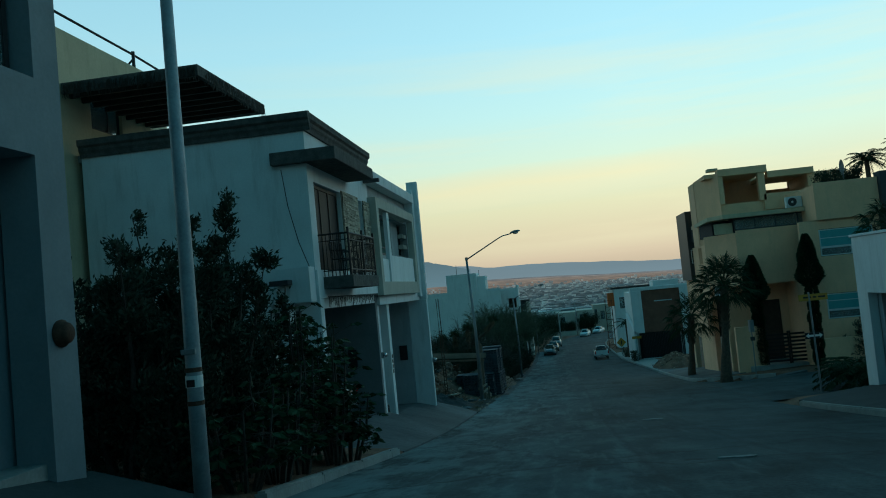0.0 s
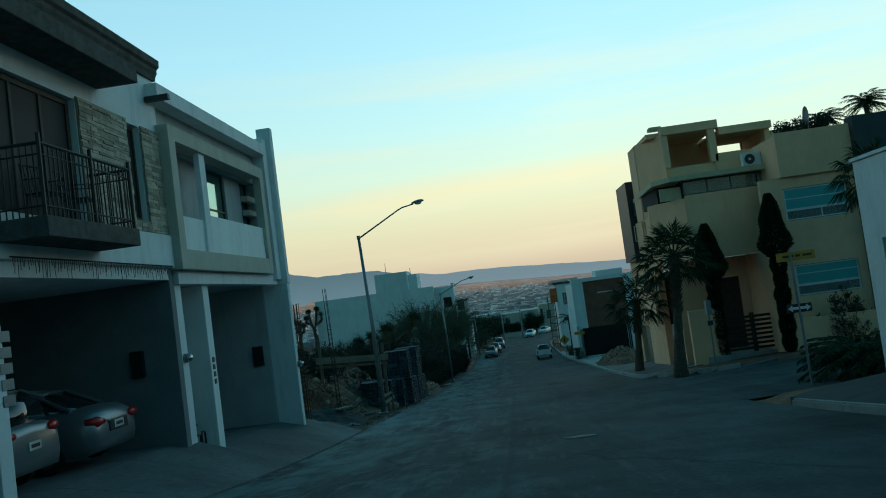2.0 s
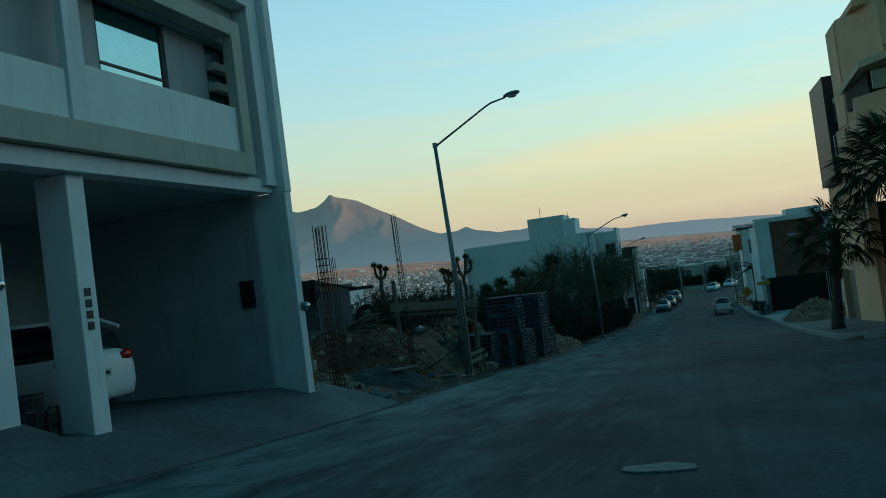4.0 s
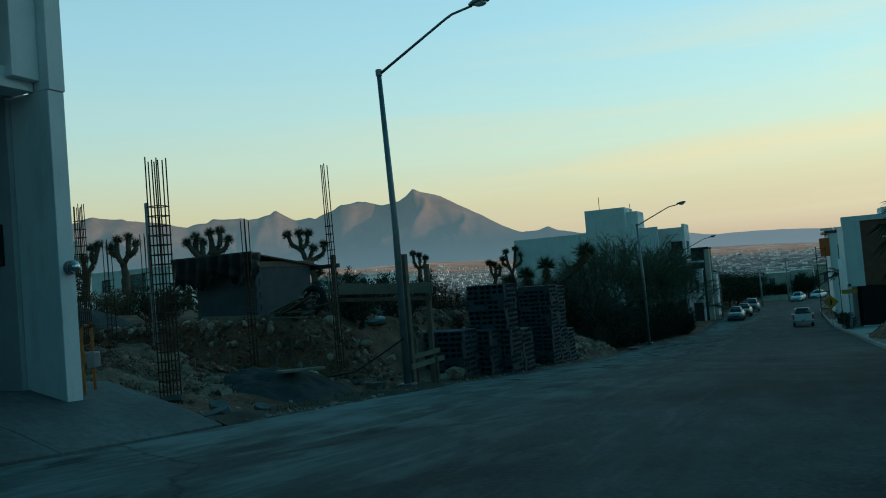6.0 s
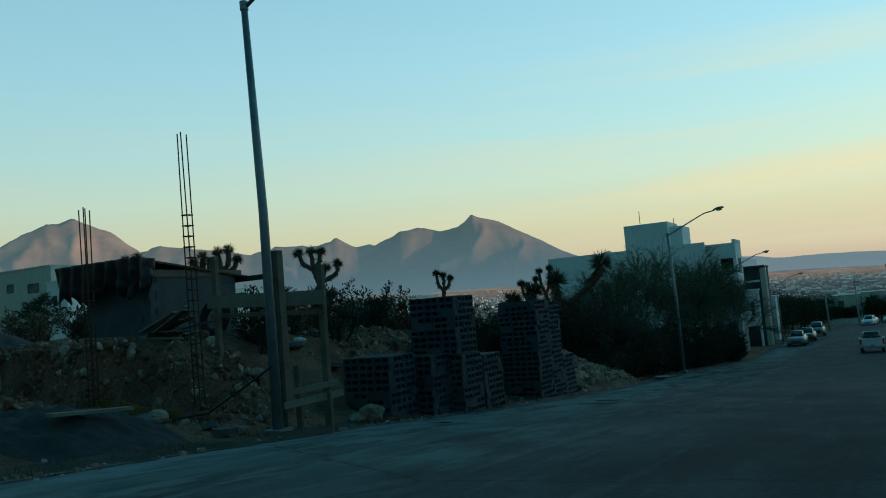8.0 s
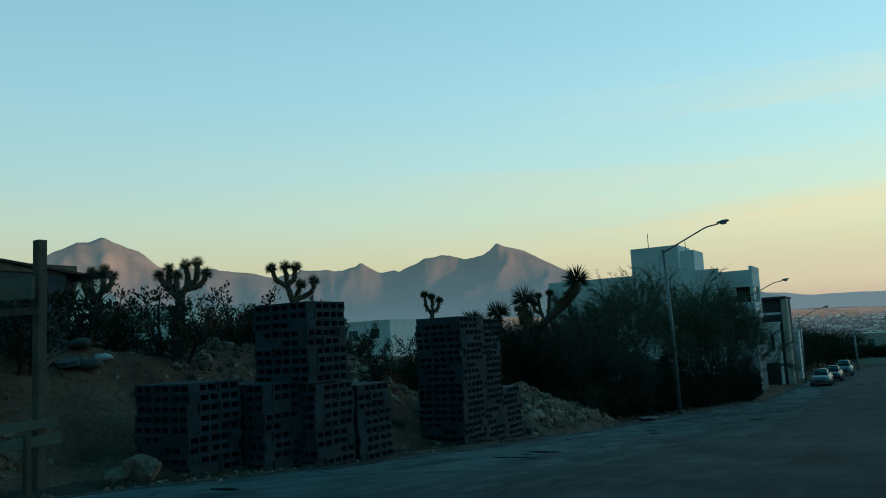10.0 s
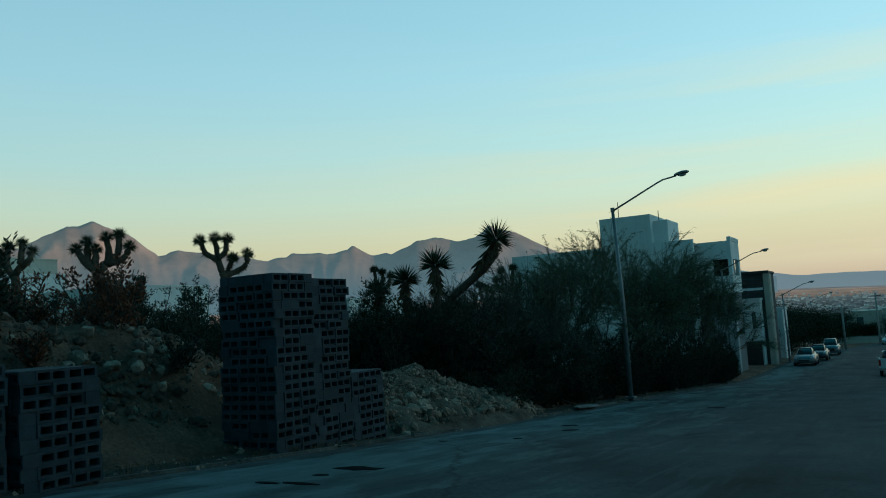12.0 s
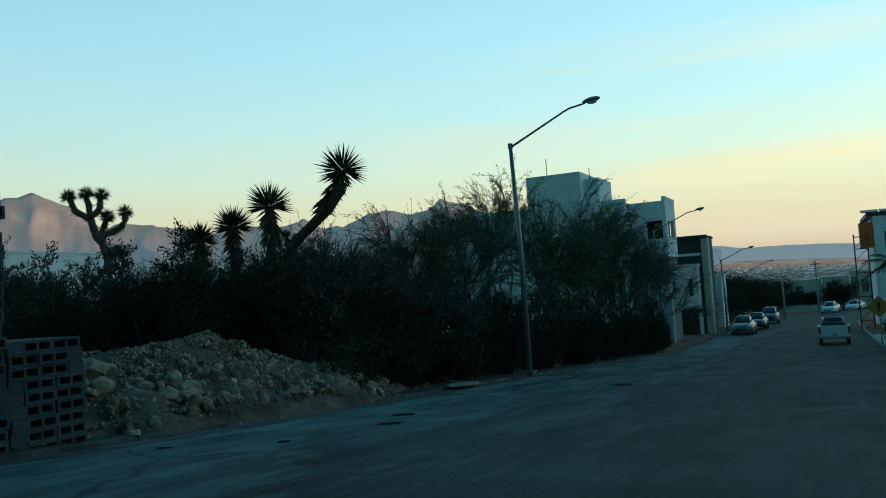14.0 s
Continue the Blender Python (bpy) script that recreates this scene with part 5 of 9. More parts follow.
    part("valve", tube(bmesh.new(), [(0.03, 0.11, 1.05), (0.03, 0.19, 1.05)], 0.042, 10), REBAR, g)
    part("meter", cube(bmesh.new(), -0.05, 0.10, 0.10, 0.24, 0.42, 0.66, 0.03), GALV, g)
    for k, (x, y, s_) in enumerate(((-4.12, 33.45, 0.13), (-4.42, 34.0, 0.17))):
        c = thing("concrete_stub", x, y, ground_z(x, y) - 0.02, 12 * k, "small square concrete stub by the corner", "stub")
        part("body", cube(bmesh.new(), -s_, s_, -s_, s_, 0, 0.30 + 0.2 * k, 0.02), CONCRETE, c)


frame_house()


def iron_chair(x, y, z, rz):
    """A slim black iron chair with a slatted back."""
    c = thing("iron_chair", x, y, z, rz, "black iron chair standing on the balcony", "chair", "balcony chairs")
    part("seat", cube(bmesh.new(), -0.22, 0.22, -0.21, 0.21, 0.43, 0.46, 0.012), IRON, c)
    for sx in (-0.2, 0.2):
        for sy in (-0.19, 0.19):
            part("leg", tube(bmesh.new(), [(sx * 1.08, sy * 1.08, 0), (sx, sy, 0.44)], 0.014, 6), IRON, c)
        part("back_post", tube(bmesh.new(), [(sx, 0.2, 0.44), (sx, 0.27, 0.92)], 0.014, 6), IRON, c)
        part("arm", tube(bmesh.new(), [(sx, 0.24, 0.68), (sx, -0.17, 0.66), (sx, -0.19, 0.45)], 0.012, 6), IRON, c)
    for k in range(5):
        part("back_slat", tube(bmesh.new(), [(-0.14 + 0.07 * k, 0.21, 0.5), (-0.14 + 0.07 * k, 0.265, 0.9)], 0.009, 5), IRON, c)
    part("top_rail", tube(bmesh.new(), [(-0.21, 0.27, 0.92), (0.21, 0.27, 0.92)], 0.016, 6), IRON, c)


iron_chair(-4.26, 21.1, 1.322, 100)
iron_chair(-4.26, 20.2, 1.322, 80)

# hoop guards and a bin by the garage posts
for x, y in ((-4.75, 25.98), (-4.85, 26.5)):
    g = thing("hoop_guard", x, y, -3.34, label="dark steel hoop guard beside the garage post", category="guard", group="hoop guards")
    part("hoop", tube(bmesh.new(), [(0, -0.1, -0.1), (0, -0.1, 0.42), (0, -0.06, 0.46), (0, 0.06, 0.46), (0, 0.1, 0.42), (0, 0.1, -0.1)], 0.025, 8), IRON, g)
b = thing("waste_bin", -5.2, 26.35, -3.34, label="black plastic bin standing inside the garage", category="bin")
part("tub", tube(bmesh.new(), [(0, 0, 0), (0, 0, 0.62)], [0.2, 0.26], 16), TARP, b)
part("rim", tube(bmesh.new(), [(0, 0, 0.60), (0, 0, 0.65)], 0.275, 16), TARP, b)

# ---- the white corner house, street front ----
def corner_house():
    h = thing("house", 10.25, 19.7, -3.0, label="white stuccoed corner house with a garage recess", category="house", group="houses on the street")
    ox, oy, oz = -10.25, -20.0, 3.0

    def L(a, b, c, d, e, f):
        return (a + ox, b + ox, c + oy, d + oy, e + oz, f + oz)
    wall_with_openings("street_wall", "x", 10.5 + ox, 0.25, 12.0 + oy, 27.0 + oy, -3.8 + oz, 1.15 + oz, [(19.0 + oy, 26.2 + oy, -5 + oz, -0.55 + oz)], WHITE2, h)
    box("end_wall", L(10.51, 18, 26.75, 27.0, -4, 1.15), WHITE2, h)
    box("coping", L(10.2, 10.6, 12, 27.05, 1.16, 1.24), WHITE2, h)
    box("garage_jamb", L(10.52, 12, 25.9, 26.2, -4, -0.55), GREY, h)
    box("garage_door", L(11.3, 11.4, 19, 25.88, -4, -0.5), BROWN, h)
    box("garage_head", L(10.52, 11.3, 19, 26.2, -0.53, -0.3), GREY, h)
    box("roof", L(10.52, 18, 12, 26.7, 0.8, 1.0), CONCRETE, h)


corner_house()


# ---- the ochre three-storey house ----
def ochre_house():
    h = thing("house", 14.0, 52.0, -5.4, label="ochre stuccoed three-storey house with a roof terrace", category="house", group="houses on the street")
    ox, oy, oz = -14.0, -52.0, 5.4

    def L(a, b, c, d, e, f):
        return (a + ox, b + ox, c + oy, d + oy, e + oz, f + oz)

    def W(name, axis, at, th, u0, u1, za, zb, ops, mat, label=""):
        po, uo = (ox, oy) if axis == "x" else (oy, ox)
        return wall_with_openings(name, axis, at + po, th, u0 + uo, u1 + uo, za + oz, zb + oz, [(a + uo, b + uo, c + oz, d + oz) for a, b, c, d in ops], mat, h, label)
    Y = 49.2
    # base storey, with the boundary wall and porch towards the side street
    W("base_wall", "y", 45.42, 0.3, 10.32, 11.72, -6.4, -2.73, [], OCHRE)
    W("base_wall_back", "y", 47.9, 0.3, 10.5, 13.86, -6.4, -0.54, [(12.15, 13.45, -5.2, -1.5)], OCHRE)
    W("base_wall", "y", 44.34, 0.3, 13.87, 17.83, -6.4, 2.53, [(14.79, 17.48, -2.62, -1.3), (14.79, 17.61, 0.64, 2.05)], OCHRE)
    box("porch_side", L(13.87, 14.07, 44.35, 48.2, -6.4, -0.54), OCHRE, h)
    box("porch_floor", L(10.9, 13.86, 45.0, 47.58, -6.2, -4.85), CONCRETE, h)
    box("entrance_door", L(12.16, 13.44, 47.75, 47.85, -5.2, -1.51), DARKWOOD, h, "tall dark wooden entrance door")
    box("plinth", L(13.82, 17.82, 43.09, 43.31, -5.59, -3.5), OCHRE, h)
    # jutting middle storey with a splayed corner
    bm = prism(bmesh.new(), [(11.02 + ox, 45.76 + oy), (15.55 + ox, 45.62 + oy), (15.55 + ox, 50.0 + oy), (10.1 + ox, 50.0 + oy), (9.73 + ox, 47.87 + oy)], "z", -0.53 + oz, 2.38 + oz)
    part("jutting_storey", bm, OCHRE, h)
    box("strip_window_sill", L(11.09, 15.5, 45.8, 45.99, 2.383, 2.5), OCHRE, h, bevel=0.01)
    window(h, "y", 46.13 + oy, 11.09 + ox, 15.46 + ox, 2.5 + oz, 3.2 + oz, sense=1, mullions=(12.22 + ox, 13.3 + ox, 14.47 + ox), frame=FRAME, bar=0.07, name="strip_window")
    box("end_panel", L(10.08, 11.07, 46.37, 46.48, 2.39, 2.99), CREAM, h)
    # near-black block painting in the unlit room behind the strip window
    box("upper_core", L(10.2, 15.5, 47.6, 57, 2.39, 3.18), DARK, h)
    bm = prism(bmesh.new(), [(9.83 + ox, 46.84 + oy), (10.44 + ox, 45.62 + oy), (15.55 + ox, 45.52 + oy), (15.55 + ox, 49.18 + oy), (16.45 + ox, 49.2 + oy), (16.45 + ox, 56.5 + oy), (10.35 + ox, 56.5 + oy)], "z", 3.2 + oz, 3.42 + oz)
    part("canopy", bm, CREAM, h, "cream canopy slab over the strip window")
    # roof terrace
    W("terrace_parapet", "y", Y + 0.22, 0.22, 11.1, 16.45, 3.42, 4.25, [], OCHRE)
    box("terrace_parapet_raised", L(13.6, 16.45, 49.0, 49.19, 3.67, 4.62), OCHRE, h)
    W("terrace_wall", "y", 53.2, 0.2, 10.4, 16.45, 3.66, 6.05, [(14.75, 16.15, 5.15, 5.57)], OCHRE)
    box("terrace_column", L(13.38, 13.75, 49.0, 49.4, 4.25, 5.9), OCHRE, h)
    box("terrace_column", L(11.1, 11.4, 49.0, 49.4, 4.25, 5.9), OCHRE, h)
    box("terrace_end", L(16.2, 16.45, 49.25, 53.0, 3.67, 5.6), OCHRE, h)
    box("terrace_beam", L(11.1, 13.9, 48.9, 49.5, 5.9, 6.32), OCHRE, h)
    box("terrace_beam", L(13.92, 16.5, 48.95, 49.5, 5.55, 5.92), OCHRE, h)
    box("terrace_roof", L(10.45, 13.9, 49.52, 53.4, 5.92, 6.15), OCHRE, h)
    box("terrace_roof", L(13.92, 16.5, 49.52, 53.4, 5.58, 5.8), OCHRE, h)
    box("chimney", L(10.7, 11.3, 49.6, 50.2, 6.33, 6.5), CREAM, h)
    # splayed street corner and street side
    bm = prism(bmesh.new(), [(11.12 + ox, 49.0 + oy), (11.12 + ox, 49.4 + oy), (10.45 + ox, 51.7 + oy), (10.18 + ox, 51.66 + oy)], "z", 2.0 + oz, 6.0 + oz)
    part("splayed_wall", bm, OCHRE, h)
    W("street_wall", "x", 10.5, 0.3, 50.4, 58.6, -7.0, 2.0, [(51.6, 52.05, 0.9, 1.9), (52.2, 52.65, 0.9, 1.9), (51.6, 52.05, -0.3, 0.7), (52.2, 52.65, -0.3, 0.7), (50.9, 51.4, -3.6, -1.2), (51.6, 52.1, -3.6, -1.2), (55.0, 58.0, -8.0, -3.9)], OCHRE)
    W("street_wall_upper", "x", 10.45, 0.3, 51.7, 53.6, 2.0, 5.95, [], OCHRE)
    box("street_wall_back", L(10.75, 11.05, 53.61, 60.0, 2.0, 4.3), OCHRE, h)
    for a, b, c, d in ((51.6, 52.05, 0.9, 1.9), (52.2, 52.65, 0.9, 1.9), (51.6, 52.05, -0.3, 0.7), (52.2, 52.65, -0.3, 0.7), (50.9, 51.4, -3.6, -1.2), (51.6, 52.1, -3.6, -1.2)):
        window(h, "x", 10.35 + ox, a + oy, b + oy, c + oz, d + oz, sense=1, frame=ALU, bar=0.05, room=0.6)
    box("garage_door", L(10.7, 10.78, 55.0, 58.0, -7.2, -3.9), IRON, h, "dark sheet garage door")
    box("dark_bay", L(9.94, 10.74, 54.7, 58.4, -0.12, 4.45), FRAME, h, "dark metal-clad bay")
    window(h, "y", 54.69 + oy, 10.08 + ox, 10.42 + ox, 1.0 + oz, 1.9 + oz, sense=1, frame=ALU, bar=0.04, depth=0.008, room=0.009)
    # right-hand block
    box("block_front", L(14.72, 17.87, 43.82, 44.08, 2.533, 4.47), OCHRE, h)
    box("block_body", L(14.72, 17.8, 44.09, 49.0, 2.54, 4.38), OCHRE, h)
    box("block_rear", L(16.6, 20.0, 49.01, 60, 2.9, 4.6), OCHRE, h)
    box("block_side", L(17.55, 17.83, 44.35, 60, -6, 2.53), OCHRE, h)
    box("roof_parapet", L(16.6, 20.0, 53.8, 54.0, 5.02, 6.1), OCHRE, h)
    for za, zb in ((0.66, 2.03), (-2.6, -1.32)):
        window(h, "y", 44.08 + oy, 14.82 + ox, 17.46 + ox, za + 0.442 + oz, zb + oz, sense=1, rails=(za + 0.92 + oz,), frame=ALU, bar=0.05, glass=TEALBLIND, label="window behind a drawn teal blind")
        window(h, "y", 44.08 + oy, 14.82 + ox, 17.46 + ox, za + oz, za + 0.44 + oz, sense=1, mullions=(16.33 + ox,) if za > 0 else (), frame=ALU, bar=0.05)
    box("dark_neighbour_wall", L(17.9, 34, 43.5, 44.3, -6, 4.72), FARDARK, h, "dark charcoal end wall")
    # air-conditioning unit on the canopy
    ac = thing("air_conditioner", 14.28, 45.9, 3.42, label="white outdoor air-conditioning unit on the canopy", category="air conditioner")
    part("casing", cube(bmesh.new(), -0.42, 0.42, -0.15, 0.17, 0.03, 0.62, 0.03), ALU, ac)
    part("fan_guard", tube(bmesh.new(), [(-0.1, -0.152, 0.33), (-0.1, -0.175, 0.33)], 0.23, 20), FRAME, ac)
    part("fan_hub", tube(bmesh.new(), [(-0.1, -0.176, 0.33), (-0.1, -0.19, 0.33)], 0.06, 12), ALU, ac)
    dish = thing("satellite_dish", 16.8, 45.3, 4.38, label="grey satellite dish on the roof", category="dish")
    part("mast", tube(bmesh.new(), [(0, 0, 0), (0, 0, 0.7)], 0.03, 6), GALV, dish)
    bm = bmesh.new()
    prof = [(0.0, 0.0), (0.02, 0.15), (0.06, 0.28), (0.10, 0.36)]
    for k in range(16):
        a, b = 2 * math.pi * k / 16, 2 * math.pi * (k + 1) / 16
        for (p, r), (q, s) in zip(prof, prof[1:]):
            bm.faces.new([bm.verts.new((p2 * -1 + 0.05, r2 * math.cos(t), 0.9 + r2 * math.sin(t) * 1.2)) for p2, r2, t in ((p, r, a), (p, r, b), (q, s, b), (q, s, a))])
    bmesh.ops.remove_doubles(bm, verts=bm.verts[:], dist=1e-4)
    part("reflector", bm, GALV, dish, smooth=True)
    # entrance gate of black slats
    g = thing("garden_gate", 13.06, 45.3, -4.85, label="black slatted entrance gate in the porch", category="gate")
    for u in (-1.16, -0.05, 0.05, 1.16):
        part("gate_post", cube(bmesh.new(), u - 0.04, u + 0.04, -0.04, 0.04, 0, 1.72, 0.01), IRON, g)
    for k in range(8):
        part("slat", cube(bmesh.new(), -1.14, -0.08, -0.02, 0.02, 0.10 + 0.20 * k, 0.21 + 0.20 * k, 0.006), IRON, g)
        part("slat", cube(bmesh.new(), 0.08, 1.14, -0.02, 0.02, 0.10 + 0.20 * k, 0.21 + 0.20 * k, 0.006), IRON, g)


ochre_house()


# ---- the brown and white house further down ----
def brown_house():
    h = thing("house", 11.0, 86.0, -8.6, label="white house with a tall brown panel and dark gate", category="house", group="houses on the street")
    ox, oy, oz = -11.0, -86.0, 8.6

    def L(a, b, c, d, e, f):
        return (a + ox, b + ox, c + oy, d + oy, e + oz, f + oz)
    box("frame_pier", L(8.5, 9.55, 84, 85.2, -5.4, -1.1), WHITE2, h)
    box("frame_pier", L(13.4, 14.2, 84, 85.2, -9.0, -0.8), WHITE2, h)
    box("frame_beam", L(8.5, 14.2, 84.05, 85.2, -1.09, -0.75), WHITE2, h)
    box("brown_panel", L(9.56, 13.39, 84.25, 84.5, -5.4, -1.1), BROWN, h)
    box("panel_slot", L(10.8, 12.6, 84.2, 84.245, -2.3, -2.2), ALU, h, bevel=0.01)
    for k in range(26):
        box("gate_slat", L(9.3 + 0.16 * k, 9.4 + 0.16 * k, 84.1, 84.16, -8.0, -5.45), IRON, h, bevel=0)
    # near-black sheet painting in the dim space behind the slats
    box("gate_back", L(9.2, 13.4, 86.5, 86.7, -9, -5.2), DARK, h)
    box("base_wall", L(9.2, 13.4, 84.0, 84.3, -9.2, -8.0), WHITE2, h)
    bm = prism(bmesh.new(), [(84.0 + oy, -9.3 + oz), (84.0 + oy, -5.2 + oz), (92 + oy, -3.6 + oz), (92 + oy, -9.6 + oz)], "x", 8.45 + ox, 8.7 + ox)
    part("flank_wall", bm, WHITE2, h)
    box("body", L(8.75, 15, 86.8, 95, -9.5, -1.3), WHITE2, h)
    box("roof_box", L(11.2, 13.8, 87, 90, -1.28, -0.2), WHITE2, h)
    for x, ww in ((9.5, 0.8), (10.4, 0.5)):
        box("roof_tank", L(x, x + ww, 88, 88.8, -1.28, -0.9), GALV, h)


brown_house()


def orange_house():
    h = thing("house", 10.85, 120.0, -8.25, label="white house with an orange roof box and solar panels", category="house", group="houses on the street")
    ox, oy, oz = -10.0, -104.0, 9.4

    def L(a, b, c, d, e, f):
        return (a + ox, b + ox, c + oy, d + oy, e + oz, f + oz)
    wall_with_openings("wall", "y", 101.3 + oy, 0.3, 8.3 + ox, 14 + ox, -12.4 + oz, -2.4 + oz, [(9.0 + ox, 10.2 + ox, -5.2 + oz, -3.6 + oz)], WHITE2, h)
    window(h, "y", 101.15 + oy, 9.02 + ox, 10.18 + ox, -5.18 + oz, -3.62 + oz, sense=1)
    box("body", L(8.3, 14, 102.6, 112, -12.4, -2.4), WHITE2, h)
    box("eave", L(7.9, 14.2, 100.9, 112, -2.38, -2.1), FRAME, h)
    box("orange_box", L(7.35, 8.25, 101.0, 102.4, -4.75, -2.85), ORANGE, h, "orange roof-level box")
    for k in range(3):
        bm = cube(bmesh.new(), 7.6 + k * 1.3 + ox, 8.8 + k * 1.3 + ox, 102 + oy, 103.6 + oy, -2.06 + oz, -2.01 + oz)
        for v in bm.verts:
            v.co.z += (v.co.y - (102 + oy)) * 0.16
        part("solar_panel", bm, FRAME, h, "dark solar panel")
    sc = thing("scaffold", 8.35, 116.6, -9.85, label="steel tube scaffold beside the white house", category="scaffold")
    for x in (-0.6, 0.3):
        for y in (-0.5, 0.5):
            part("standard", tube(bmesh.new(), [(x, y, 0), (x, y, 7.3)], 0.03, 5), REBAR, sc)
    for k in range(8):
        z = 0.8 + 0.9 * k
        for y in (-0.5, 0.5):
            part("ledger", tube(bmesh.new(), [(-0.6, y, z), (0.3, y, z)], 0.025, 5), REBAR, sc)
        part("brace", tube(bmesh.new(), [(-0.6, -0.5, z - 0.8), (0.3, -0.5, z)], 0.02, 5), REBAR, sc)


orange_house()


# unseen plain houses added up the street behind: they close the place and block skylight
for x0, x1, y0, y1, top, mat in ((10.5, 19, -12, 11.6, 5.6, WHITE), (10.5, 19, -34, -13, 9.0, CREAM), (-17, -4.4, -24, -6.6, 8.6, GREY), (-17, -4.4, -46, -25, 10.5, WHITE), (10.5, 19, -60, -35, 12.0, WHITE)):
    h = thing("house", (x0 + x1) / 2, (y0 + y1) / 2, road_z(y1) - 1.0, label="unseen plain rendered house added up the street, with a flat roof", category="house", group="houses on the street")
    base = -(road_z(y1) - 1.0)
    u, v = (x1 - x0) / 2, (y1 - y0) / 2
    part("body", cube(bmesh.new(), -u, u, -v, v, 0, top + base, 0.03), mat, h)
    part("coping", cube(bmesh.new(), -u - 0.06, u + 0.06, -v - 0.06, v + 0.06, top + base + 0.003, top + base + 0.14, 0.02), CONCRETE, h)

# ---- the large white house beyond the mesquite, and its neighbours ----
def far_white_house():
    h = thing("house", -9.0, 104.0, -8.9, label="large plain white house with a stair tower and corner balcony", category="house", group="houses on the street")
    ox, oy, oz = 9.0, -104.0, 8.9

    def L(a, b, c, d, e, f):
        return (a + ox, b + ox, c + oy, d + oy, e + oz, f + oz)

    def W(name, axis, at, th, u0, u1, za, zb, ops, mat):
        po, uo = (ox, oy) if axis == "x" else (oy, ox)
        return wall_with_openings(name, axis, at + po, th, u0 + uo, u1 + uo, za + oz, zb + oz, [(a + uo, b + uo, c + oz, d + oz) for a, b, c, d in ops], mat, h)
    W("side_wall", "y", 101.9, 0.3, -20.2, -6.0, -10.0, 0.58, [(-8.4, -7.9, -6.5, -4.4), (-7.5, -7.1, -6.5, -4.4), (-6.9, -6.4, -6.6, -4.4)], WHITE2)
    for a in (-8.4, -7.5, -6.9):
        window(h, "y", 101.75 + oy, a + ox, a + 0.42 + ox, -6.45 + oz, -4.45 + oz, sense=1, bar=0.04, room=0.5)
    box("tower", L(-12.75, -8.9, 101.55, 106, -2, 2.75), WHITE2, h)
    box("tower_step", L(-8.9, -7.85, 102.4, 106, -2, 2.3), WHITE2, h)
    W("balcony_front", "y", 104.4, 0.25, -8.2, -3.86, -3.4, 0.42, [(-5.2, -4.12, -2.15, -0.92)], WHITE2)
    W("balcony_side", "x", -3.86, 0.25, 104.41, 108.0, -3.4, 0.42, [(104.9, 107.3, -2.15, -0.92)], WHITE2)
    box("corner_fin", L(-4.1, -3.84, 104.24, 108.0, 0.424, 0.72), WHITE2, h)
    box("balcony_back", L(-8.2, -4.2, 107.4, 107.6, -3.35, 0.4), WHITE2, h)
    box("balcony_floor", L(-8.2, -4.12, 104.54, 109, -3.38, -3.15), WHITE2, h)
    box("balcony_roof", L(-8.2, -4.12, 104.54, 109, 0.18, 0.38), WHITE2, h)
    box("dark_glazing", L(-6.4, -4.3, 105.6, 105.7, -3.1, 0.15), CARGLASS, h)
    box("roof", L(-20, -6.2, 102, 112, 0.2, 0.4), CONCRETE, h)
    # lower storey in darker grey: the overhang's shade is put into its colour
    W("ground_storey", "y", 105.6, 0.3, -8.0, -4.1, -10.0, -3.42, [(-5.45, -4.75, -5.2, -3.8), (-5.9, -4.5, -9.9, -7.6)], SHADEGREY)
    window(h, "y", 105.45 + oy, -5.43 + ox, -4.77 + ox, -5.18 + oz, -3.82 + oz, sense=1, bar=0.05, room=0.6)
    box("garage_door", L(-5.88, -4.52, 105.5, 105.58, -9.9, -7.62), FRAME, h, "dark garage door")
    box("street_side", L(-4.4, -4.1, 105.76, 109, -10, -3.42), SHADEGREY, h)
    box("porch_block", L(-5.6, -4.0, 104.7, 105.44, -10, -5.15), GREY, h, "pale lower block by the entrance")
    box("end_wall", L(-20.2, -19.9, 101.9, 112, -10, 0.58), WHITE2, h)
    box("garden_wall", L(-8.0, -4.8, 103.6, 103.9, -10, -6.9), WHITE, h)
    for x, y, top in ((-11.4, 102.2, 4.0), (-8.6, 103, 3.1)):
        part("antenna", tube(bmesh.new(), [(x + ox, y + oy, 2.2 + oz), (x + ox, y + oy, top + oz)], 0.03, 5), FRAME, h)


far_white_house()


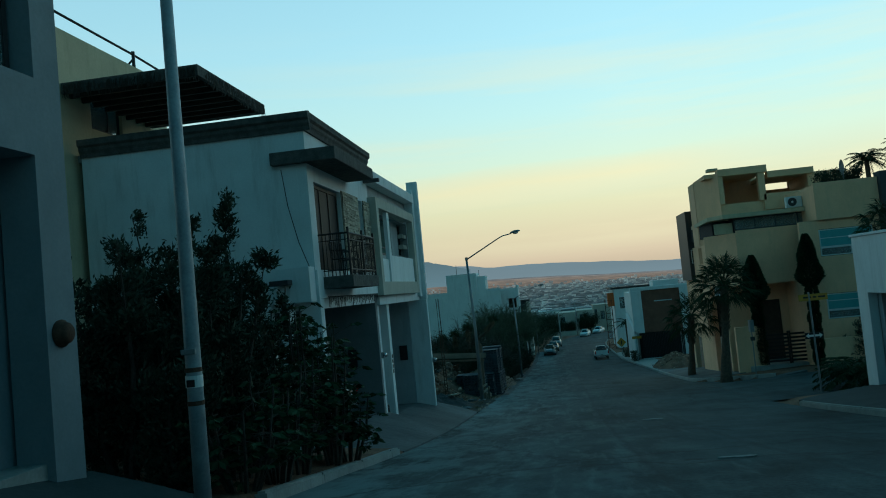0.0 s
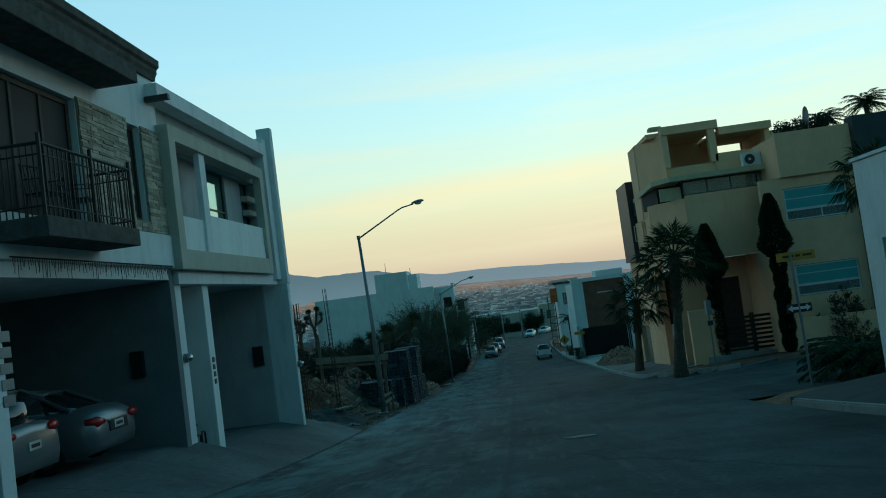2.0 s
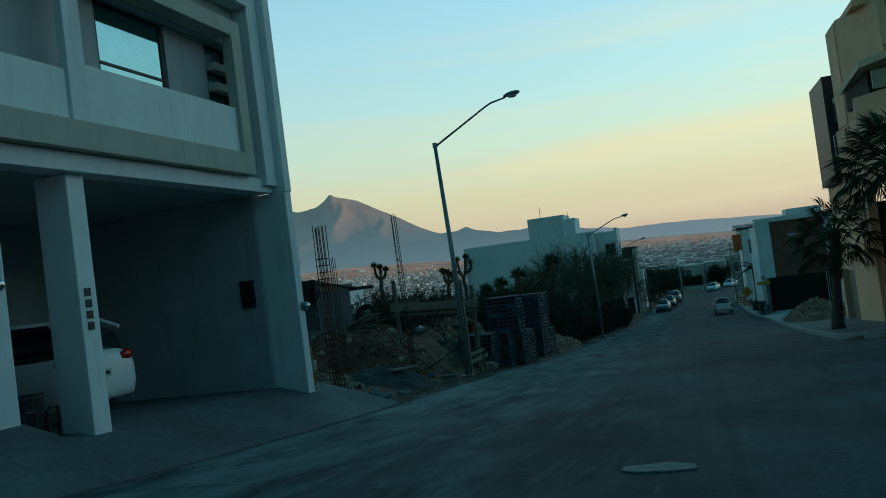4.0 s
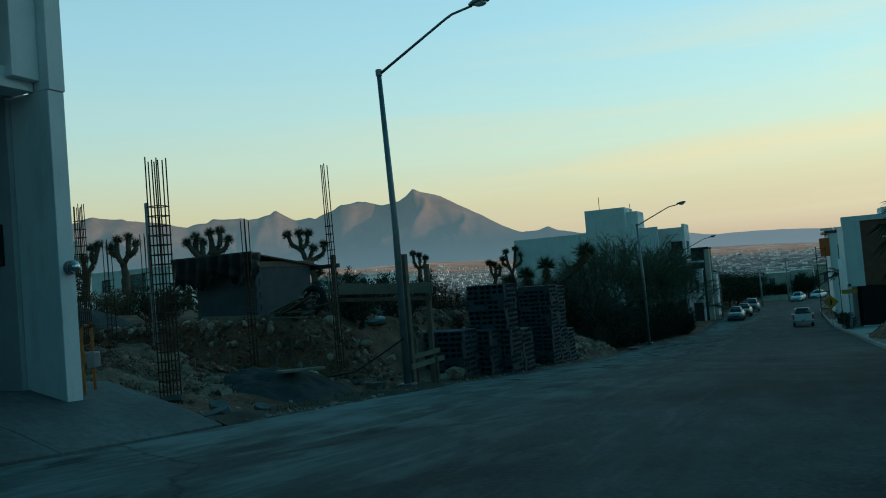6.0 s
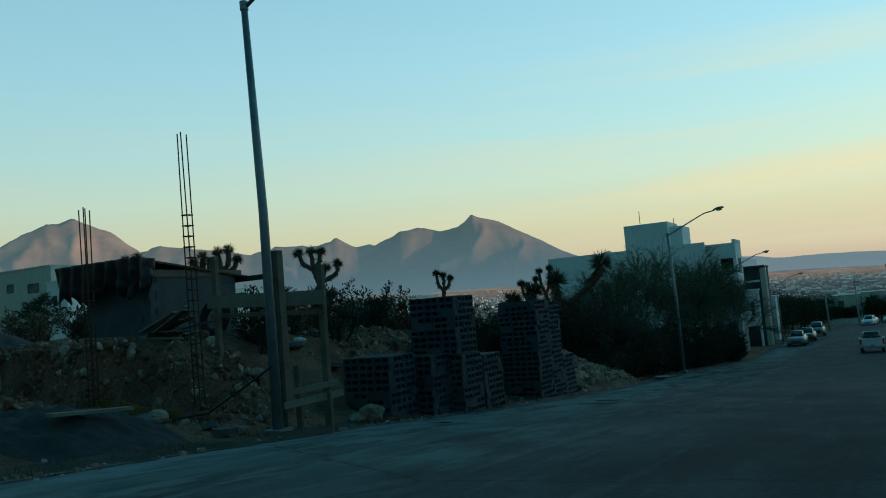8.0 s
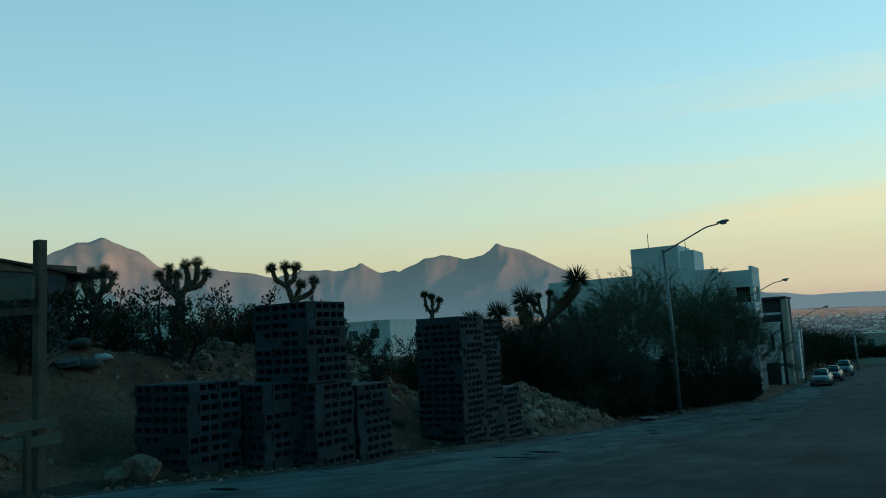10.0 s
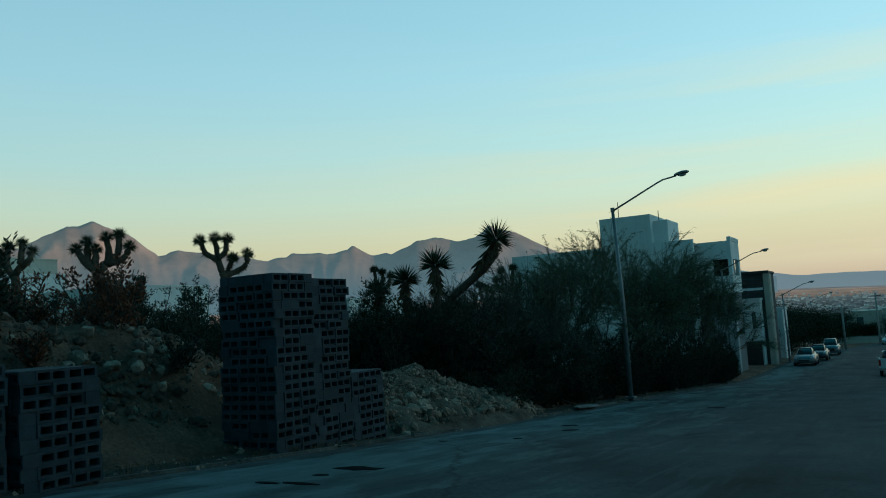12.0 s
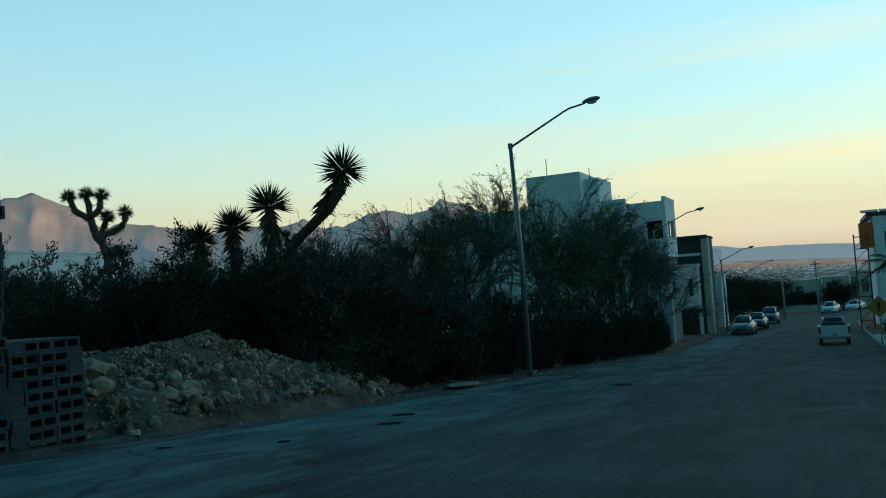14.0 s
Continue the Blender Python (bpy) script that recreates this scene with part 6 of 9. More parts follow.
def row_house(x0, x1, y0, y1, z0, z1, mat, label, bands=(), wins=()):
    h = thing("house", (x0 + x1) / 2, (y0 + y1) / 2, z0, label=label, category="house", group="houses further down")
    ox, oy, oz = -(x0 + x1) / 2, -(y0 + y1) / 2, -z0
    wall_with_openings("wall", "y", y0 + 0.25 + oy, 0.25, x0 + ox, x1 + ox, 0, z1 - z0, [(a + ox, b + ox, c + oz, d + oz) for a, b, c, d in wins], mat, h)
    bm = cube(bmesh.new(), x0 + ox, x1 + ox, y0 + 1.3 + oy, y1 + oy, 0, z1 - z0)
    part("body", bm, mat, h)
    box("flank", (x1 - 0.25 + ox, x1 + ox, y0 + 0.26 + oy, y0 + 1.29 + oy, 0, z1 - z0), mat, h)
    box("coping", (x0 - 0.1 + ox, x1 + 0.1 + ox, y0 - 0.1 + oy, y1 + oy, z1 - z0 + 0.003, z1 - z0 + 0.2), mat, h)
    for a, b, c, d in wins:
        window(h, "y", y0 + 0.12 + oy, a + 0.02 + ox, b - 0.02 + ox, c + 0.02 + oz, d - 0.02 + oz, sense=1, bar=0.05, room=0.8)
    for a, b, c, d, m in bands:
        box("band", (a + ox, b + ox, y0 - 0.12 + oy, y0 - 0.003 + oy, c + oz, d + oz), m, h)
    return h


dark = row_house(-9.0, -3.1, 118, 122, -10.4, -1.75, FARDARK, "dark banded modern house with a taupe side wall", [(-8.9, -3.75, -2.75, -2.25, FRAME), (-8.9, -3.6, -3.2, -2.98, WHITE2), (-8.9, -3.75, -10.2, -3.4, FRAME)], [])
part("side_wall", cube(bmesh.new(), 2.953, 3.05, -2.0, -0.7, 0.0, 8.62, 0.02), TAUPE, dark, "taupe rendered side wall")
part("end_pier", cube(bmesh.new(), 2.55, 3.0, -2.25, -2.02, 0.0, 8.62, 0.02), TAUPE, dark, "taupe rendered end pier")
part("roof_fascia", cube(bmesh.new(), -2.95, 3.08, -2.5, -2.12, 8.66, 8.88, 0.02), FRAME, dark, "dark thin roof fascia")
row_house(-6.4, -3.78, 116.4, 117.9, -10.2, -4.08, WHITE2, "narrow white house with a small window", [(-6.3, -3.9, -10.1, -7.6, FRAME)], [(-4.55, -4.2, -6.5, -5.1)])
row_house(-4.9, -3.35, 129, 133, -10.6, -5.1, WHITE, "slim white house end", [], [])
row_house(0.4, 5.1, 190, 200, -13.6, -7.0, BEIGE, "beige two-storey house with a balcony", [], [(1.4, 2.4, -9.0, -7.8), (3.2, 4.4, -12.0, -10.4)])
row_house(5.3, 8.9, 188, 198, -13.2, -6.7, BEIGE, "beige house with a tall slit window", [], [(5.9, 6.5, -8.8, -7.4), (7.3, 8.2, -9.6, -8.0)])
row_house(9.6, 13.6, 199, 208, -13.0, -6.1, TAUPE, "tall taupe house with dark slot windows", [], [(9.8, 10.4, -10.5, -7.0), (11.2, 12.2, -9.5, -7.5)])
row_house(-3.6, -1.0, 192, 200, -14.0, -8.0, WHITE, "low white house behind the trees", [], [(-3, -1.9, -10.0, -9.0)])
row_house(-48.5, -41.0, 108, 118, -6.0, -1.5, WHITE2, "white flat-roofed house across the plots", [], [(-46.5, -45.2, -3.4, -2.3), (-43.6, -42.4, -3.2, -2.2)])
row_house(-101.0, -89.0, 100, 110, -3.0, 6.9, BEIGE, "pale two-storey house across the plots", [], [(-98.5, -96.8, 4.0, 5.2), (-94.0, -91.5, 3.6, 4.9)])
row_house(-88.6, -84.6, 99, 108, -3.0, 4.5, WHITE2, "white house with a low wing across the plots", [], [(-87.6, -86.6, 1.6, 2.8)])
row_house(-72.0, -60.0, 96, 108, -6.0, 1.2, WHITE2, "white two-storey house across the plots", [], [(-70.5, -69, -1, 0.4), (-66, -63.5, -1.2, 0.8)])
row_house(-58.0, -46.0, 120, 132, -6.5, -1.9, WHITE2, "long white house across the plots", [], [(-56, -54, -4.0, -2.9)])
row_house(-22.0, -13.0, 150, 160, -10.0, -5.9, WHITE, "white house with a dark roof edge behind the brush", [(-22, -13, -6.6, -6.0, FRAME)], [(-20, -18, -9, -7.6)])

# a low wall and hedge where the street bends away, and slim poles
w = thing("garden_wall", 1.6, 176.0, -11.9, label="low pale garden wall where the street bends", category="wall")
part("body", cube(bmesh.new(), -2.2, 3.4, -0.12, 0.12, -0.8, 1.5, 0.02), BEIGE, w)
part("coping", cube(bmesh.new(), -2.3, 3.5, -0.18, 0.18, 1.503, 1.62, 0.02), CONCRETE, w)
for x, y, z, h in ((1.0, 152.0, -10.9, 5.6), (4.6, 172.0, -11.4, 7.4)):
    p = thing("utility_pole", x, y, z, label="slim grey concrete pole down the street", category="pole", group="poles down the street")
    part("shaft", tube(bmesh.new(), [(0, 0, -0.5), (0, 0, h)], [0.16, 0.10], 10), CONCRETE, p, smooth=True)
    part("cross_arm", cube(bmesh.new(), -0.7, 0.7, -0.05, 0.05, h - 0.5, h - 0.38, 0.01), WOOD, p)

# ---- the raw plot: blocks, posts, reinforcement, shed, rubble ----
def block_mesh():
    """A hollow concrete block 0.40 x 0.20 x 0.15 on its side: two cores run along y."""
    bm = bmesh.new()
    us, vs = [0.0, 0.035, 0.182, 0.218, 0.365, 0.40], [0.0, 0.032, 0.115, 0.147]
    def ring(y):
        return [[bm.verts.new((u, y, v)) for v in vs] for u in us]
    a, b = ring(0.0), ring(0.195)
    hole = {(1, 1), (3, 1)}
    for i in range(5):
        for j in range(3):
            if (i, j) in hole:
                for (p, q), (r, s) in (((i, j), (i + 1, j)), ((i + 1, j), (i + 1, j + 1)), ((i + 1, j + 1), (i, j + 1)), ((i, j + 1), (i, j))):
                    bm.faces.new((a[p][q], a[r][s], b[r][s], b[p][q]))
            else:
                bm.faces.new((a[i][j], a[i + 1][j], a[i + 1][j + 1], a[i][j + 1]))
                bm.faces.new((b[i][j], b[i][j + 1], b[i + 1][j + 1], b[i + 1][j]))
    for i in range(5):
        bm.faces.new((a[i][0], b[i][0], b[i + 1][0], a[i + 1][0]))
        bm.faces.new((a[i][3], a[i + 1][3], b[i + 1][3], b[i][3]))
    for j in range(3):
        bm.faces.new((a[0][j], a[0][j + 1], b[0][j + 1], b[0][j]))
        bm.faces.new((a[5][j], b[5][j], b[5][j + 1], a[5][j + 1]))
    return mesh_of("block", bm, BLOCK)


BLOCK_MESH = block_mesh()
SOLID_MESH = mesh_of("block", cube(bmesh.new(), 0.0, 0.4, 0.0, 0.195, 0.0, 0.147), BLOCK)


def block_stack(x, y, z, rz, rows, seed, label, nx=3, skew=0.0):
    """Hollow blocks stacked on their sides: three across the front, two along the flank behind them."""
    st = thing("block_stack", x, y, z, rz, label, "concrete blocks", "stacks of concrete blocks")
    rnd = random.Random(seed)

    def put(px, py, pz, turned):
        ob = new("block", SOLID_MESH if rnd.random() < 0.045 else BLOCK_MESH)
        ob.parent = st
        j = rnd.gauss(0, 0.012), rnd.gauss(0, 0.012)
        if turned:
            ob.matrix_basis = pose(px + 0.2 + j[0], py + j[1], pz, 0, 0, 90 + rnd.uniform(-1, 1))
        else:
            ob.matrix_basis = pose(px + j[0], py + j[1], pz, 0, 0, rnd.uniform(-1, 1))
    w = nx * 0.4
    part("block_core", cube(bmesh.new(), 0.215, w - 0.215 + skew * rows * 0.5, 0.215, 0.98, 0.0, 0.15 * (rows - 1) - 0.01), BLOCK, st)
    for r in range(rows):
        top = r == rows - 1
        flip = (r // 2) % 4 == seed % 4
        lean = skew * r
        if not flip:
            for i in range(nx):
                put(0.4 * i + lean, 0.0, 0.15 * r, False)
            cols = range(round(w / 0.2)) if top else (0, round(w / 0.2) - 1)
            for c in cols:
                for k in range(2):
                    put(0.2 * c + lean, 0.2 + 0.4 * k, 0.15 * r, True)
        else:
            # the binding course: flank blocks first, fronts between them
            cols = range(round(w / 0.2)) if top else (0, round(w / 0.2) - 1)
            for c in cols:
                for k in range(2):
                    put(0.2 * c + lean, 0.4 * k, 0.15 * r, True)
            for i in range(nx - 1):
                put(0.2 + 0.4 * i + lean, 0.004, 0.15 * r, False)
            for i in range(nx):
                put(0.4 * i + lean, 0.8, 0.15 * r, False)
    return st


ST2 = (-4.27, 53.0)
for k, (dx, dy, rows, up, seed) in enumerate(((0, 0, 10, 0, 1), (0, 1.03, 10, 0, 2), (0.02, 2.05, 9, 0, 3), (0.02, 0.02, 10, 1.5, 4), (0.0, 1.04, 10, 1.5, 6))):
    yy = ST2[1] + dy
    zz = road_z(53.6) - 0.02 - 0.07 * dy * (1 if not up else 0)
    block_stack(ST2[0] + dx, yy, zz + (up - 0.07 * (dy if up else 0)), -1.0, rows, seed, "grey hollow concrete blocks stacked on the kerb" if not up else "grey hollow concrete blocks piled on a lower stack")
# the longer group uphill, with one tall stack
for dx, dy, rows, up, seed, rz in ((-4.62, 45.3, 9, 0.0, 1, -3.0), (-4.25, 46.45, 9, 0, 2, -2.0), (-3.92, 47.3, 9, 0, 5, -1.5), (-3.92, 48.45, 9, 0, 3, -1.0), (-3.98, 47.25, 9, 1.36, 6, -2.0), (-5.3, 47.4, 9, 0, 7, 0.0)):
    block_stack(dx, dy, road_z(dy) - 0.02 + up, rz, rows, seed, "grey hollow concrete blocks stacked on the kerb" if not up else "tall upper stack of grey concrete blocks on a lower one")


def post(name, x, y, z0, z1, w, d, mat, label, category, lean=(0, 0)):
    t = thing(name, x, y, z0, label=label, category=category)
    bm = cube(bmesh.new(), -w / 2, w / 2, -d / 2, d / 2, 0, z1 - z0, 0.01)
    for v in bm.verts:
        v.co.x += lean[0] * v.co.z
        v.co.y += lean[1] * v.co.z
    part("timber", bm, mat, t)
    return t


# formwork stand by the lamp: squared posts, a cross board and a trestle
post("timber_post", -3.28, 41.64, -5.25, -2.0, 0.20, 0.16, WOOD, "weathered squared timber post beside the street lamp", "post")
post("timber_post", -3.24, 42.8, -5.3, -2.25, 0.12, 0.11, WOOD, "slim weathered timber post by the kerb", "post", (0.01, 0))
post("timber_post", -6.02, 43.06, -4.0, -1.78, 0.12, 0.11, WOOD, "slim timber post on the raw plot", "post")


def board(name, a, b, w, t, mat, label, category="board"):
    a, b = Vector(a), Vector(b)
    d = (b - a)
    th = thing(name, *a, label=label, category=category)
    bm = cube(bmesh.new(), 0, d.length, -t / 2, t / 2, -w / 2, w / 2, 0.004)
    p = part("plank", bm, mat, th)
    th.matrix_basis = Matrix.Translation(a) @ d.to_track_quat("X", "Z").to_matrix().to_4x4()
    return th


board("formwork_board", (-6.2, 43.0, -2.70), (-2.98, 42.56, -2.84), 0.26, 0.04, FORMWORK, "pale formwork board nailed across the posts")
board("formwork_batten", (-6.3, 43.2, -2.98), (-3.1, 42.72, -3.10), 0.09, 0.05, WOOD, "thin batten nailed under the formwork board")
board("formwork_batten", (-6.4, 43.25, -2.56), (-5.2, 43.05, -2.60), 0.04, 0.05, WOOD, "short thin batten nailed over the formwork board")
board("trestle_board", (-3.42, 41.5, -4.46), (-3.1, 42.95, -4.40), 0.11, 0.04, FORMWORK, "short pale board nailed low across the posts")
board("trestle_board", (-3.16, 41.45, -4.62), (-2.98, 42.9, -4.58), 0.12, 0.04, FORMWORK, "short pale board nailed low across the posts")
post("timber_stake", -3.35, 42.1, -5.2, -4.0, 0.11, 0.07, WOOD, "short timber stake of the formwork stand", "stake")
post("timber_stake", -3.0, 42.5, -5.2, -4.5, 0.09, 0.06, WOOD, "short timber stake of the formwork stand", "stake")
t = thing("loose_cable", -3.25, 41.3, -5.0, label="black cable hanging from the lamp into the pit", category="cable")
part("strand", tube(bmesh.new(), [(0.0, 0.0, 1.05), (-0.5, -0.1, 0.75), (-1.2, -0.25, 0.35), (-2.0, -0.3, 0.25)], 0.02, 6), IRON, t)
post("metal_pipe", -10.75, 41.45, -4.6, 0.05, 0.085, 0.085, POLEPAINT, "tall pale square steel post standing in the plot", "post")


def rebar_cage(x, y, z0, ztop, zties, wide, n_ties, label, lean=(0, 0)):
    c = thing("rebar_cage", x, y, z0, label=label, category="rebar", group="reinforcement columns")
    H = ztop - z0
    rnd = random.Random(int(x * 100))
    for sx in (-1, 1):
        for sy in (-1, 1):
            for e in ((0,) if wide < 0.2 else (0, 0.33)):
                h = H - rnd.uniform(0, 0.12)
                part("bar", tube(bmesh.new(), [(sx * wide / 2 * (1 - e * 2), sy * wide / 2, 0), (sx * wide / 2 * (1 - e * 2) + lean[0] * h * 0.6, sy * wide / 2 + lean[1] * h * 0.6, h * 0.6), (sx * wide / 2 * (1 - e * 2) + lean[0] * h + rnd.uniform(-0.03, 0.03), sy * wide / 2 + lean[1] * h, h)], 0.012, 5), REBAR, c)
    for k in range(n_ties):
        z = 0.15 + (zties - z0 - 0.2) * k / (n_ties - 1)
        g = wide / 2 + 0.012
        ox_, oy_ = lean[0] * z, lean[1] * z
        bm = bmesh.new()
        tube(bm, [(-g + ox_, -g + oy_, z), (g + ox_, -g + oy_, z), (g + ox_, g + oy_, z), (-g + ox_, g + oy_, z), (-g + ox_, -g + oy_, z)], 0.009, 4)
        part("stirrup", bm, REBAR, c)
    return c


rebar_cage(-4.88, 35.55, -5.0, -0.12, -0.95, 0.24, 24, "tall rebar cage with splayed starter bars")
rebar_cage(-5.08, 41.5, -4.6, 0.42, -1.1, 0.12, 18, "slender rebar cage leaning over the plot", (-0.01, 0))
rebar_cage(-7.22, 41.0, -4.5, -0.73, -2.3, 0.12, 12, "slender rebar cage before the shed")
rebar_cage(-10.62, 41.15, -4.4, -0.8, -1.8, 0.14, 14, "slender rebar cage beside the pale post")
rebar_cage(-11.8, 41.0, -4.3, -0.8, -1.9, 0.15, 14, "rebar cage in the row along the footing")
rebar_cage(-12.75, 41.0, -4.3, 0.23, -0.2, 0.2, 18, "tall rebar cage in the row along the footing")
rebar_cage(-14.1, 41.0, -4.3, 0.45, -0.6, 0.26, 18, "broad rebar cage at the end of the footing")


def shed():
    s = thing("shed", -10.75, 46.3, -3.5, label="unrendered grey block shed with a black plastic sheet and plank roof", category="shed")
    ox, oy, oz = 11.15, -46.3, 3.5
    rnd = random.Random(4)
    xa, xb, ya, yb = -12.55, -10.3, 44.85, 47.9
    box("core", (xa + ox, xb + ox, ya + oy, yb + oy, -3.9 + oz, -1.78 + oz), BLOCKWALL, s)
    # courses of blocks, each laid singly on the two faces to the street
    face = part("block_facing", bmesh.new(), None, s, "grey concrete block courses")
    bx = mesh_of("facing_block", cube(bmesh.new(), 0.001, 0.399, -0.024, 0.02, 0.001, 0.199), BLOCKWALL)
    for r in range(10):
        z = -3.8 + 0.2 * r
        off = 0.2 * (r % 2)
        for k in range(6):
            if xa + off + 0.4 * k + 0.4 > xb + 0.05:
                continue
            ob = new("facing_block", bx)
            ob.parent = face
            ob.matrix_basis = pose(xa + off + 0.4 * k + ox, ya + oy - rnd.uniform(0, 0.004), z + oz)
        for k in range(8):
            if ya + off + 0.4 * k + 0.4 > yb + 0.05:
                continue
            ob = new("facing_block", bx)
            ob.parent = face
            ob.matrix_basis = pose(xb + ox + rnd.uniform(0, 0.004), ya + off + 0.4 * k + oy, z + oz, 0, 0, 90)

    def roof_z(y):
        return -1.46 - 0.115 * (y - 44.5)
    for k in range(12):
        x = -12.95 + 0.235 * k
        far = 48.4 + rnd.uniform(-0.2, 0.35)
        bm = cube(bmesh.new(), x + ox, x + 0.215 + ox, 44.45 + oy, far + oy, 0, 0.05)
        for v in bm.verts:
            v.co.z += roof_z(v.co.y - oy) + oz + 0.02 * (k % 2)
        part("roof_plank", bm, DARKWOOD, s, "rough weathered roof plank" if k == 0 else "")
    part("roof_beam", cube(bmesh.new(), -10.7 + ox, -9.35 + ox, 48.15 + oy, 48.3 + oy, -1.98 + oz, -1.84 + oz), DARKWOOD, s)
    part("side_batten", cube(bmesh.new(), -10.275 + ox, -10.235 + ox, 44.9 + oy, 48.1 + oy, -1.84 + oz, -1.66 + oz), WOOD, s)
    # creased sheet hanging over the front and round the corner
    bm = bmesh.new()
    nx, nz = 70, 14
    g = []
    for j in range(nz + 1):
        row = []
        for i in range(nx + 1):
            u, v = i / nx, j / nz
            run = 3.5 * u
            fold = 0.07 * math.sin(u * 52 + 3 * v) + 0.06 * fbm(u * 9, v * 3, 1.0)
            hang = 0.88 + 0.55 * fbm(u * 6, 0.5, 1.0) + 0.25 * fbm(u * 23, 4.5, 1.0)
            if run < 3.0:
                p = (-13.1 + run, 44.36 + 0.10 * v + fold * (0.3 + v))
            else:
                p = (-10.07 - 0.05 * v + fold * (0.3 + v), 44.36 + (run - 3.0))
            row.append(bm.verts.new((p[0] + ox, p[1] + oy, -1.36 - 0.08 * max(0.0, run - 3.0) - hang * v + oz)))
        g.append(row)
    for j in range(nz):
        for i in range(nx):
            bm.faces.new((g[j][i], g[j][i + 1], g[j + 1][i + 1], g[j + 1][i]))
    sheet = part("plastic_sheet", bm, TARP, s, "creased black plastic sheet", smooth=True)
    so = sheet.modifiers.new("thickness", "SOLIDIFY")
    so.thickness = 0.01


shed()


ICO = None


def boulder(x, y, z, r, label):
    """One weathered lump: a rounded stone knocked flat here and there."""
    t = thing("boulder", x, y, z, label=label, category="boulder", group="boulders on the plot")
    q = random.Random(int(x * 977 + y * 131))
    bm = bmesh.new()
    bmesh.ops.create_icosphere(bm, subdivisions=3, radius=1.0)
    planes = [(Vector((q.gauss(0, 1), q.gauss(0, 1), q.gauss(0, 1))).normalized(), q.uniform(0.55, 0.85)) for k in range(11)]
    size = Vector((q.uniform(0.8, 1.3), q.uniform(0.8, 1.3), q.uniform(0.6, 0.9))) * r
    for v in bm.verts:
        c = v.co.copy()
        for nrm, d in planes:
            over = c.dot(nrm) - d
            if over > 0:
                c -= nrm * over * 0.92
        c *= 1 + 0.10 * fbm(c.x * 2 + x * 7, c.y * 2 + c.z * 3 + y, 1.0)
        v.co = Vector((c.x * size.x, c.y * size.y, c.z * size.z))
    part("stone", bm, ROCK, t)
    return t


def rocks(name, spots, mat, label, category="rubble"):
    """Broken stones as one heap: angular lumps of many sizes."""
    global ICO
    if ICO is None:
        b = bmesh.new()
        bmesh.ops.create_icosphere(b, subdivisions=1, radius=1.0)
        b.verts.ensure_lookup_table()
        ICO = ([tuple(v.co) for v in b.verts], [tuple(v.index for v in f.verts) for f in b.faces])
        b.free()
    rnd = random.Random(len(spots))
    vs, fs = [], []
    for x, y, z, r in spots:
        rot = Euler((rnd.uniform(0, 6), rnd.uniform(0, 6), rnd.uniform(0, 6))).to_matrix()
        s = Vector((r * rnd.uniform(0.7, 1.35), r * rnd.uniform(0.7, 1.35), r * rnd.uniform(0.5, 0.95)))
        n = len(vs)
        for c in ICO[0]:
            k = 1 + rnd.choice((-0.26, -0.15, -0.06, 0.05, 0.14))
            v = rot @ Vector((c[0] * s.x * k, c[1] * s.y * k, c[2] * s.z * k))
            vs.append((x + v.x, y + v.y, z + v.z))
        fs += [tuple(i + n for i in f) for f in ICO[1]]
    me = bpy.data.meshes.new(name)
    me.from_pydata(vs, [], fs)
    me.materials.append(mat)
    return tagged(new(name, me), label, category, kind="stuff")


def heap_z(x, y, cx, cy, rx, ry, h, power=1.0):
    d = math.hypot((x - cx) / rx, (y - cy) / ry)
    return h * max(0.0, 1 - d) ** power


def mound(name, cx, cy, rx, ry, h, mat, label, power=1.0, rough=0.12, n=46):
    xs, ys = frange(cx - rx, cx + rx, n), frange(cy - ry, cy + ry, n)

    def hz(x, y):
        k = heap_z(x, y, cx, cy, rx, ry, h, power)
        return ground_z(x, y) - 0.08 + k + (rough * fbm(x, y, 1.8) * min(1, k * 3) if k else -0.2)
    return tagged(grid_mesh(name, xs, ys, hz, mat), label, "heap", kind="stuff")


rnd = random.Random(21)
# grey crushed stone tipped beside the driveway
mound("crushed_stone_heap", -7.6, 36.9, 3.0, 1.9, 0.7, GREYROCK, "low heap of brown earth and crushed stone beside the driveway", 0.85, 0.16)
spots = []
while len(spots) < 3600:
    x, y = rnd.gauss(-7.6, 1.3), rnd.gauss(36.9, 0.85)
    if math.hypot((x + 7.6) / 3.1, (y - 36.9) / 2.0) < 1 and y > 34.7:
        spots.append((x, y, ground_z(x, y) + heap_z(x, y, -7.6, 36.9, 3.0, 1.9, 0.7, 0.85) - 0.05, 0.016 + 0.05 * rnd.random() ** 4))
rocks("crushed_stones", spots, GREYROCK, "crushed stone lying over the earth heap")
# rubble heap past the stacks
mound("rubble_heap", -5.0, 60.4, 2.6, 6.2, 1.35, RUBBLE, "heap of broken limestone and earth by the kerb", 0.9, 0.2)
spots = []
while len(spots) < 11000:
    x, y = rnd.gauss(-4.7, 1.2), rnd.gauss(60.4, 3.0)
    if x > -2.95 or math.hypot((x + 5.0) / 2.75, (y - 60.4) / 6.4) > 1:
        continue
    z = ground_z(x, y) + heap_z(x, y, -5.0, 60.4, 2.6, 6.2, 1.35, 0.9)
    low = smooth01(-4.6, -3.4, x)
    spots.append((x, y, z - 0.05, 0.010 + 0.030 * rnd.random() ** 3 + (0.05 + 0.10 * low) * rnd.random() ** 14))
rocks("rubble_stones", spots, ROCK, "loose broken limestone lumps covering the heap")
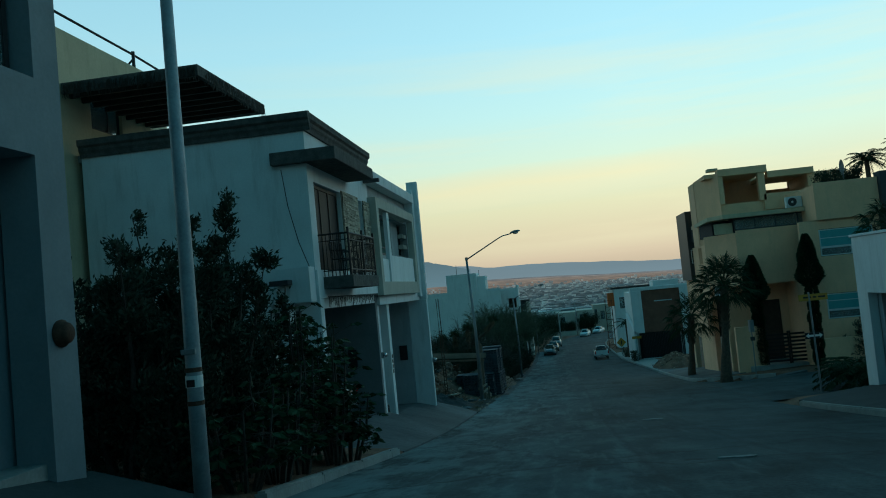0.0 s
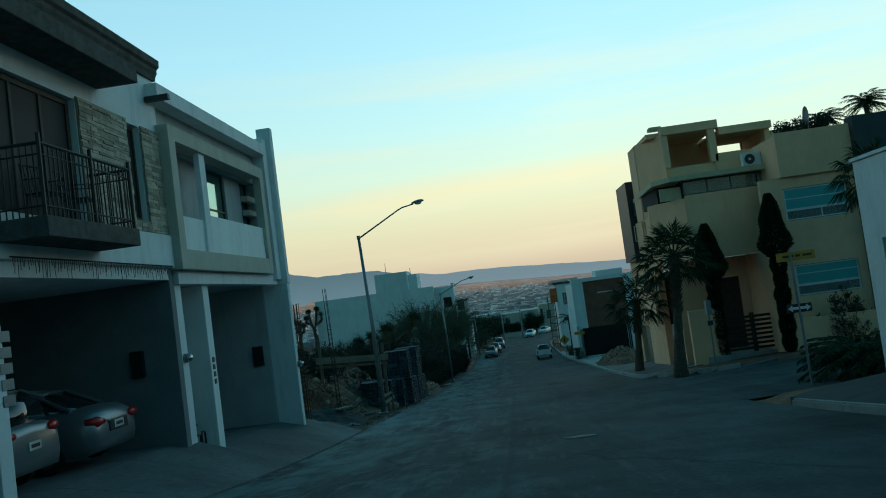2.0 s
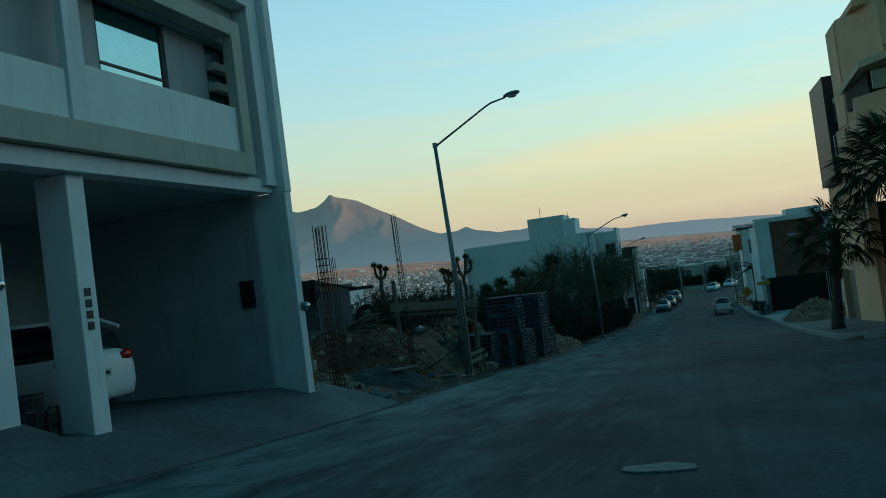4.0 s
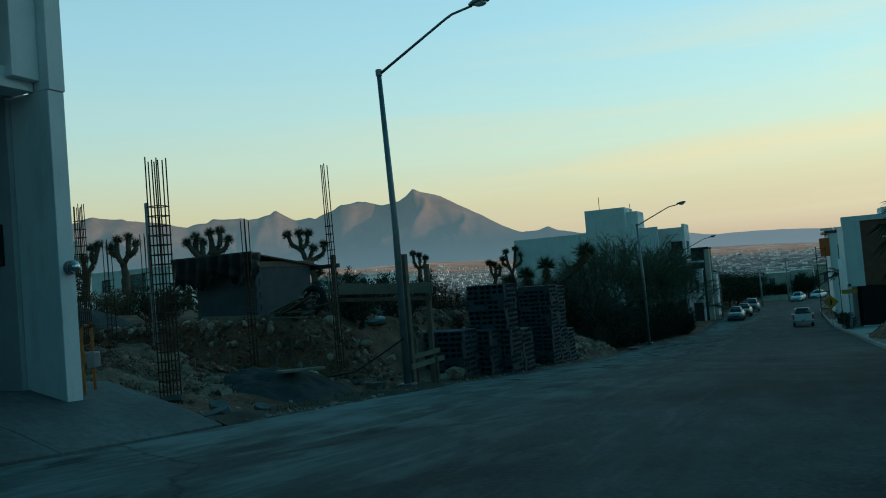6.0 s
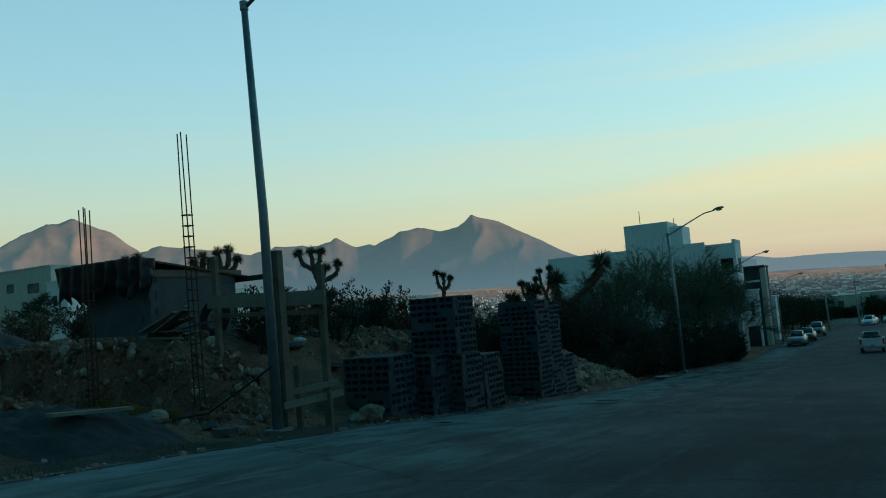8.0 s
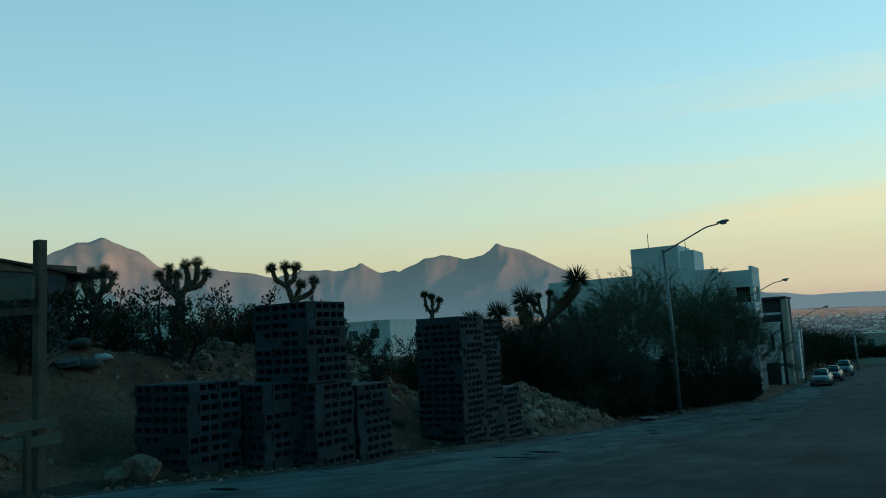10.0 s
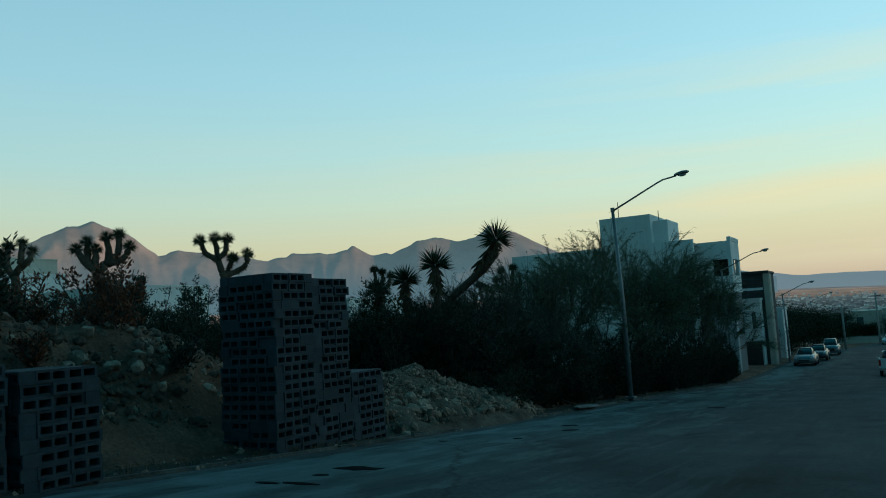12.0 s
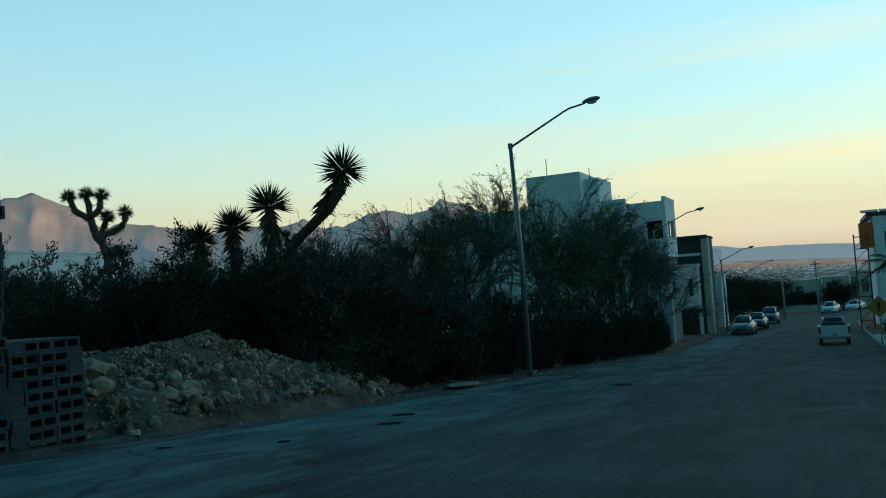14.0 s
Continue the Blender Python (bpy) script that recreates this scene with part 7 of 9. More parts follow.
# the dug plot: spoil, boulders and gravel
mound("spoil_heap", -10.3, 38.8, 4.8, 2.3, 1.05, SPOIL, "heap of dug earth in the building plot", 0.9, 0.18)
mound("gravel_heap", -4.8, 38.7, 1.8, 1.75, 0.52, GRAVEL, "low heap of dark gravel by the kerb", 0.85, 0.05)
spots = []
while len(spots) < 6500:
    x, y = rnd.uniform(-15, -3.0), rnd.uniform(34.4, 58)
    if x > -4.9 and 44.9 < y < 57 or math.hypot((x + 4.95) / 1.8, (y - 38.7) / 1.7) < 1:
        continue
    dense = fbm(x, y, 0.35) + 0.15
    if rnd.random() > 0.35 + dense:
        continue
    z = ground_z(x, y) + heap_z(x, y, -10.3, 38.8, 4.8, 2.3, 1.05, 0.9) - 0.05
    spots.append((x, y, z, 0.014 + 0.085 * rnd.random() ** 9))
rocks("plot_stones", spots, ROCK, "scattered stones and clods over the raw plot")
spots = []
while len(spots) < 5500:
    x, y = rnd.uniform(-15, -3.1), rnd.uniform(34.6, 47)
    if x > -4.9 and y > 44.9 or math.hypot((x + 4.95) / 1.8, (y - 38.7) / 1.7) < 1 or fbm(x + 9, y, 0.5) + rnd.uniform(-0.4, 0.4) < -0.05:
        continue
    z = ground_z(x, y) + heap_z(x, y, -10.3, 38.8, 4.8, 2.3, 1.05, 0.9) - 0.06
    spots.append((x, y, z, 0.022 + 0.09 * rnd.random() ** 4))
rocks("earth_clods", spots, DIRT, "brown clods of dug earth over the raw plot", "earth")
spots = [(-3.3, 44.35, road_z(44.35) + 0.2, 0.27), (-3.55, 44.1, road_z(44.1) + 0.12, 0.16), (-4.6, 43.2, -4.6, 0.16), (-5.4, 43.4, -4.2, 0.15), (-3.9, 41.2, -5.0, 0.16), (-5.6, 41.0, -4.7, 0.2)]
for s in spots:
    boulder(*s, "pale limestone boulder on the plot's edge")
# verge stones along the kerb
spots = []
for k in range(2600):
    y = rnd.uniform(34.5, 74)
    x = -2.6 - abs(rnd.gauss(0, 0.5))
    spots.append((x, y, ground_z(x, y) + 0.01, 0.015 + 0.06 * rnd.random() ** 4))
rocks("verge_stones", spots, ROCK, "small stones along the dusty verge")
board("loose_plank", (-4.42, 38.05, ground_z(-4.42, 38.05) + 0.42), (-4.16, 39.2, ground_z(-4.16, 39.2) + 0.47), 0.05, 0.22, FORMWORK, "pale plank lying on the gravel heap")
bmx = random.Random(9)
for k in range(16):
    x, y = -7.75 + bmx.uniform(-0.55, 0.4), 43.05 + bmx.uniform(-0.35, 0.35)
    z = ground_z(x, y) + 0.03 + 0.014 * k
    ang = bmx.uniform(-0.5, 1.0)
    ln = bmx.uniform(0.5, 1.15)
    board("scrap_board", (x, y, z), (x + ln * math.cos(ang), y + ln * math.sin(ang) * 0.5, z + bmx.uniform(-0.05, 0.48)), 0.035, bmx.choice((0.1, 0.14, 0.2)), WOOD if k % 3 else FORMWORK, "scrap board thrown on a pile by the shed")
board("long_board", (-11.2, 43.9, ground_z(-11.2, 43.9) + 0.12), (-9.3, 44.1, ground_z(-9.3, 44.1) + 0.12), 0.20, 0.04, FORMWORK, "long pale board lying before the shed")

# broken concrete slabs and scraps along the edge of the plot
dz = random.Random(31)
for k, (x, y, w, d) in enumerate(((-3.5, 35.1, 0.55, 0.3), (-3.9, 35.6, 0.4, 0.28), (-3.35, 36.0, 0.35, 0.22), (-4.6, 35.3, 0.5, 0.26), (-3.7, 40.6, 0.5, 0.3), (-5.6, 40.7, 0.45, 0.25), (-6.6, 40.4, 0.6, 0.3), (-4.3, 40.9, 0.35, 0.2), (-7.5, 43.7, 0.7, 0.4), (-8.6, 43.4, 0.6, 0.3), (-6.2, 45.3, 0.5, 0.35), (-5.6, 46.4, 0.5, 0.3), (-6.9, 44.9, 0.6, 0.35), (-9.4, 40.3, 0.5, 0.3))):
    t = thing("broken_slab", x, y, ground_z(x, y) + 0.02, dz.uniform(0, 180), "broken piece of pale concrete slab lying on the earth", "slab", "broken slabs")
    rim = [(w * 0.5 * math.cos(a) * dz.uniform(0.75, 1.15), d * 0.5 * math.sin(a) * dz.uniform(0.75, 1.15)) for a in [2 * math.pi * i / 7 for i in range(7)]]
    bm = prism(bmesh.new(), rim, "z", -0.03, 0.06)
    bmesh.ops.rotate(bm, verts=bm.verts[:], cent=(0, 0, 0), matrix=Euler((dz.uniform(-0.35, 0.35), dz.uniform(-0.3, 0.3), 0)).to_matrix())
    bmesh.ops.translate(bm, verts=bm.verts[:], vec=(0, 0, 0.06))
    part("piece", bm, SLAB, t)

# footing formwork along the foot of the cut bank
for k, (xa, xb) in enumerate(((-7.9, -7.0), (-6.9, -6.1), (-6.0, -5.3), (-10.6, -9.4))):
    za, zb = ground_z(xa, 41.15), ground_z(xb, 41.2)
    board("footing_board", (xa, 41.15 + 0.05 * k, za + 0.16), (xb, 41.2 + 0.03 * k, zb + 0.12), 0.17, 0.03, OCHREBOARD, "ochre form board staked along the footing")
    post("form_stake", xa + 0.2, 41.0, za - 0.1, za + 0.45, 0.06, 0.05, WOOD, "short stake holding a form board", "stake", (0.35, 0))
board("loose_batten", (-9.3, 40.9, ground_z(-9.3, 40.9) + 0.12), (-7.6, 40.7, ground_z(-7.6, 40.7) + 0.1), 0.08, 0.05, WOOD, "batten lying in the pit")
# worn tyre leaning on the shed
t = thing("old_tyre", -8.05, 45.1, ground_z(-8.05, 45.1) + 0.02, label="worn black tyre leaning behind the scrap boards", category="tyre")
bm = bmesh.new()
for i in range(24):
    for j in range(10):
        q = []
        for a, b in ((i, j), (i + 1, j), (i + 1, j + 1), (i, j + 1)):
            f, g = 2 * math.pi * a / 24, 2 * math.pi * b / 10
            r = 0.36 + 0.10 * math.cos(g)
            q.append(bm.verts.new((r * math.cos(f), 0.10 * math.sin(g) + 0.10 * math.sin(f), 0.45 + r * math.sin(f))))
        bm.faces.new(q)
bmesh.ops.remove_doubles(bm, verts=bm.verts[:], dist=1e-4)
part("tread", bm, TYRE, t, smooth=True)
# bags and scraps on the spoil bank
for k, (x, y, s_, mat, lab) in enumerate(((-6.75, 45.9, 0.17, SACK, "grey cement sack dropped on the bank"), (-6.4, 46.1, 0.12, WHITEPAINT, "crumpled white plastic bag on the bank"), (-6.1, 45.6, 0.17, SACK, "grey cement sack dropped on the bank"), (-7.05, 46.2, 0.10, WHITEPAINT, "crumpled white plastic bag on the bank"))):
    b = thing("sack" if mat == SACK else "plastic_bag", x, y, ground_z(x, y), 40 * k, lab, "sack" if mat == SACK else "bag")
    bm = bmesh.new()
    bmesh.ops.create_icosphere(bm, subdivisions=3, radius=1.0)
    for v in bm.verts:
        n = 1 + 0.22 * fbm(v.co.x * 2 + k * 7, v.co.y * 2 + v.co.z * 3, 1.0)
        v.co = Vector((v.co.x * s_ * 1.4 * n, v.co.y * s_ * n, (v.co.z * 0.55 + 0.45) * s_ * n))
    part("body", bm, mat, b, smooth=True)
# litter at the edge of the verge
flat_patch("torn_sheet", -2.7, 66.6, 0.36, 0.85, DUSTSHEET, "torn pale sheet of board lying on the kerb", "litter", 71, 0.12, "")
board("broken_stick", (-4.3, 68.4, ground_z(-4.3, 68.4) + 0.25), (-3.0, 67.0, road_z(67) + 0.06), 0.06, 0.04, WOOD, "broken stick beside the kerb", "stick")
# earth heap across the street
mound("earth_heap", 9.8, 66.0, 1.75, 6.0, 1.15, DIRT, "heap of brown earth on the pavement", 0.8, 0.2)
spots = []
for k in range(500):
    x, y = rnd.gauss(9.8, 0.75), rnd.gauss(66.0, 2.6)
    if x > 8.15:
        spots.append((x, y, ground_z(x, y) + heap_z(x, y, 9.8, 66.0, 1.75, 6.0, 1.15, 0.8) - 0.05, 0.02 + 0.12 * rnd.random() ** 4))
rocks("heap_stones", spots, ROCK, "stones lying over the brown earth heap")

# broken stone along the bank behind the stacks, and boulders at the foot of the heap
spots = []
while len(spots) < 6000:
    x, y = rnd.uniform(-11.0, -4.9), rnd.uniform(47.5, 58.0)
    if fbm(x, y, 0.5) + rnd.uniform(-0.5, 0.5) < -0.05:
        continue
    spots.append((x, y, ground_z(x, y) + 0.01, 0.025 + 0.14 * rnd.random() ** 5))
rocks("bank_stones", spots[::4], ROCK, "broken pale stone lying over the spoil bank")
rocks("bank_clods", spots[1::2], RUBBLE, "brown clods of earth over the spoil bank", "earth")
for cx, cy, sx, sy, n, big in ((-4.4, 57.6, 0.45, 0.55, 22, 0.30), (-3.6, 58.3, 0.3, 0.5, 12, 0.17), (-3.9, 63.2, 0.35, 0.55, 16, 0.24), (-3.7, 61.0, 0.4, 0.8, 10, 0.15)):
    for k in range(n):
        x, y, r_ = min(-3.12, cx + rnd.gauss(0, sx)), cy + rnd.gauss(0, sy), 0.07 + (big - 0.07) * rnd.random() ** 1.6
        boulder(x, y, ground_z(x, y) + heap_z(x, y, -5.0, 60.4, 2.6, 6.2, 1.35, 0.9) * 0.8 + r_ * 0.35, r_, "limestone boulder at the foot of the rubble heap")

bk = random.Random(83)
for k in range(18):
    x, y = bk.uniform(-8.6, -5.2), bk.uniform(47.6, 57.0)
    r_ = 0.10 + 0.17 * bk.random() ** 2
    boulder(x, y, ground_z(x, y) + r_ * 0.2, r_, "broken stone lying on the spoil bank")

# stones on the cut face, and the dark gravel heap at the far end of the plot
spots = []
while len(spots) < 7000:
    x, y = rnd.uniform(-14.0, -4.2), rnd.uniform(40.9, 43.6)
    if fbm(x, y, 0.9) + rnd.uniform(-0.4, 0.4) < -0.1:
        continue
    spots.append((x, y, ground_z(x, y) - 0.015, 0.014 + 0.13 * rnd.random() ** 6))
rocks("face_stones", spots[::3], ROCK, "stones showing in the cut bank")
rocks("face_clods", spots[1::3] + spots[2::3], DIRT, "clods of earth standing out of the cut bank", "earth")
mound("dark_gravel_heap", -19.5, 45.5, 3.6, 2.6, 1.35, GRAVEL, "heap of dark gravel at the back of the plot", 0.85, 0.06)

# ---- street lamps, signs, small street things ----
def street_lamp(x, y, z, height, reach, rise, r0=0.095, label="tall galvanised street lamp with an angled arm", band=True):
    t = thing("street_lamp", x, y, z, label=label, category="street lamp", group="street lamps")
    part("pole", tube(bmesh.new(), [(0, 0, -0.2), (0, 0, height * 0.5), (-0.0155 * height, 0, height)], [r0, r0 * 0.82, r0 * 0.6], 14), GALV, t, smooth=True)
    top = -0.0155 * height
    part("cap", tube(bmesh.new(), [(top, 0, height - 0.05), (top, 0, height + 0.1)], r0 * 0.8, 10), GALV, t)
    part("arm", tube(bmesh.new(), [(top, 0, height - 0.02), (top + reach * 0.72, 0, height + rise * 0.84), (top + reach * 0.80, 0, height + rise * 0.92), (top + reach, 0, height + rise)], [0.036, 0.03, 0.03, 0.028], 8), GALV, t, smooth=True)
    head = part("lamp_head", bmesh.new(), None, t)
    bm = bmesh.new()
    prof = [(-0.02, 0.04, 0.04), (0.08, 0.10, 0.075), (0.25, 0.145, 0.095), (0.42, 0.12, 0.075), (0.50, 0.03, 0.03)]
    rings = []
    for u, wy, wz in prof:
        rings.append([bm.verts.new((top + reach - 0.05 + u, wy * math.cos(a), height + rise + 0.03 + u * 0.12 + wz * max(-0.35, math.sin(a)))) for a in [2 * math.pi * k / 12 for k in range(12)]])
    for p, q in zip(rings, rings[1:]):
        for k in range(12):
            bm.faces.new((p[k], p[(k + 1) % 12], q[(k + 1) % 12], q[k]))
    bm.faces.new(rings[0][::-1])
    bm.faces.new(rings[-1])
    part("housing", bm, GALV, head, smooth=True)
    bm = bmesh.new()
    bmesh.ops.create_uvsphere(bm, u_segments=10, v_segments=6, radius=1.0)
    for v in bm.verts:
        v.co = Vector((top + reach + 0.2 + v.co.x * 0.16, v.co.y * 0.10, height + rise + 0.02 + v.co.z * 0.075))
    part("lens", bm, LENS, head, smooth=True)
    part("base_plate", cube(bmesh.new(), -0.18, 0.18, -0.18, 0.18, -0.02, 0.04, 0.008), GALV, t)
    return t


street_lamp(-3.27, 41.4, -5.02, 7.28, 2.45, 1.1)
street_lamp(-2.72, 71.6, -7.32, 6.82, 2.4, 0.96)
street_lamp(-3.5, 98.0, -8.95, 6.95, 2.6, 1.05)
street_lamp(-2.55, 123.5, -9.95, 6.25, 2.4, 0.96)
street_lamp(-2.9, 160.0, -10.8, 6.15, 2.4, 0.96)
# plain pole by the shrubs, with painted bands and a small plate
p = thing("utility_pole", -3.06, 8.93, -1.25, label="grey painted steel pole with worn bands beside the shrubs", category="pole")
part("shaft", tube(bmesh.new(), [(0, 0, -0.3), (0.01, 0, 1.5), (0.02, 0, 3.0), (0.03, 0, 9.0)], [0.095, 0.088, 0.078, 0.055], 16), POLEPAINT, p, smooth=True)
for z, mat in ((0.93, REBAR), (1.13, WHITEPAINT), (1.30, REBAR)):
    part("band", tube(bmesh.new(), [(0.005, 0, z), (0.005, 0, z + (0.05 if mat == REBAR else 0.13))], 0.096, 16, cap=True), mat, p, smooth=False)
part("plate", cube(bmesh.new(), -0.04, 0.05, -0.105, -0.08, 1.14, 1.22, 0.004), IRON, p)
part("clip", cube(bmesh.new(), -0.08, 0.09, -0.11, -0.07, 1.50, 1.56, 0.01), GALV, p)

# street-name sign with a one-way arrow board
s = thing("street_sign", 9.75, 29.9, -4.3, label="yellow street-name board over a double-arrow plate on a post", category="sign")
part("post", tube(bmesh.new(), [(0.06, 0, -0.2), (0.0, 0, 3.75)], 0.035, 8), GALV, s)
b = part("name_board", cube(bmesh.new(), -0.35, 0.62, -0.02, 0.02, 3.45, 3.68, 0.008), YELLOWSIGN, s)
for k, (u, w) in enumerate(((-0.2, 0.16), (0.02, 0.05), (0.12, 0.12), (0.30, 0.24))):
    part("lettering_bar", cube(bmesh.new(), u, u + w, -0.026, -0.021, 3.54, 3.60), BLACKPAINT, b)
a = part("arrow_board", cube(bmesh.new(), -0.28, 0.34, -0.02, 0.02, 2.12, 2.34, 0.006), BLACKPAINT, s)
bm = bmesh.new()
z = 2.23
outline = [(-0.26, z), (-0.15, z + 0.09), (-0.15, z + 0.035), (0.20, z + 0.035), (0.20, z + 0.09), (0.31, z), (0.20, z - 0.09), (0.20, z - 0.035), (-0.15, z - 0.035), (-0.15, z - 0.09)]
prism(bm, outline, "y", -0.026, -0.0215)
part("arrow", bm, WHITEPAINT, a)
s2 = thing("sign_post", 10.7, 43.2, -5.15, label="slim sign post with a narrow plate seen edge-on", category="sign")
part("post", tube(bmesh.new(), [(0, 0, -0.2), (0.02, 0, 2.9)], 0.03, 6), GALV, s2)
part("plate", cube(bmesh.new(), -0.08, 0.12, -0.2, 0.2, 2.3, 2.9, 0.006), GALV, s2)
part("small_plate", cube(bmesh.new(), -0.1, 0.12, -0.1, -0.06, 1.85, 2.05, 0.006), FRAME, s2)
s3 = thing("warning_sign", 7.75, 93.0, -9.1, label="yellow diamond warning sign on a post", category="sign")
part("post", tube(bmesh.new(), [(0, 0, -0.2), (0, 0, 2.3)], 0.03, 6), GALV, s3)
bm = cube(bmesh.new(), -0.38, 0.38, -0.02, 0.02, -0.38, 0.38, 0.01)
bmesh.ops.rotate(bm, verts=bm.verts[:], cent=(0, 0, 0), matrix=Matrix.Rotation(radians(45), 3, "Y"))
bmesh.ops.translate(bm, verts=bm.verts[:], vec=(0, 0, 2.2))
d = part("diamond", bm, YELLOWSIGN, s3)
part("symbol_bar", cube(bmesh.new(), -0.06, 0.06, -0.03, -0.022, 1.98, 2.42), BLACKPAINT, d)
s4 = thing("street_sign", 8.3, 80.5, -8.0, label="yellow name board on a slim post by the brown house", category="sign")
part("post", tube(bmesh.new(), [(0, 0, -0.2), (0, 0, 2.6)], 0.03, 6), GALV, s4)
part("name_board", cube(bmesh.new(), -0.4, 0.5, -0.02, 0.02, 2.35, 2.6, 0.006), YELLOWSIGN, s4)

# ---- plants ----
def blades(name, P, D, L, W, mat, parent=None, label="", droop=0.0):
    """Leaves as slim folded diamonds: places P, directions D, lengths L, widths W."""
    P, D = np.asarray(P, float), np.asarray(D, float)
    n = len(P)
    L, W = np.broadcast_to(np.asarray(L, float), n)[:, None], np.broadcast_to(np.asarray(W, float), n)[:, None]
    D = D / np.maximum(np.linalg.norm(D, axis=1, keepdims=True), 1e-9)
    rs = np.random.RandomState(n % 9973)
    R = rs.normal(size=(n, 3))
    S = np.cross(D, R)
    S /= np.maximum(np.linalg.norm(S, axis=1, keepdims=True), 1e-9)
    tip = P + D * L
    tip[:, 2] -= droop * L[:, 0]
    mid = P + D * L * 0.5
    V = np.stack([P, mid + S * W / 2, tip, mid - S * W / 2], 1).reshape(-1, 3)
    F = (np.arange(n)[:, None] * 4 + np.arange(4)[None]).tolist()
    me = bpy.data.meshes.new(name)
    me.from_pydata(V.tolist(), [], F)
    me.materials.append(mat)
    ob = new(name, me)
    if parent:
        ob.parent = parent
    if label:
        ob["label"] = label
    return ob


def rosette(P, D, L, W, rnd, centre, axis, n, length, width, back=0.75):
    """Stiff blades radiating from a crown."""
    axis = Vector(axis).normalized()
    a = axis.orthogonal().normalized()
    b = axis.cross(a)
    for k in range(n):
        t = math.acos(1 - (1 + back) * (k + 0.5) / n)
        f = k * 2.39996
        d = axis * math.cos(t) + (a * math.cos(f) + b * math.sin(f)) * math.sin(t)
        P.append(Vector(centre) + d * 0.03)
        D.append(d)
        L.append(length * rnd.uniform(0.82, 1.1))
        W.append(width)


def joshua(x, y, z, seed, limbs, label, size=0.36, girth=0.25):
    """A tree yucca: thick shaggy limbs that fork in the plane across the plot, each ending in a ball of stiff blades.
    limbs: runs of (across, up) places; the first run is the trunk, later ones leave it or one another."""
    t = thing("joshua_tree", x, y, z, label=label, category="tree", group="tree yuccas")
    rnd = random.Random(seed)
    P, D, L, W = [], [], [], []
    HP, HD, HL, HW = [], [], [], []
    bm = bmesh.new()
    side = Vector((0.74, 0.67, 0))
    deep = Vector((-0.67, 0.74, 0))
    depths = {}

    def place(u, v):
        key = (u, v)
        if key not in depths:
            depths[key] = rnd.uniform(-0.25, 0.25) * (v > 1.2)
        return side * u + deep * depths[key] + Vector((0, 0, v))
    for n, run in enumerate(limbs):
        pts = [place(u, v) for u, v in run]
        # smooth the run and make it gnarled
        fine = []
        for i, p in enumerate(pts[:-1]):
            q = pts[i + 1]
            back = pts[i - 1] if i else p - (q - p)
            ahead = pts[i + 2] if i + 2 < len(pts) else q + (q - p)
            for k in range(4):
                w = k / 4
                fine.append(0.5 * ((2 * p) + (q - back) * w + (2 * back - 5 * p + 4 * q - ahead) * w * w + (3 * p - back - 3 * q + ahead) * w ** 3) + Vector((rnd.gauss(0, 0.02), rnd.gauss(0, 0.02), 0)))
        fine.append(pts[-1])
        g0, g1 = (girth * 1.15, girth * 0.85) if n == 0 else (girth * 0.72, girth * 0.6)
        tube(bm, fine, [(g0 + (g1 - g0) * i / (len(fine) - 1)) * rnd.uniform(0.9, 1.12) for i in range(len(fine))], 9)
        if n == 0:
            continue
        e = fine[-1]
        rosette(P, D, L, W, rnd, e, (e - fine[-3]).normalized() + Vector((0, 0, 0.35)), 150, size, 0.045, 0.65)
        for j in range(210):
            c = fine[rnd.randrange(len(fine) // 3, len(fine))] + Vector((rnd.gauss(0, 0.05), rnd.gauss(0, 0.05), rnd.gauss(0, 0.06)))
            HP.append(c)
            HD.append(Vector((rnd.gauss(0, 1), rnd.gauss(0, 1), -1.1)))
            HL.append(size * 0.5 * rnd.uniform(0.7, 1.2))
            HW.append(0.05)
    part("trunk", bm, PALMBARK, t, smooth=True)
    blades("crown", P, D, L, W, YUCCA, t)
    blades("dead_skirt", HP, HD, HL, HW, DRYLEAF, t, "brown hanging dead blades")["kind"] = "stuff"
    return t


def yucca(x, y, z, height, seed, size, label, lean=(0.0, 0.0), back=0.3):
    t = thing("yucca", x, y, z, label=label, category="plant", group="yuccas by the street")
    rnd = random.Random(seed)
    top = Vector((lean[0], lean[1], height))
    bm = tube(bmesh.new(), [(0, 0, -0.3), (lean[0] * 0.04, lean[1] * 0.04, height * 0.38), (lean[0] * 0.30, lean[1] * 0.30, height * 0.62), (lean[0] * 0.80, lean[1] * 0.80, height * 0.80), (lean[0] * 0.97, lean[1] * 0.97, height * 0.90), top], [0.17, 0.14, 0.12, 0.12, 0.13, 0.11], 10)
    part("trunk", bm, PALMBARK, t, smooth=True)
    P, D, L, W = [], [], [], []
    rosette(P, D, L, W, rnd, top, (0.05, 0, 1), 170, size, 0.042, back)
    blades("crown", P, D, L, W, YUCCA, t)
    HP, HD = [], []
    for j in range(190):
        HP.append(top + Vector((-lean[0] * 0.3, -lean[1] * 0.3, -0.75)) * rnd.uniform(0, 1.0))
        HD.append(Vector((rnd.gauss(0, 1), rnd.gauss(0, 1), -1.6)))
    blades("dead_skirt", HP, HD, size * 0.7, 0.06, DRYLEAF, t, "brown hanging dead blades")
    return t


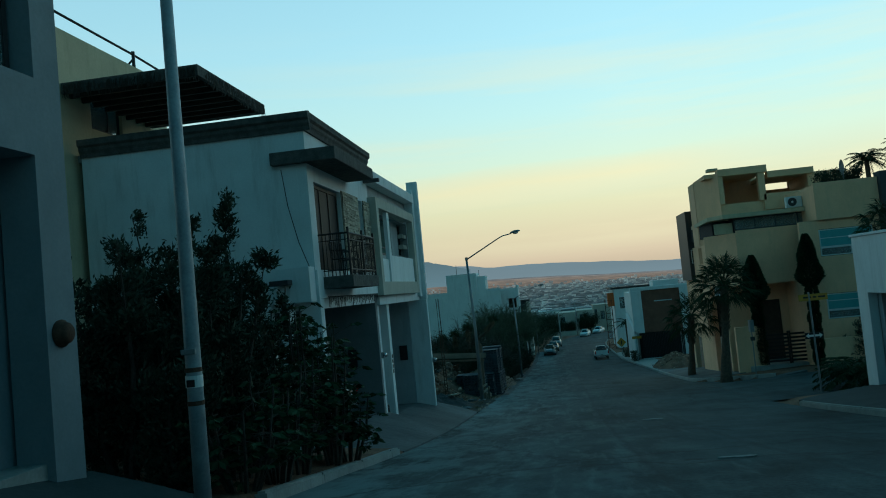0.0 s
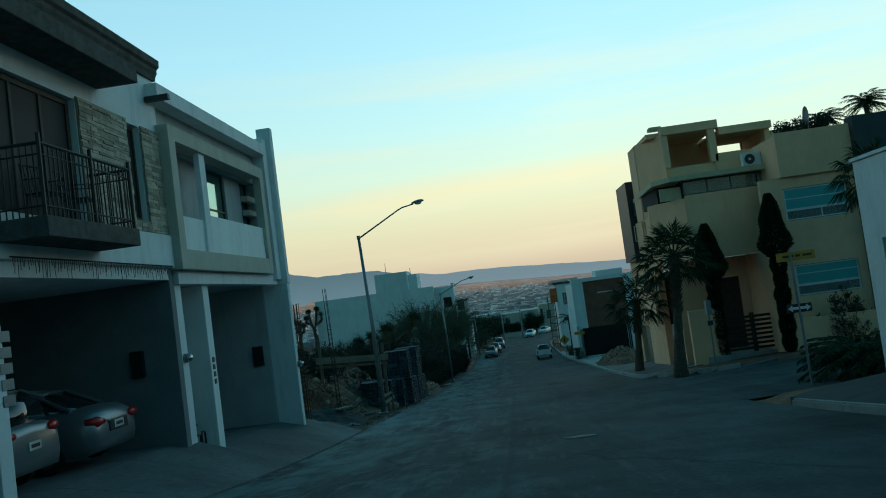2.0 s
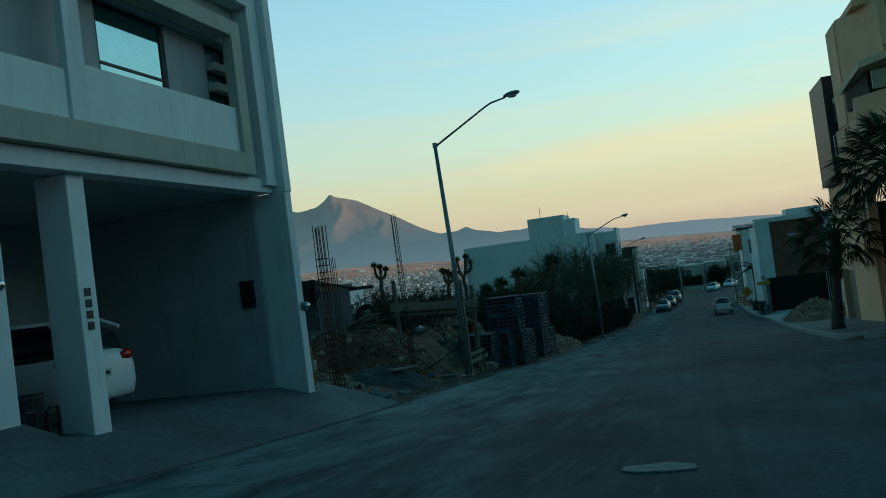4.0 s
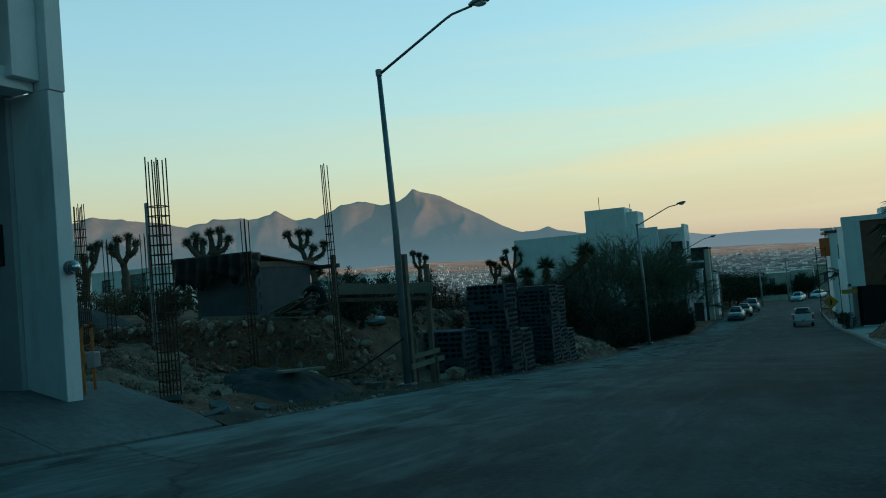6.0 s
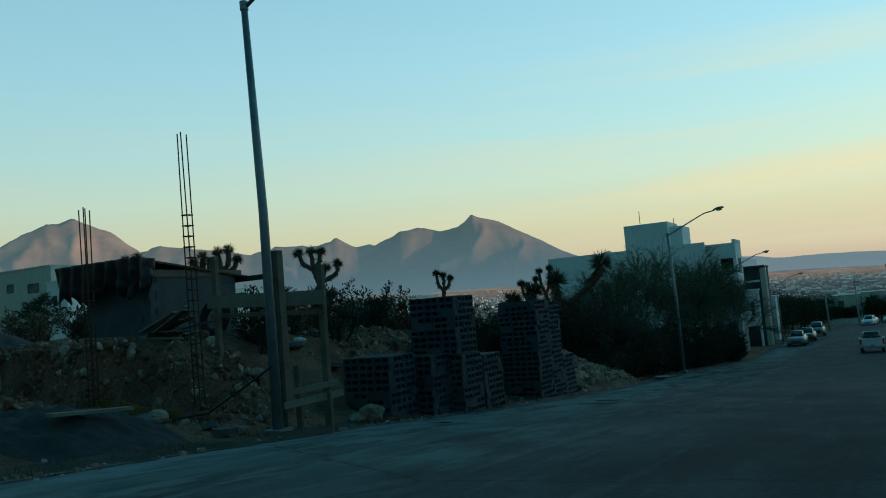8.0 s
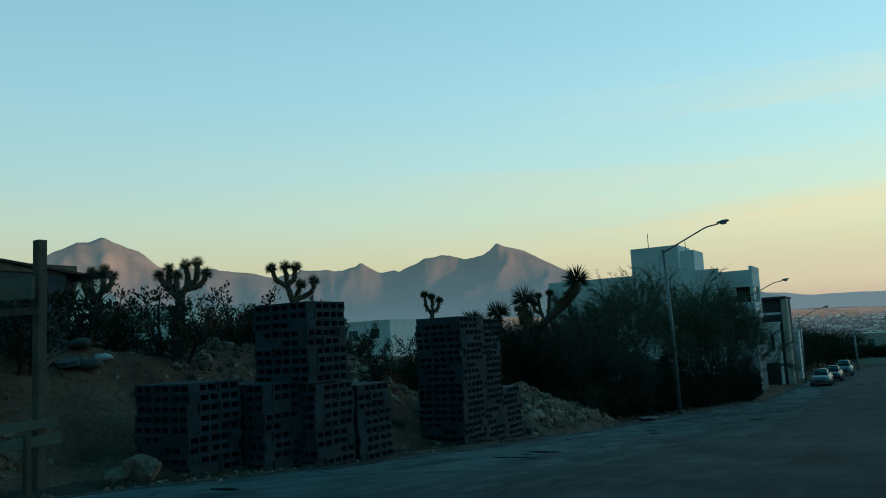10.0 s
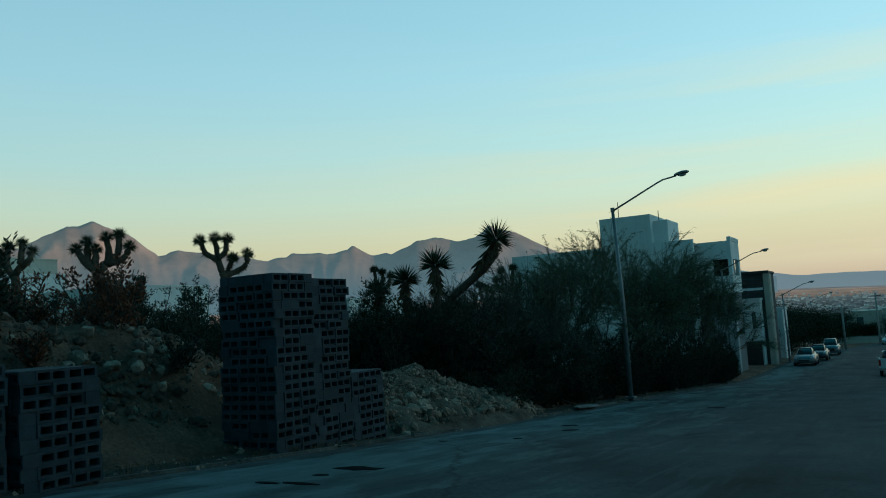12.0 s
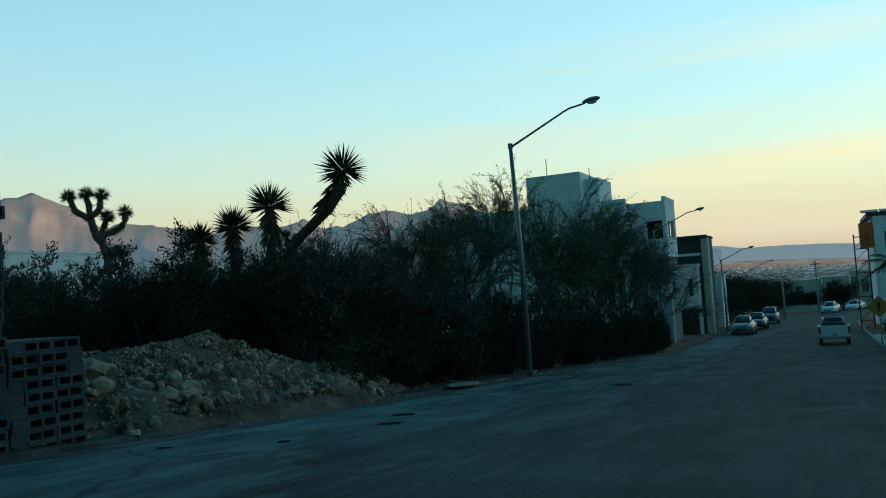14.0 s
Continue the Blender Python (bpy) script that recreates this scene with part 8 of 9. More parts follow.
def grow(rnd, start, heading, length, radius, depth, out, spread=0.55, up=0.12, shrink=0.74, kids=(2, 3)):
    """A limb that forks again and again; collects its lengths with their order of branching."""
    pts, rad = [Vector(start)], [radius]
    d = Vector(heading).normalized()
    for k in range(3):
        d = (d + Vector((rnd.gauss(0, 0.14), rnd.gauss(0, 0.14), rnd.gauss(0, 0.08) + up * 0.35))).normalized()
        pts.append(pts[-1] + d * length / 3)
        rad.append(radius * (1 - 0.4 * (k + 1) / 3))
    out.append((pts, rad, depth))
    if depth == 0:
        return
    for k in range(rnd.randint(*kids)):
        a = d.orthogonal().normalized()
        a.rotate(Matrix.Rotation(rnd.uniform(0, 2 * math.pi), 3, d))
        h = (d + a * rnd.uniform(spread * 0.5, spread * 1.3) + Vector((0, 0, up))).normalized()
        grow(rnd, pts[-1 if k == 0 else rnd.choice((-1, -2))], h, length * shrink * rnd.uniform(0.8, 1.15), rad[-1] * 0.78, depth - 1, out, spread, up * 0.8, shrink, kids)


def mesquite(x, y, z, height, width, seed, label, leaves=9000, stems=7, mat=MESQ, leaf=(0.10, 0.022), name="mesquite_tree"):
    """A spreading, many-stemmed tree with thin arching twigs set with feathery leaves."""
    t = thing(name, x, y, z, label=label, category="tree", group="trees along the verge")
    rnd = random.Random(seed)
    out = []
    for k in range(stems):
        a = 2 * math.pi * k / stems + rnd.uniform(-0.4, 0.4)
        h = Vector((math.cos(a) * rnd.uniform(0.25, 1.0), math.sin(a) * rnd.uniform(0.25, 1.0), 1.0))
        grow(rnd, (0.14 * math.cos(a), 0.14 * math.sin(a), -0.2), h, height * 0.28, 0.075, 4, out, 0.5, 0.05, 0.8)
    # bring the grown shape to the tree's own height and spread
    zs = max(p.z for pts, _, _ in out for p in pts)
    far = sorted(max(abs(p.x), abs(p.y)) for pts, _, _ in out for p in pts)
    fz, fr = (height - 0.4) / zs, width / 2 / far[int(len(far) * 0.97)]
    for pts, _, _ in out:
        for p in pts:
            p.x, p.y, p.z = p.x * fr, p.y * fr, p.z * fz
    # whip-like twigs, rising and then arching over
    twigs = []
    ends = [pts for pts, _, depth in out if depth <= 1]
    for pts in ends:
        for k in range(6):
            s = pts[0].lerp(pts[3], rnd.random())
            d = (pts[3] - pts[0]).normalized() + Vector((rnd.gauss(0, 0.36), rnd.gauss(0, 0.36), rnd.gauss(0.12, 0.28))) + Vector((s.x, s.y, 0)).normalized() * 0.25
            d.normalize()
            n = rnd.uniform(0.4, 1.15)
            m = s + d * n * 0.5
            twigs.append([s, m, m + (d + Vector((0, 0, -rnd.uniform(0.15, 0.75)))).normalized() * n * 0.5])
    bm, tw = bmesh.new(), bmesh.new()
    for pts, rad, depth in out:
        tube(bm if depth > 1 else tw, pts, [max(r, 0.007) for r in rad], 6 if depth > 1 else 3, cap=False)
    for pts in twigs:
        tube(tw, pts, [0.008, 0.006, 0.003], 3, cap=False)
    part("trunk", bm, BARK, t, smooth=True)
    part("twigwork", tw, BARK, t)["kind"] = "stuff"
    P, D, L = [], [], []
    per = max(4, int(leaves / max(1, len(twigs))))
    for s, m, e in twigs:
        for j in range(per):
            u = rnd.random() * 2
            p = s.lerp(m, u) if u < 1 else m.lerp(e, u - 1)
            d = (e - s).normalized()
            P.append(p + Vector((rnd.gauss(0, 0.02), rnd.gauss(0, 0.02), rnd.gauss(0, 0.02))))
            D.append(d * 0.7 + Vector((rnd.gauss(0, 0.55), rnd.gauss(0, 0.55), rnd.gauss(-0.1, 0.5))))
            L.append(leaf[0] * rnd.uniform(0.6, 1.4))
    blades("crown", P, D, L, leaf[1], mat, t, droop=0.15)
    return t


def plume_shrub(x, y, z, height, width, seed, label, n=2600, mat=LEAF, leaf=(0.085, 0.035), tops=5, name="shrub", group="shrubs by the pole"):
    """An upright shrub of feathery, pointed plumes with gaps between."""
    t = thing(name, x, y, z, label=label, category="shrub", group=group)
    rnd = random.Random(seed)
    bm = bmesh.new()
    P, D, L = [], [], []
    for k in range(tops):
        a, r = rnd.uniform(0, 2 * math.pi), width * 0.5 * math.sqrt(rnd.random())
        h = height * (1 if k == 0 else rnd.uniform(0.55, 0.95))
        foot = Vector((r * 0.35 * math.cos(a), r * 0.35 * math.sin(a), -0.15))
        top = Vector((r * math.cos(a), r * math.sin(a), h))
        mid = foot.lerp(top, 0.5) + Vector((rnd.gauss(0, 0.1), rnd.gauss(0, 0.1), 0))
        tube(bm, [foot, mid, top], [0.05, 0.03, 0.006], 5)
        rad = width * rnd.uniform(0.2, 0.32)
        for b in range(26):
            u = rnd.uniform(0.06, 1.0)
            c = foot.lerp(mid, u * 2) if u < 0.5 else mid.lerp(top, u * 2 - 1)
            az = rnd.uniform(0, 2 * math.pi)
            reach = rad * (1.0 - 0.72 * u ** 1.6) * rnd.uniform(0.5, 1.25)
            e = c + Vector((reach * math.cos(az), reach * math.sin(az), reach * rnd.uniform(0.4, 1.0)))
            tube(bm, [c, e], [0.012, 0.004], 3, cap=False)
            for j in range(max(3, int(n / tops / 26))):
                s = rnd.random() ** 0.6
                P.append(c.lerp(e, s) + Vector((rnd.gauss(0, 0.05), rnd.gauss(0, 0.05), rnd.gauss(0, 0.05))))
                D.append((e - c).normalized() * 0.7 + Vector((rnd.gauss(0, 0.5), rnd.gauss(0, 0.5), rnd.gauss(0.25, 0.45))))
                L.append(leaf[0] * rnd.uniform(0.6, 1.5))
    part("branchwork", bm, BARK, t)["kind"] = "stuff"
    blades("crown", P, D, L, leaf[1], mat, t)
    return t


def lobed_shrub(x, y, z, height, width, seed, label, n=120):
    """A soft shrub with long-stalked, finger-lobed leaves and upright flower spikes."""
    t = thing("broadleaf_shrub", x, y, z, label=label, category="shrub", group="shrubs by the pole")
    rnd = random.Random(seed)
    bm = bmesh.new()
    P, D, L = [], [], []
    for k in range(9):
        a, r = rnd.uniform(0, 2 * math.pi), width * 0.5 * rnd.random() ** 0.5
        top = Vector((r * math.cos(a), r * math.sin(a), height * rnd.uniform(0.55, 1.0)))
        tube(bm, [(top.x * 0.3, top.y * 0.3, -0.1), (top.x * 0.8, top.y * 0.8, top.z * 0.5), top], [0.035, 0.025, 0.012], 5)
        if k % 3 == 0:
            tube(bm, [top, top + Vector((0.02, 0, 0.15)), top + Vector((0.02, 0, 0.22))], [0.012, 0.016, 0.004], 6)
        for j in range(n // 9):
            c = Vector((top.x * 0.8, top.y * 0.8, top.z * rnd.uniform(0.25, 1.0)))
            az = rnd.uniform(0, 2 * math.pi)
            st = rnd.uniform(0.15, 0.42)
            e = c + Vector((st * math.cos(az), st * math.sin(az), rnd.uniform(-0.05, 0.2)))
            tube(bm, [c, e], [0.008, 0.005], 3, cap=False)
            face = Vector((math.cos(az), math.sin(az), rnd.uniform(-0.6, 0.1))).normalized()
            side = face.cross(Vector((0, 0, 1))).normalized()
            size = rnd.uniform(0.13, 0.24)
            for m in range(7):
                f = (m - 3) * 0.52
                P.append(e)
                D.append(face * math.cos(f) + side * math.sin(f) + Vector((0, 0, -0.12)))
                L.append(size * (1 - 0.1 * abs(m - 3)))
    part("branchwork", bm, BARK, t)["kind"] = "stuff"
    blades("crown", P, D, L, 0.075, LEAF2, t)
    return t


def fan_palm(x, y, z, height, seed, label, fronds=34, reach=1.15, trunk=(0.34, 0.2), droop=0.5, lean=(0.0, 0.0), boots=True):
    """A fan palm: flared fibrous trunk with frond boots, and a crown of pleated fans."""
    t = thing("fan_palm", x, y, z, label=label, category="palm", group="palms")
    rnd = random.Random(seed)
    top = Vector((lean[0], lean[1], height))
    part("trunk", tube(bmesh.new(), [(0, 0, -0.3), (0, 0, 0.25), top * 0.35, top * 0.8, top], [trunk[0] * 1.25, trunk[0], trunk[1] * 1.05, trunk[1], trunk[1] * 0.9], 14), PALMBARK, t, smooth=True)
    if boots:
        bm = bmesh.new()
        for k in range(90):
            u = 0.52 + 0.47 * k / 90
            a = k * 2.39996
            c = top * u + Vector((math.cos(a), math.sin(a), 0)) * trunk[1] * 0.85
            tube(bm, [c, c + Vector((math.cos(a) * 0.14, math.sin(a) * 0.14, 0.17))], [0.05, 0.015], 4)
        part("boot_sheath", bm, PALMBARK, t)["kind"] = "stuff"
    P, D, L = [], [], []
    bm = bmesh.new()
    for k in range(fronds):
        a = k * 2.39996
        el = radians(80 - 120 * (k / fronds) ** 0.9)
        d = Vector((math.cos(a) * math.cos(el), math.sin(a) * math.cos(el), math.sin(el)))
        stalk = reach * rnd.uniform(0.62, 0.85)
        hub = top + d * stalk + Vector((0, 0, -droop * 0.25 * stalk * math.cos(el)))
        tube(bm, [top, top + d * stalk * 0.5, hub], [0.025, 0.018, 0.012], 4, cap=False)
        side = d.cross(Vector((0, 0, 1)))
        side = side.normalized() if side.length > 0.05 else Vector((1, 0, 0))
        for m in range(26):
            f = (m - 12.5) * 0.125
            P.append(hub)
            D.append(d * math.cos(f) + side * math.sin(f) + Vector((0, 0, -0.10 - droop * 0.35 * abs(math.sin(f)) + rnd.gauss(0, 0.05))))
            L.append(reach * rnd.uniform(0.55, 0.72) * (1 - 0.18 * abs(f)))
    part("stalkwork", bm, PALM, t)["kind"] = "stuff"
    blades("crown", P, D, L, 0.05, PALM, t, droop=droop * 0.4)
    return t


def feather_palm(x, y, z, height, seed, label, fronds=18, reach=1.9, name="feather_palm", trunk=0.16, flat=False, width=0.03, leaflet=0.4):
    t = thing(name, x, y, z, label=label, category="palm", group="palms")
    rnd = random.Random(seed)
    top = Vector((0, 0, height))
    part("trunk", tube(bmesh.new(), [(0, 0, -0.3), (0.03, 0, height * 0.5), top], [trunk * 1.3, trunk, trunk], 10), PALMBARK, t, smooth=True)
    bm = bmesh.new()
    P, D, L = [], [], []
    for k in range(fronds):
        a = k * 2.39996
        el = radians((75 if not flat else 62) - (95 if not flat else 55) * (k / fronds))
        pts = []
        for j in range(9):
            u = j / 8
            r = reach * u
            pts.append(top + Vector((math.cos(a) * r * math.cos(el * (1 - 0.45 * u)), math.sin(a) * r * math.cos(el * (1 - 0.45 * u)), reach * u * math.sin(el) - 0.55 * reach * u * u)))
        tube(bm, pts, [0.022 - 0.002 * j for j in range(9)], 4, cap=False)
        for j in range(1, 9):
            d = (pts[j] - pts[j - 1]).normalized()
            s = d.cross(Vector((0, 0, 1))).normalized()
            for m in range(6):
                c = pts[j - 1].lerp(pts[j], m / 6)
                for w in (-1, 1):
                    P.append(c)
                    D.append(s * w + d * 0.7 + Vector((0, 0, rnd.uniform(-0.5, 0.05))))
                    L.append(leaflet * (1 - 0.55 * abs(j / 8 - 0.4)))
    part("stalkwork", bm, PALM, t)["kind"] = "stuff"
    blades("crown", P, D, L, width, PALM, t, droop=0.2)
    return t


def topiary(x, y, z, height, seed, cone, tiers, label, r=0.5):
    """A clipped conifer: a pointed top over stacked cushions."""
    t = thing("clipped_conifer", x, y, z, label=label, category="tree", group="clipped conifers")
    rnd = random.Random(seed)
    part("trunk", tube(bmesh.new(), [(0, 0, -0.2), (0, 0, height * 0.9)], [0.06, 0.03], 7), BARK, t)
    P, D = [], []
    shapes = [((height - cone), height, r, True)]
    step = (height - cone) / max(1, tiers + 0.4)
    for k in range(tiers):
        shapes.append((0.2 * step + k * step, 0.2 * step + k * step + step * 1.3, r * (0.36 + 0.08 * (k % 2)), False))
    for a, b, rad, pointed in shapes:
        n = int(2600 * (b - a) * rad / 0.5 * (1.3 if pointed else 1.6))
        for k in range(n):
            u = rnd.random()
            f = rnd.uniform(0, 2 * math.pi)
            w = (min(1.0, 0.5 + 3.2 * u) * min(1.0, 1.2 * (1 - u) ** 0.72) if pointed else math.sqrt(max(0, 1 - (2 * u - 1) ** 2)))
            w *= rad * rnd.uniform(0.8, 1.05)
            w *= 1 + 0.28 * fbm(math.cos(f) * 1.3 + seed, math.sin(f) * 1.3 + (a + (b - a) * u) * 1.7, 1.0)
            P.append((w * math.cos(f), w * math.sin(f), a + (b - a) * u))
            D.append((math.cos(f), math.sin(f), rnd.uniform(0.1, 1.2)))
    blades("crown", P, D, 0.17, 0.05, THUJA, t)
    return t


def round_tree(x, y, z, height, width, seed, label, n=5000, mat=FARTREE, leaf=(0.20, 0.10)):
    """A far street tree: trunk, limbs and a crown of leaf clumps with gaps."""
    t = thing("street_tree", x, y, z, label=label, category="tree", group="far street trees")
    rnd = random.Random(seed)
    bm = tube(bmesh.new(), [(0, 0, -0.3), (0.05, 0, height * 0.3), (0, 0, height * 0.55)], [0.16, 0.12, 0.07], 7)
    P, D = [], []
    for k in range(22):
        a, u = rnd.uniform(0, 2 * math.pi), rnd.random() ** 0.5
        c = Vector((width * 0.42 * u * math.cos(a), width * 0.42 * u * math.sin(a), height * rnd.uniform(0.35, 0.95)))
        tube(bm, [(0, 0, height * 0.3), c], [0.05, 0.015], 4)
        s = width * rnd.uniform(0.10, 0.2)
        for j in range(n // 22):
            P.append(c + Vector((rnd.gauss(0, s), rnd.gauss(0, s), rnd.gauss(0, s * 0.8))))
            D.append((rnd.gauss(0, 1), rnd.gauss(0, 1), rnd.gauss(0.2, 0.7)))
    part("trunk", bm, BARK, t)
    blades("crown", P, D, leaf[0], leaf[1], mat, t)
    return t


# shrubs between the grey house and the balcony house
for k, (x, y, h, w, n) in enumerate(((-5.2, 13.0, 4.1, 2.4, 5200), (-4.55, 13.1, 4.35, 1.6, 4200), (-6.2, 12.6, 3.3, 2.2, 4200), (-3.9, 11.6, 3.4, 1.7, 3600), (-7.4, 13.8, 3.3, 2.4, 3600),
                                     (-4.9, 10.6, 3.5, 2.0, 3600), (-3.75, 12.9, 3.0, 1.5, 2800), (-6.2, 15.4, 2.9, 2.2, 3200), (-5.0, 15.0, 3.2, 2.2, 3200), (-4.0, 10.2, 2.4, 1.6, 2600))):
    plume_shrub(x, y, ground_z(x, y), h, w, 30 + k, "tall dark green feathery shrub beside the white house", int(n * 4.2), tops=8, leaf=(0.085, 0.034))
for k, (x, y, h, w, n) in enumerate(((-3.75, 14.6, 3.2, 1.6, 190), (-3.5, 15.1, 2.5, 1.3, 190), (-3.15, 14.2, 2.3, 1.3, 150), (-4.6, 16.0, 2.9, 1.5, 170), (-3.2, 12.6, 2.0, 1.3, 130), (-3.05, 14.9, 1.6, 1.1, 140), (-3.1, 11.3, 1.5, 1.1, 110), (-3.15, 10.3, 1.1, 1.0, 90))):
    lobed_shrub(x, y, ground_z(x, y), h, w, 60 + k, "green finger-leaved shrub leaning over the kerb", n)

# verge trees before the far white house
for k, (x, y, h, w, n) in enumerate(((-5.6, 71.5, 5.7, 5.4, 24000), (-4.9, 76.5, 7.3, 8.6, 60000), (-4.2, 83.5, 7.2, 7.0, 46000), (-3.9, 90.0, 6.6, 6.6, 40000), (-8.6, 79.0, 6.0, 5.0, 8000), (-9.5, 72.0, 4.7, 4.5, 6000))):
    mesquite(x, y, ground_z(x, y), h, w, 80 + k, "spreading green mesquite with thin arching twigs on the verge", n)
for k, (x, y, h, w) in enumerate(((-7.2, 66.5, 4.3, 4.0), (-9.6, 66.0, 3.9, 4.2), (-4.9, 67.8, 3.6, 3.2), (-5.3, 65.2, 4.3, 3.4))):
    mesquite(x, y, ground_z(x, y), h, w, 95 + k, "small-leaved thorny shrub tree on the verge", 8000, 6, THORN, (0.07, 0.034), "thorn_tree")
# brush below and between
for k, (x, y, h, w) in enumerate(((-7.6, 63.5, 2.8, 3.0), (-9.4, 63.0, 2.9, 3.2), (-11.4, 63.6, 2.4, 3.2), (-5.9, 64.6, 1.9, 2.6), (-13.6, 64.5, 2.6, 3.4), (-4.2, 66.0, 1.5, 2.2), (-4.3, 69.0, 1.7, 2.4), (-4.1, 72.6, 2.0, 2.4), (-4.0, 76.0, 2.2, 2.6),
                                  (-3.9, 80.0, 2.2, 2.6), (-3.8, 84.0, 2.3, 2.6), (-3.7, 88.0, 2.2, 2.4), (-3.4, 91.8, 2.0, 2.2), (-6.6, 68.0, 1.7, 3.0), (-8.0, 73.0, 2.4, 3.2), (-6.4, 80.0, 2.6, 3.0), (-6.2, 87.0, 2.8, 3.0), (-16.4, 66.0, 2.5, 3.6), (-19.5, 68.0, 2.4, 3.8), (-10.5, 60.4, 1.6, 2.6))):
    plume_shrub(x, y, ground_z(x, y), h * ((0.95 if x < -11 else 1.25) if y < 70 else 1.2), w * 1.15, 120 + k, "dense dark green brush on the verge", 5600, LEAF, (0.10, 0.04), 9, "brush", "brush along the verge")
# low brush on the plot
rb = random.Random(77)
for k in range(26):
    x, y = rb.uniform(-34, -10), rb.uniform(56, 80)
    plume_shrub(x, y, ground_z(x, y), rb.uniform(0.9, 1.9), rb.uniform(1.6, 3.0), 200 + k, "low dark scrub on the raw plot", 900, rb.choice((LEAF, LEAF, DRYLEAF)), (0.14, 0.06), 5, "scrub", "scrub on the plot")
for k, (x, y) in enumerate(((-9.2, 54.5), (-10.4, 53.2), (-8.0, 53.8), (-11.6, 55.0))):
    plume_shrub(x, y, ground_z(x, y), 1.5, 1.9, 240 + k, "russet dry brush behind the block stacks", 1100, RUSTBRUSH, (0.10, 0.05), 6, "dry_brush", "scrub on the plot")
for k in range(14):
    x, y = bk.uniform(-9.5, -5.4), bk.uniform(48.0, 57.2)
    plume_shrub(x, y, ground_z(x, y), bk.uniform(0.35, 0.8), bk.uniform(0.8, 1.5), 260 + k, "low dark weeds on the spoil bank", 700, bk.choice((LEAF, LEAF, RUSTBRUSH)), (0.08, 0.035), 5, "weeds", "scrub on the plot")
for k, (x, y) in enumerate(((-7.4, 46.6), (-6.6, 47.8), (-8.4, 48.2), (-7.2, 50.4), (-6.4, 44.6))):
    plume_shrub(x, y, ground_z(x, y), 1.35, 1.8, 250 + k, "dark green weeds among the spoil", 1100, LEAF, (0.10, 0.05), 6, "weeds", "scrub on the plot")

for k, (x, y, h, w) in enumerate(((-6.1, 63.5, 3.2, 1.9), (-7.1, 63.4, 2.9, 2.0), (-8.1, 63.3, 2.6, 2.0), (-8.9, 63.2, 2.4, 2.0), (-5.35, 63.2, 3.25, 1.7))):
    plume_shrub(x, y, ground_z(x, y), h, w, 700 + k, "dense dark brush close round the yucca stems", 9000, LEAF, (0.085, 0.032), 13, "brush", "brush along the verge")

# tree yuccas
JOSHUA_OPEN = [[(0.0, -0.6), (-0.15, 0.7), (-0.75, 1.8)], [(-0.75, 1.8), (-1.05, 2.6), (-1.8, 3.15), (-2.15, 3.95)], [(-0.75, 1.8), (-1.0, 2.9), (-1.15, 4.05)], [(-1.0, 2.7), (-0.5, 3.2), (-0.3, 4.0)],
               [(-0.5, 1.6), (-0.25, 2.1), (0.0, 2.7)], [(-0.5, 1.55), (0.35, 1.9), (0.9, 2.3), (1.0, 2.95)], [(-0.05, 0.4), (0.3, 0.45), (0.42, 0.65)]]
JOSHUA_BROAD = [[(0.0, -0.6), (0.0, 0.9), (0.1, 1.9)], [(0.0, 1.7), (-1.0, 2.5), (-1.8, 3.45)], [(-0.8, 2.3), (-0.95, 3.1), (-0.9, 3.9)], [(0.1, 1.9), (0.7, 2.8), (0.6, 4.2)], [(0.5, 2.4), (1.5, 3.1), (1.65, 4.3)], [(0.7, 2.4), (1.9, 2.7), (2.5, 3.5)], [(-0.2, 2.0), (-0.3, 2.8), (-0.25, 3.4)]]
JOSHUA_TALL = [[(0.0, -0.6), (0.05, 1.0), (-0.1, 2.1)], [(-0.1, 2.0), (-0.6, 3.0), (-0.6, 4.3)], [(-0.1, 2.1), (0.45, 3.0), (0.5, 4.5)], [(0.3, 2.7), (1.1, 3.2), (1.25, 3.9)], [(-0.5, 2.8), (-1.1, 3.1), (-1.2, 3.6)]]
JOSHUA_LEAN = [[(0.0, -0.6), (0.15, 0.9), (0.5, 2.0)], [(0.4, 1.9), (1.2, 2.9), (1.7, 4.5)], [(1.1, 2.8), (0.9, 3.6), (1.0, 4.2)], [(0.2, 1.4), (-0.8, 2.2), (-1.2, 3.4)], [(-0.6, 2.0), (-1.6, 2.3), (-2.0, 2.9)], [(0.3, 1.6), (0.1, 2.6), (0.1, 3.3)]]
JOSHUA_SLIM = [[(0.0, -0.6), (0.0, 0.9), (0.05, 1.7)], [(0.0, 1.6), (-0.4, 2.1), (-0.6, 3.1)], [(0.05, 1.7), (0.15, 2.4), (0.1, 2.9)], [(0.05, 1.6), (0.6, 2.0), (0.8, 2.6)]]
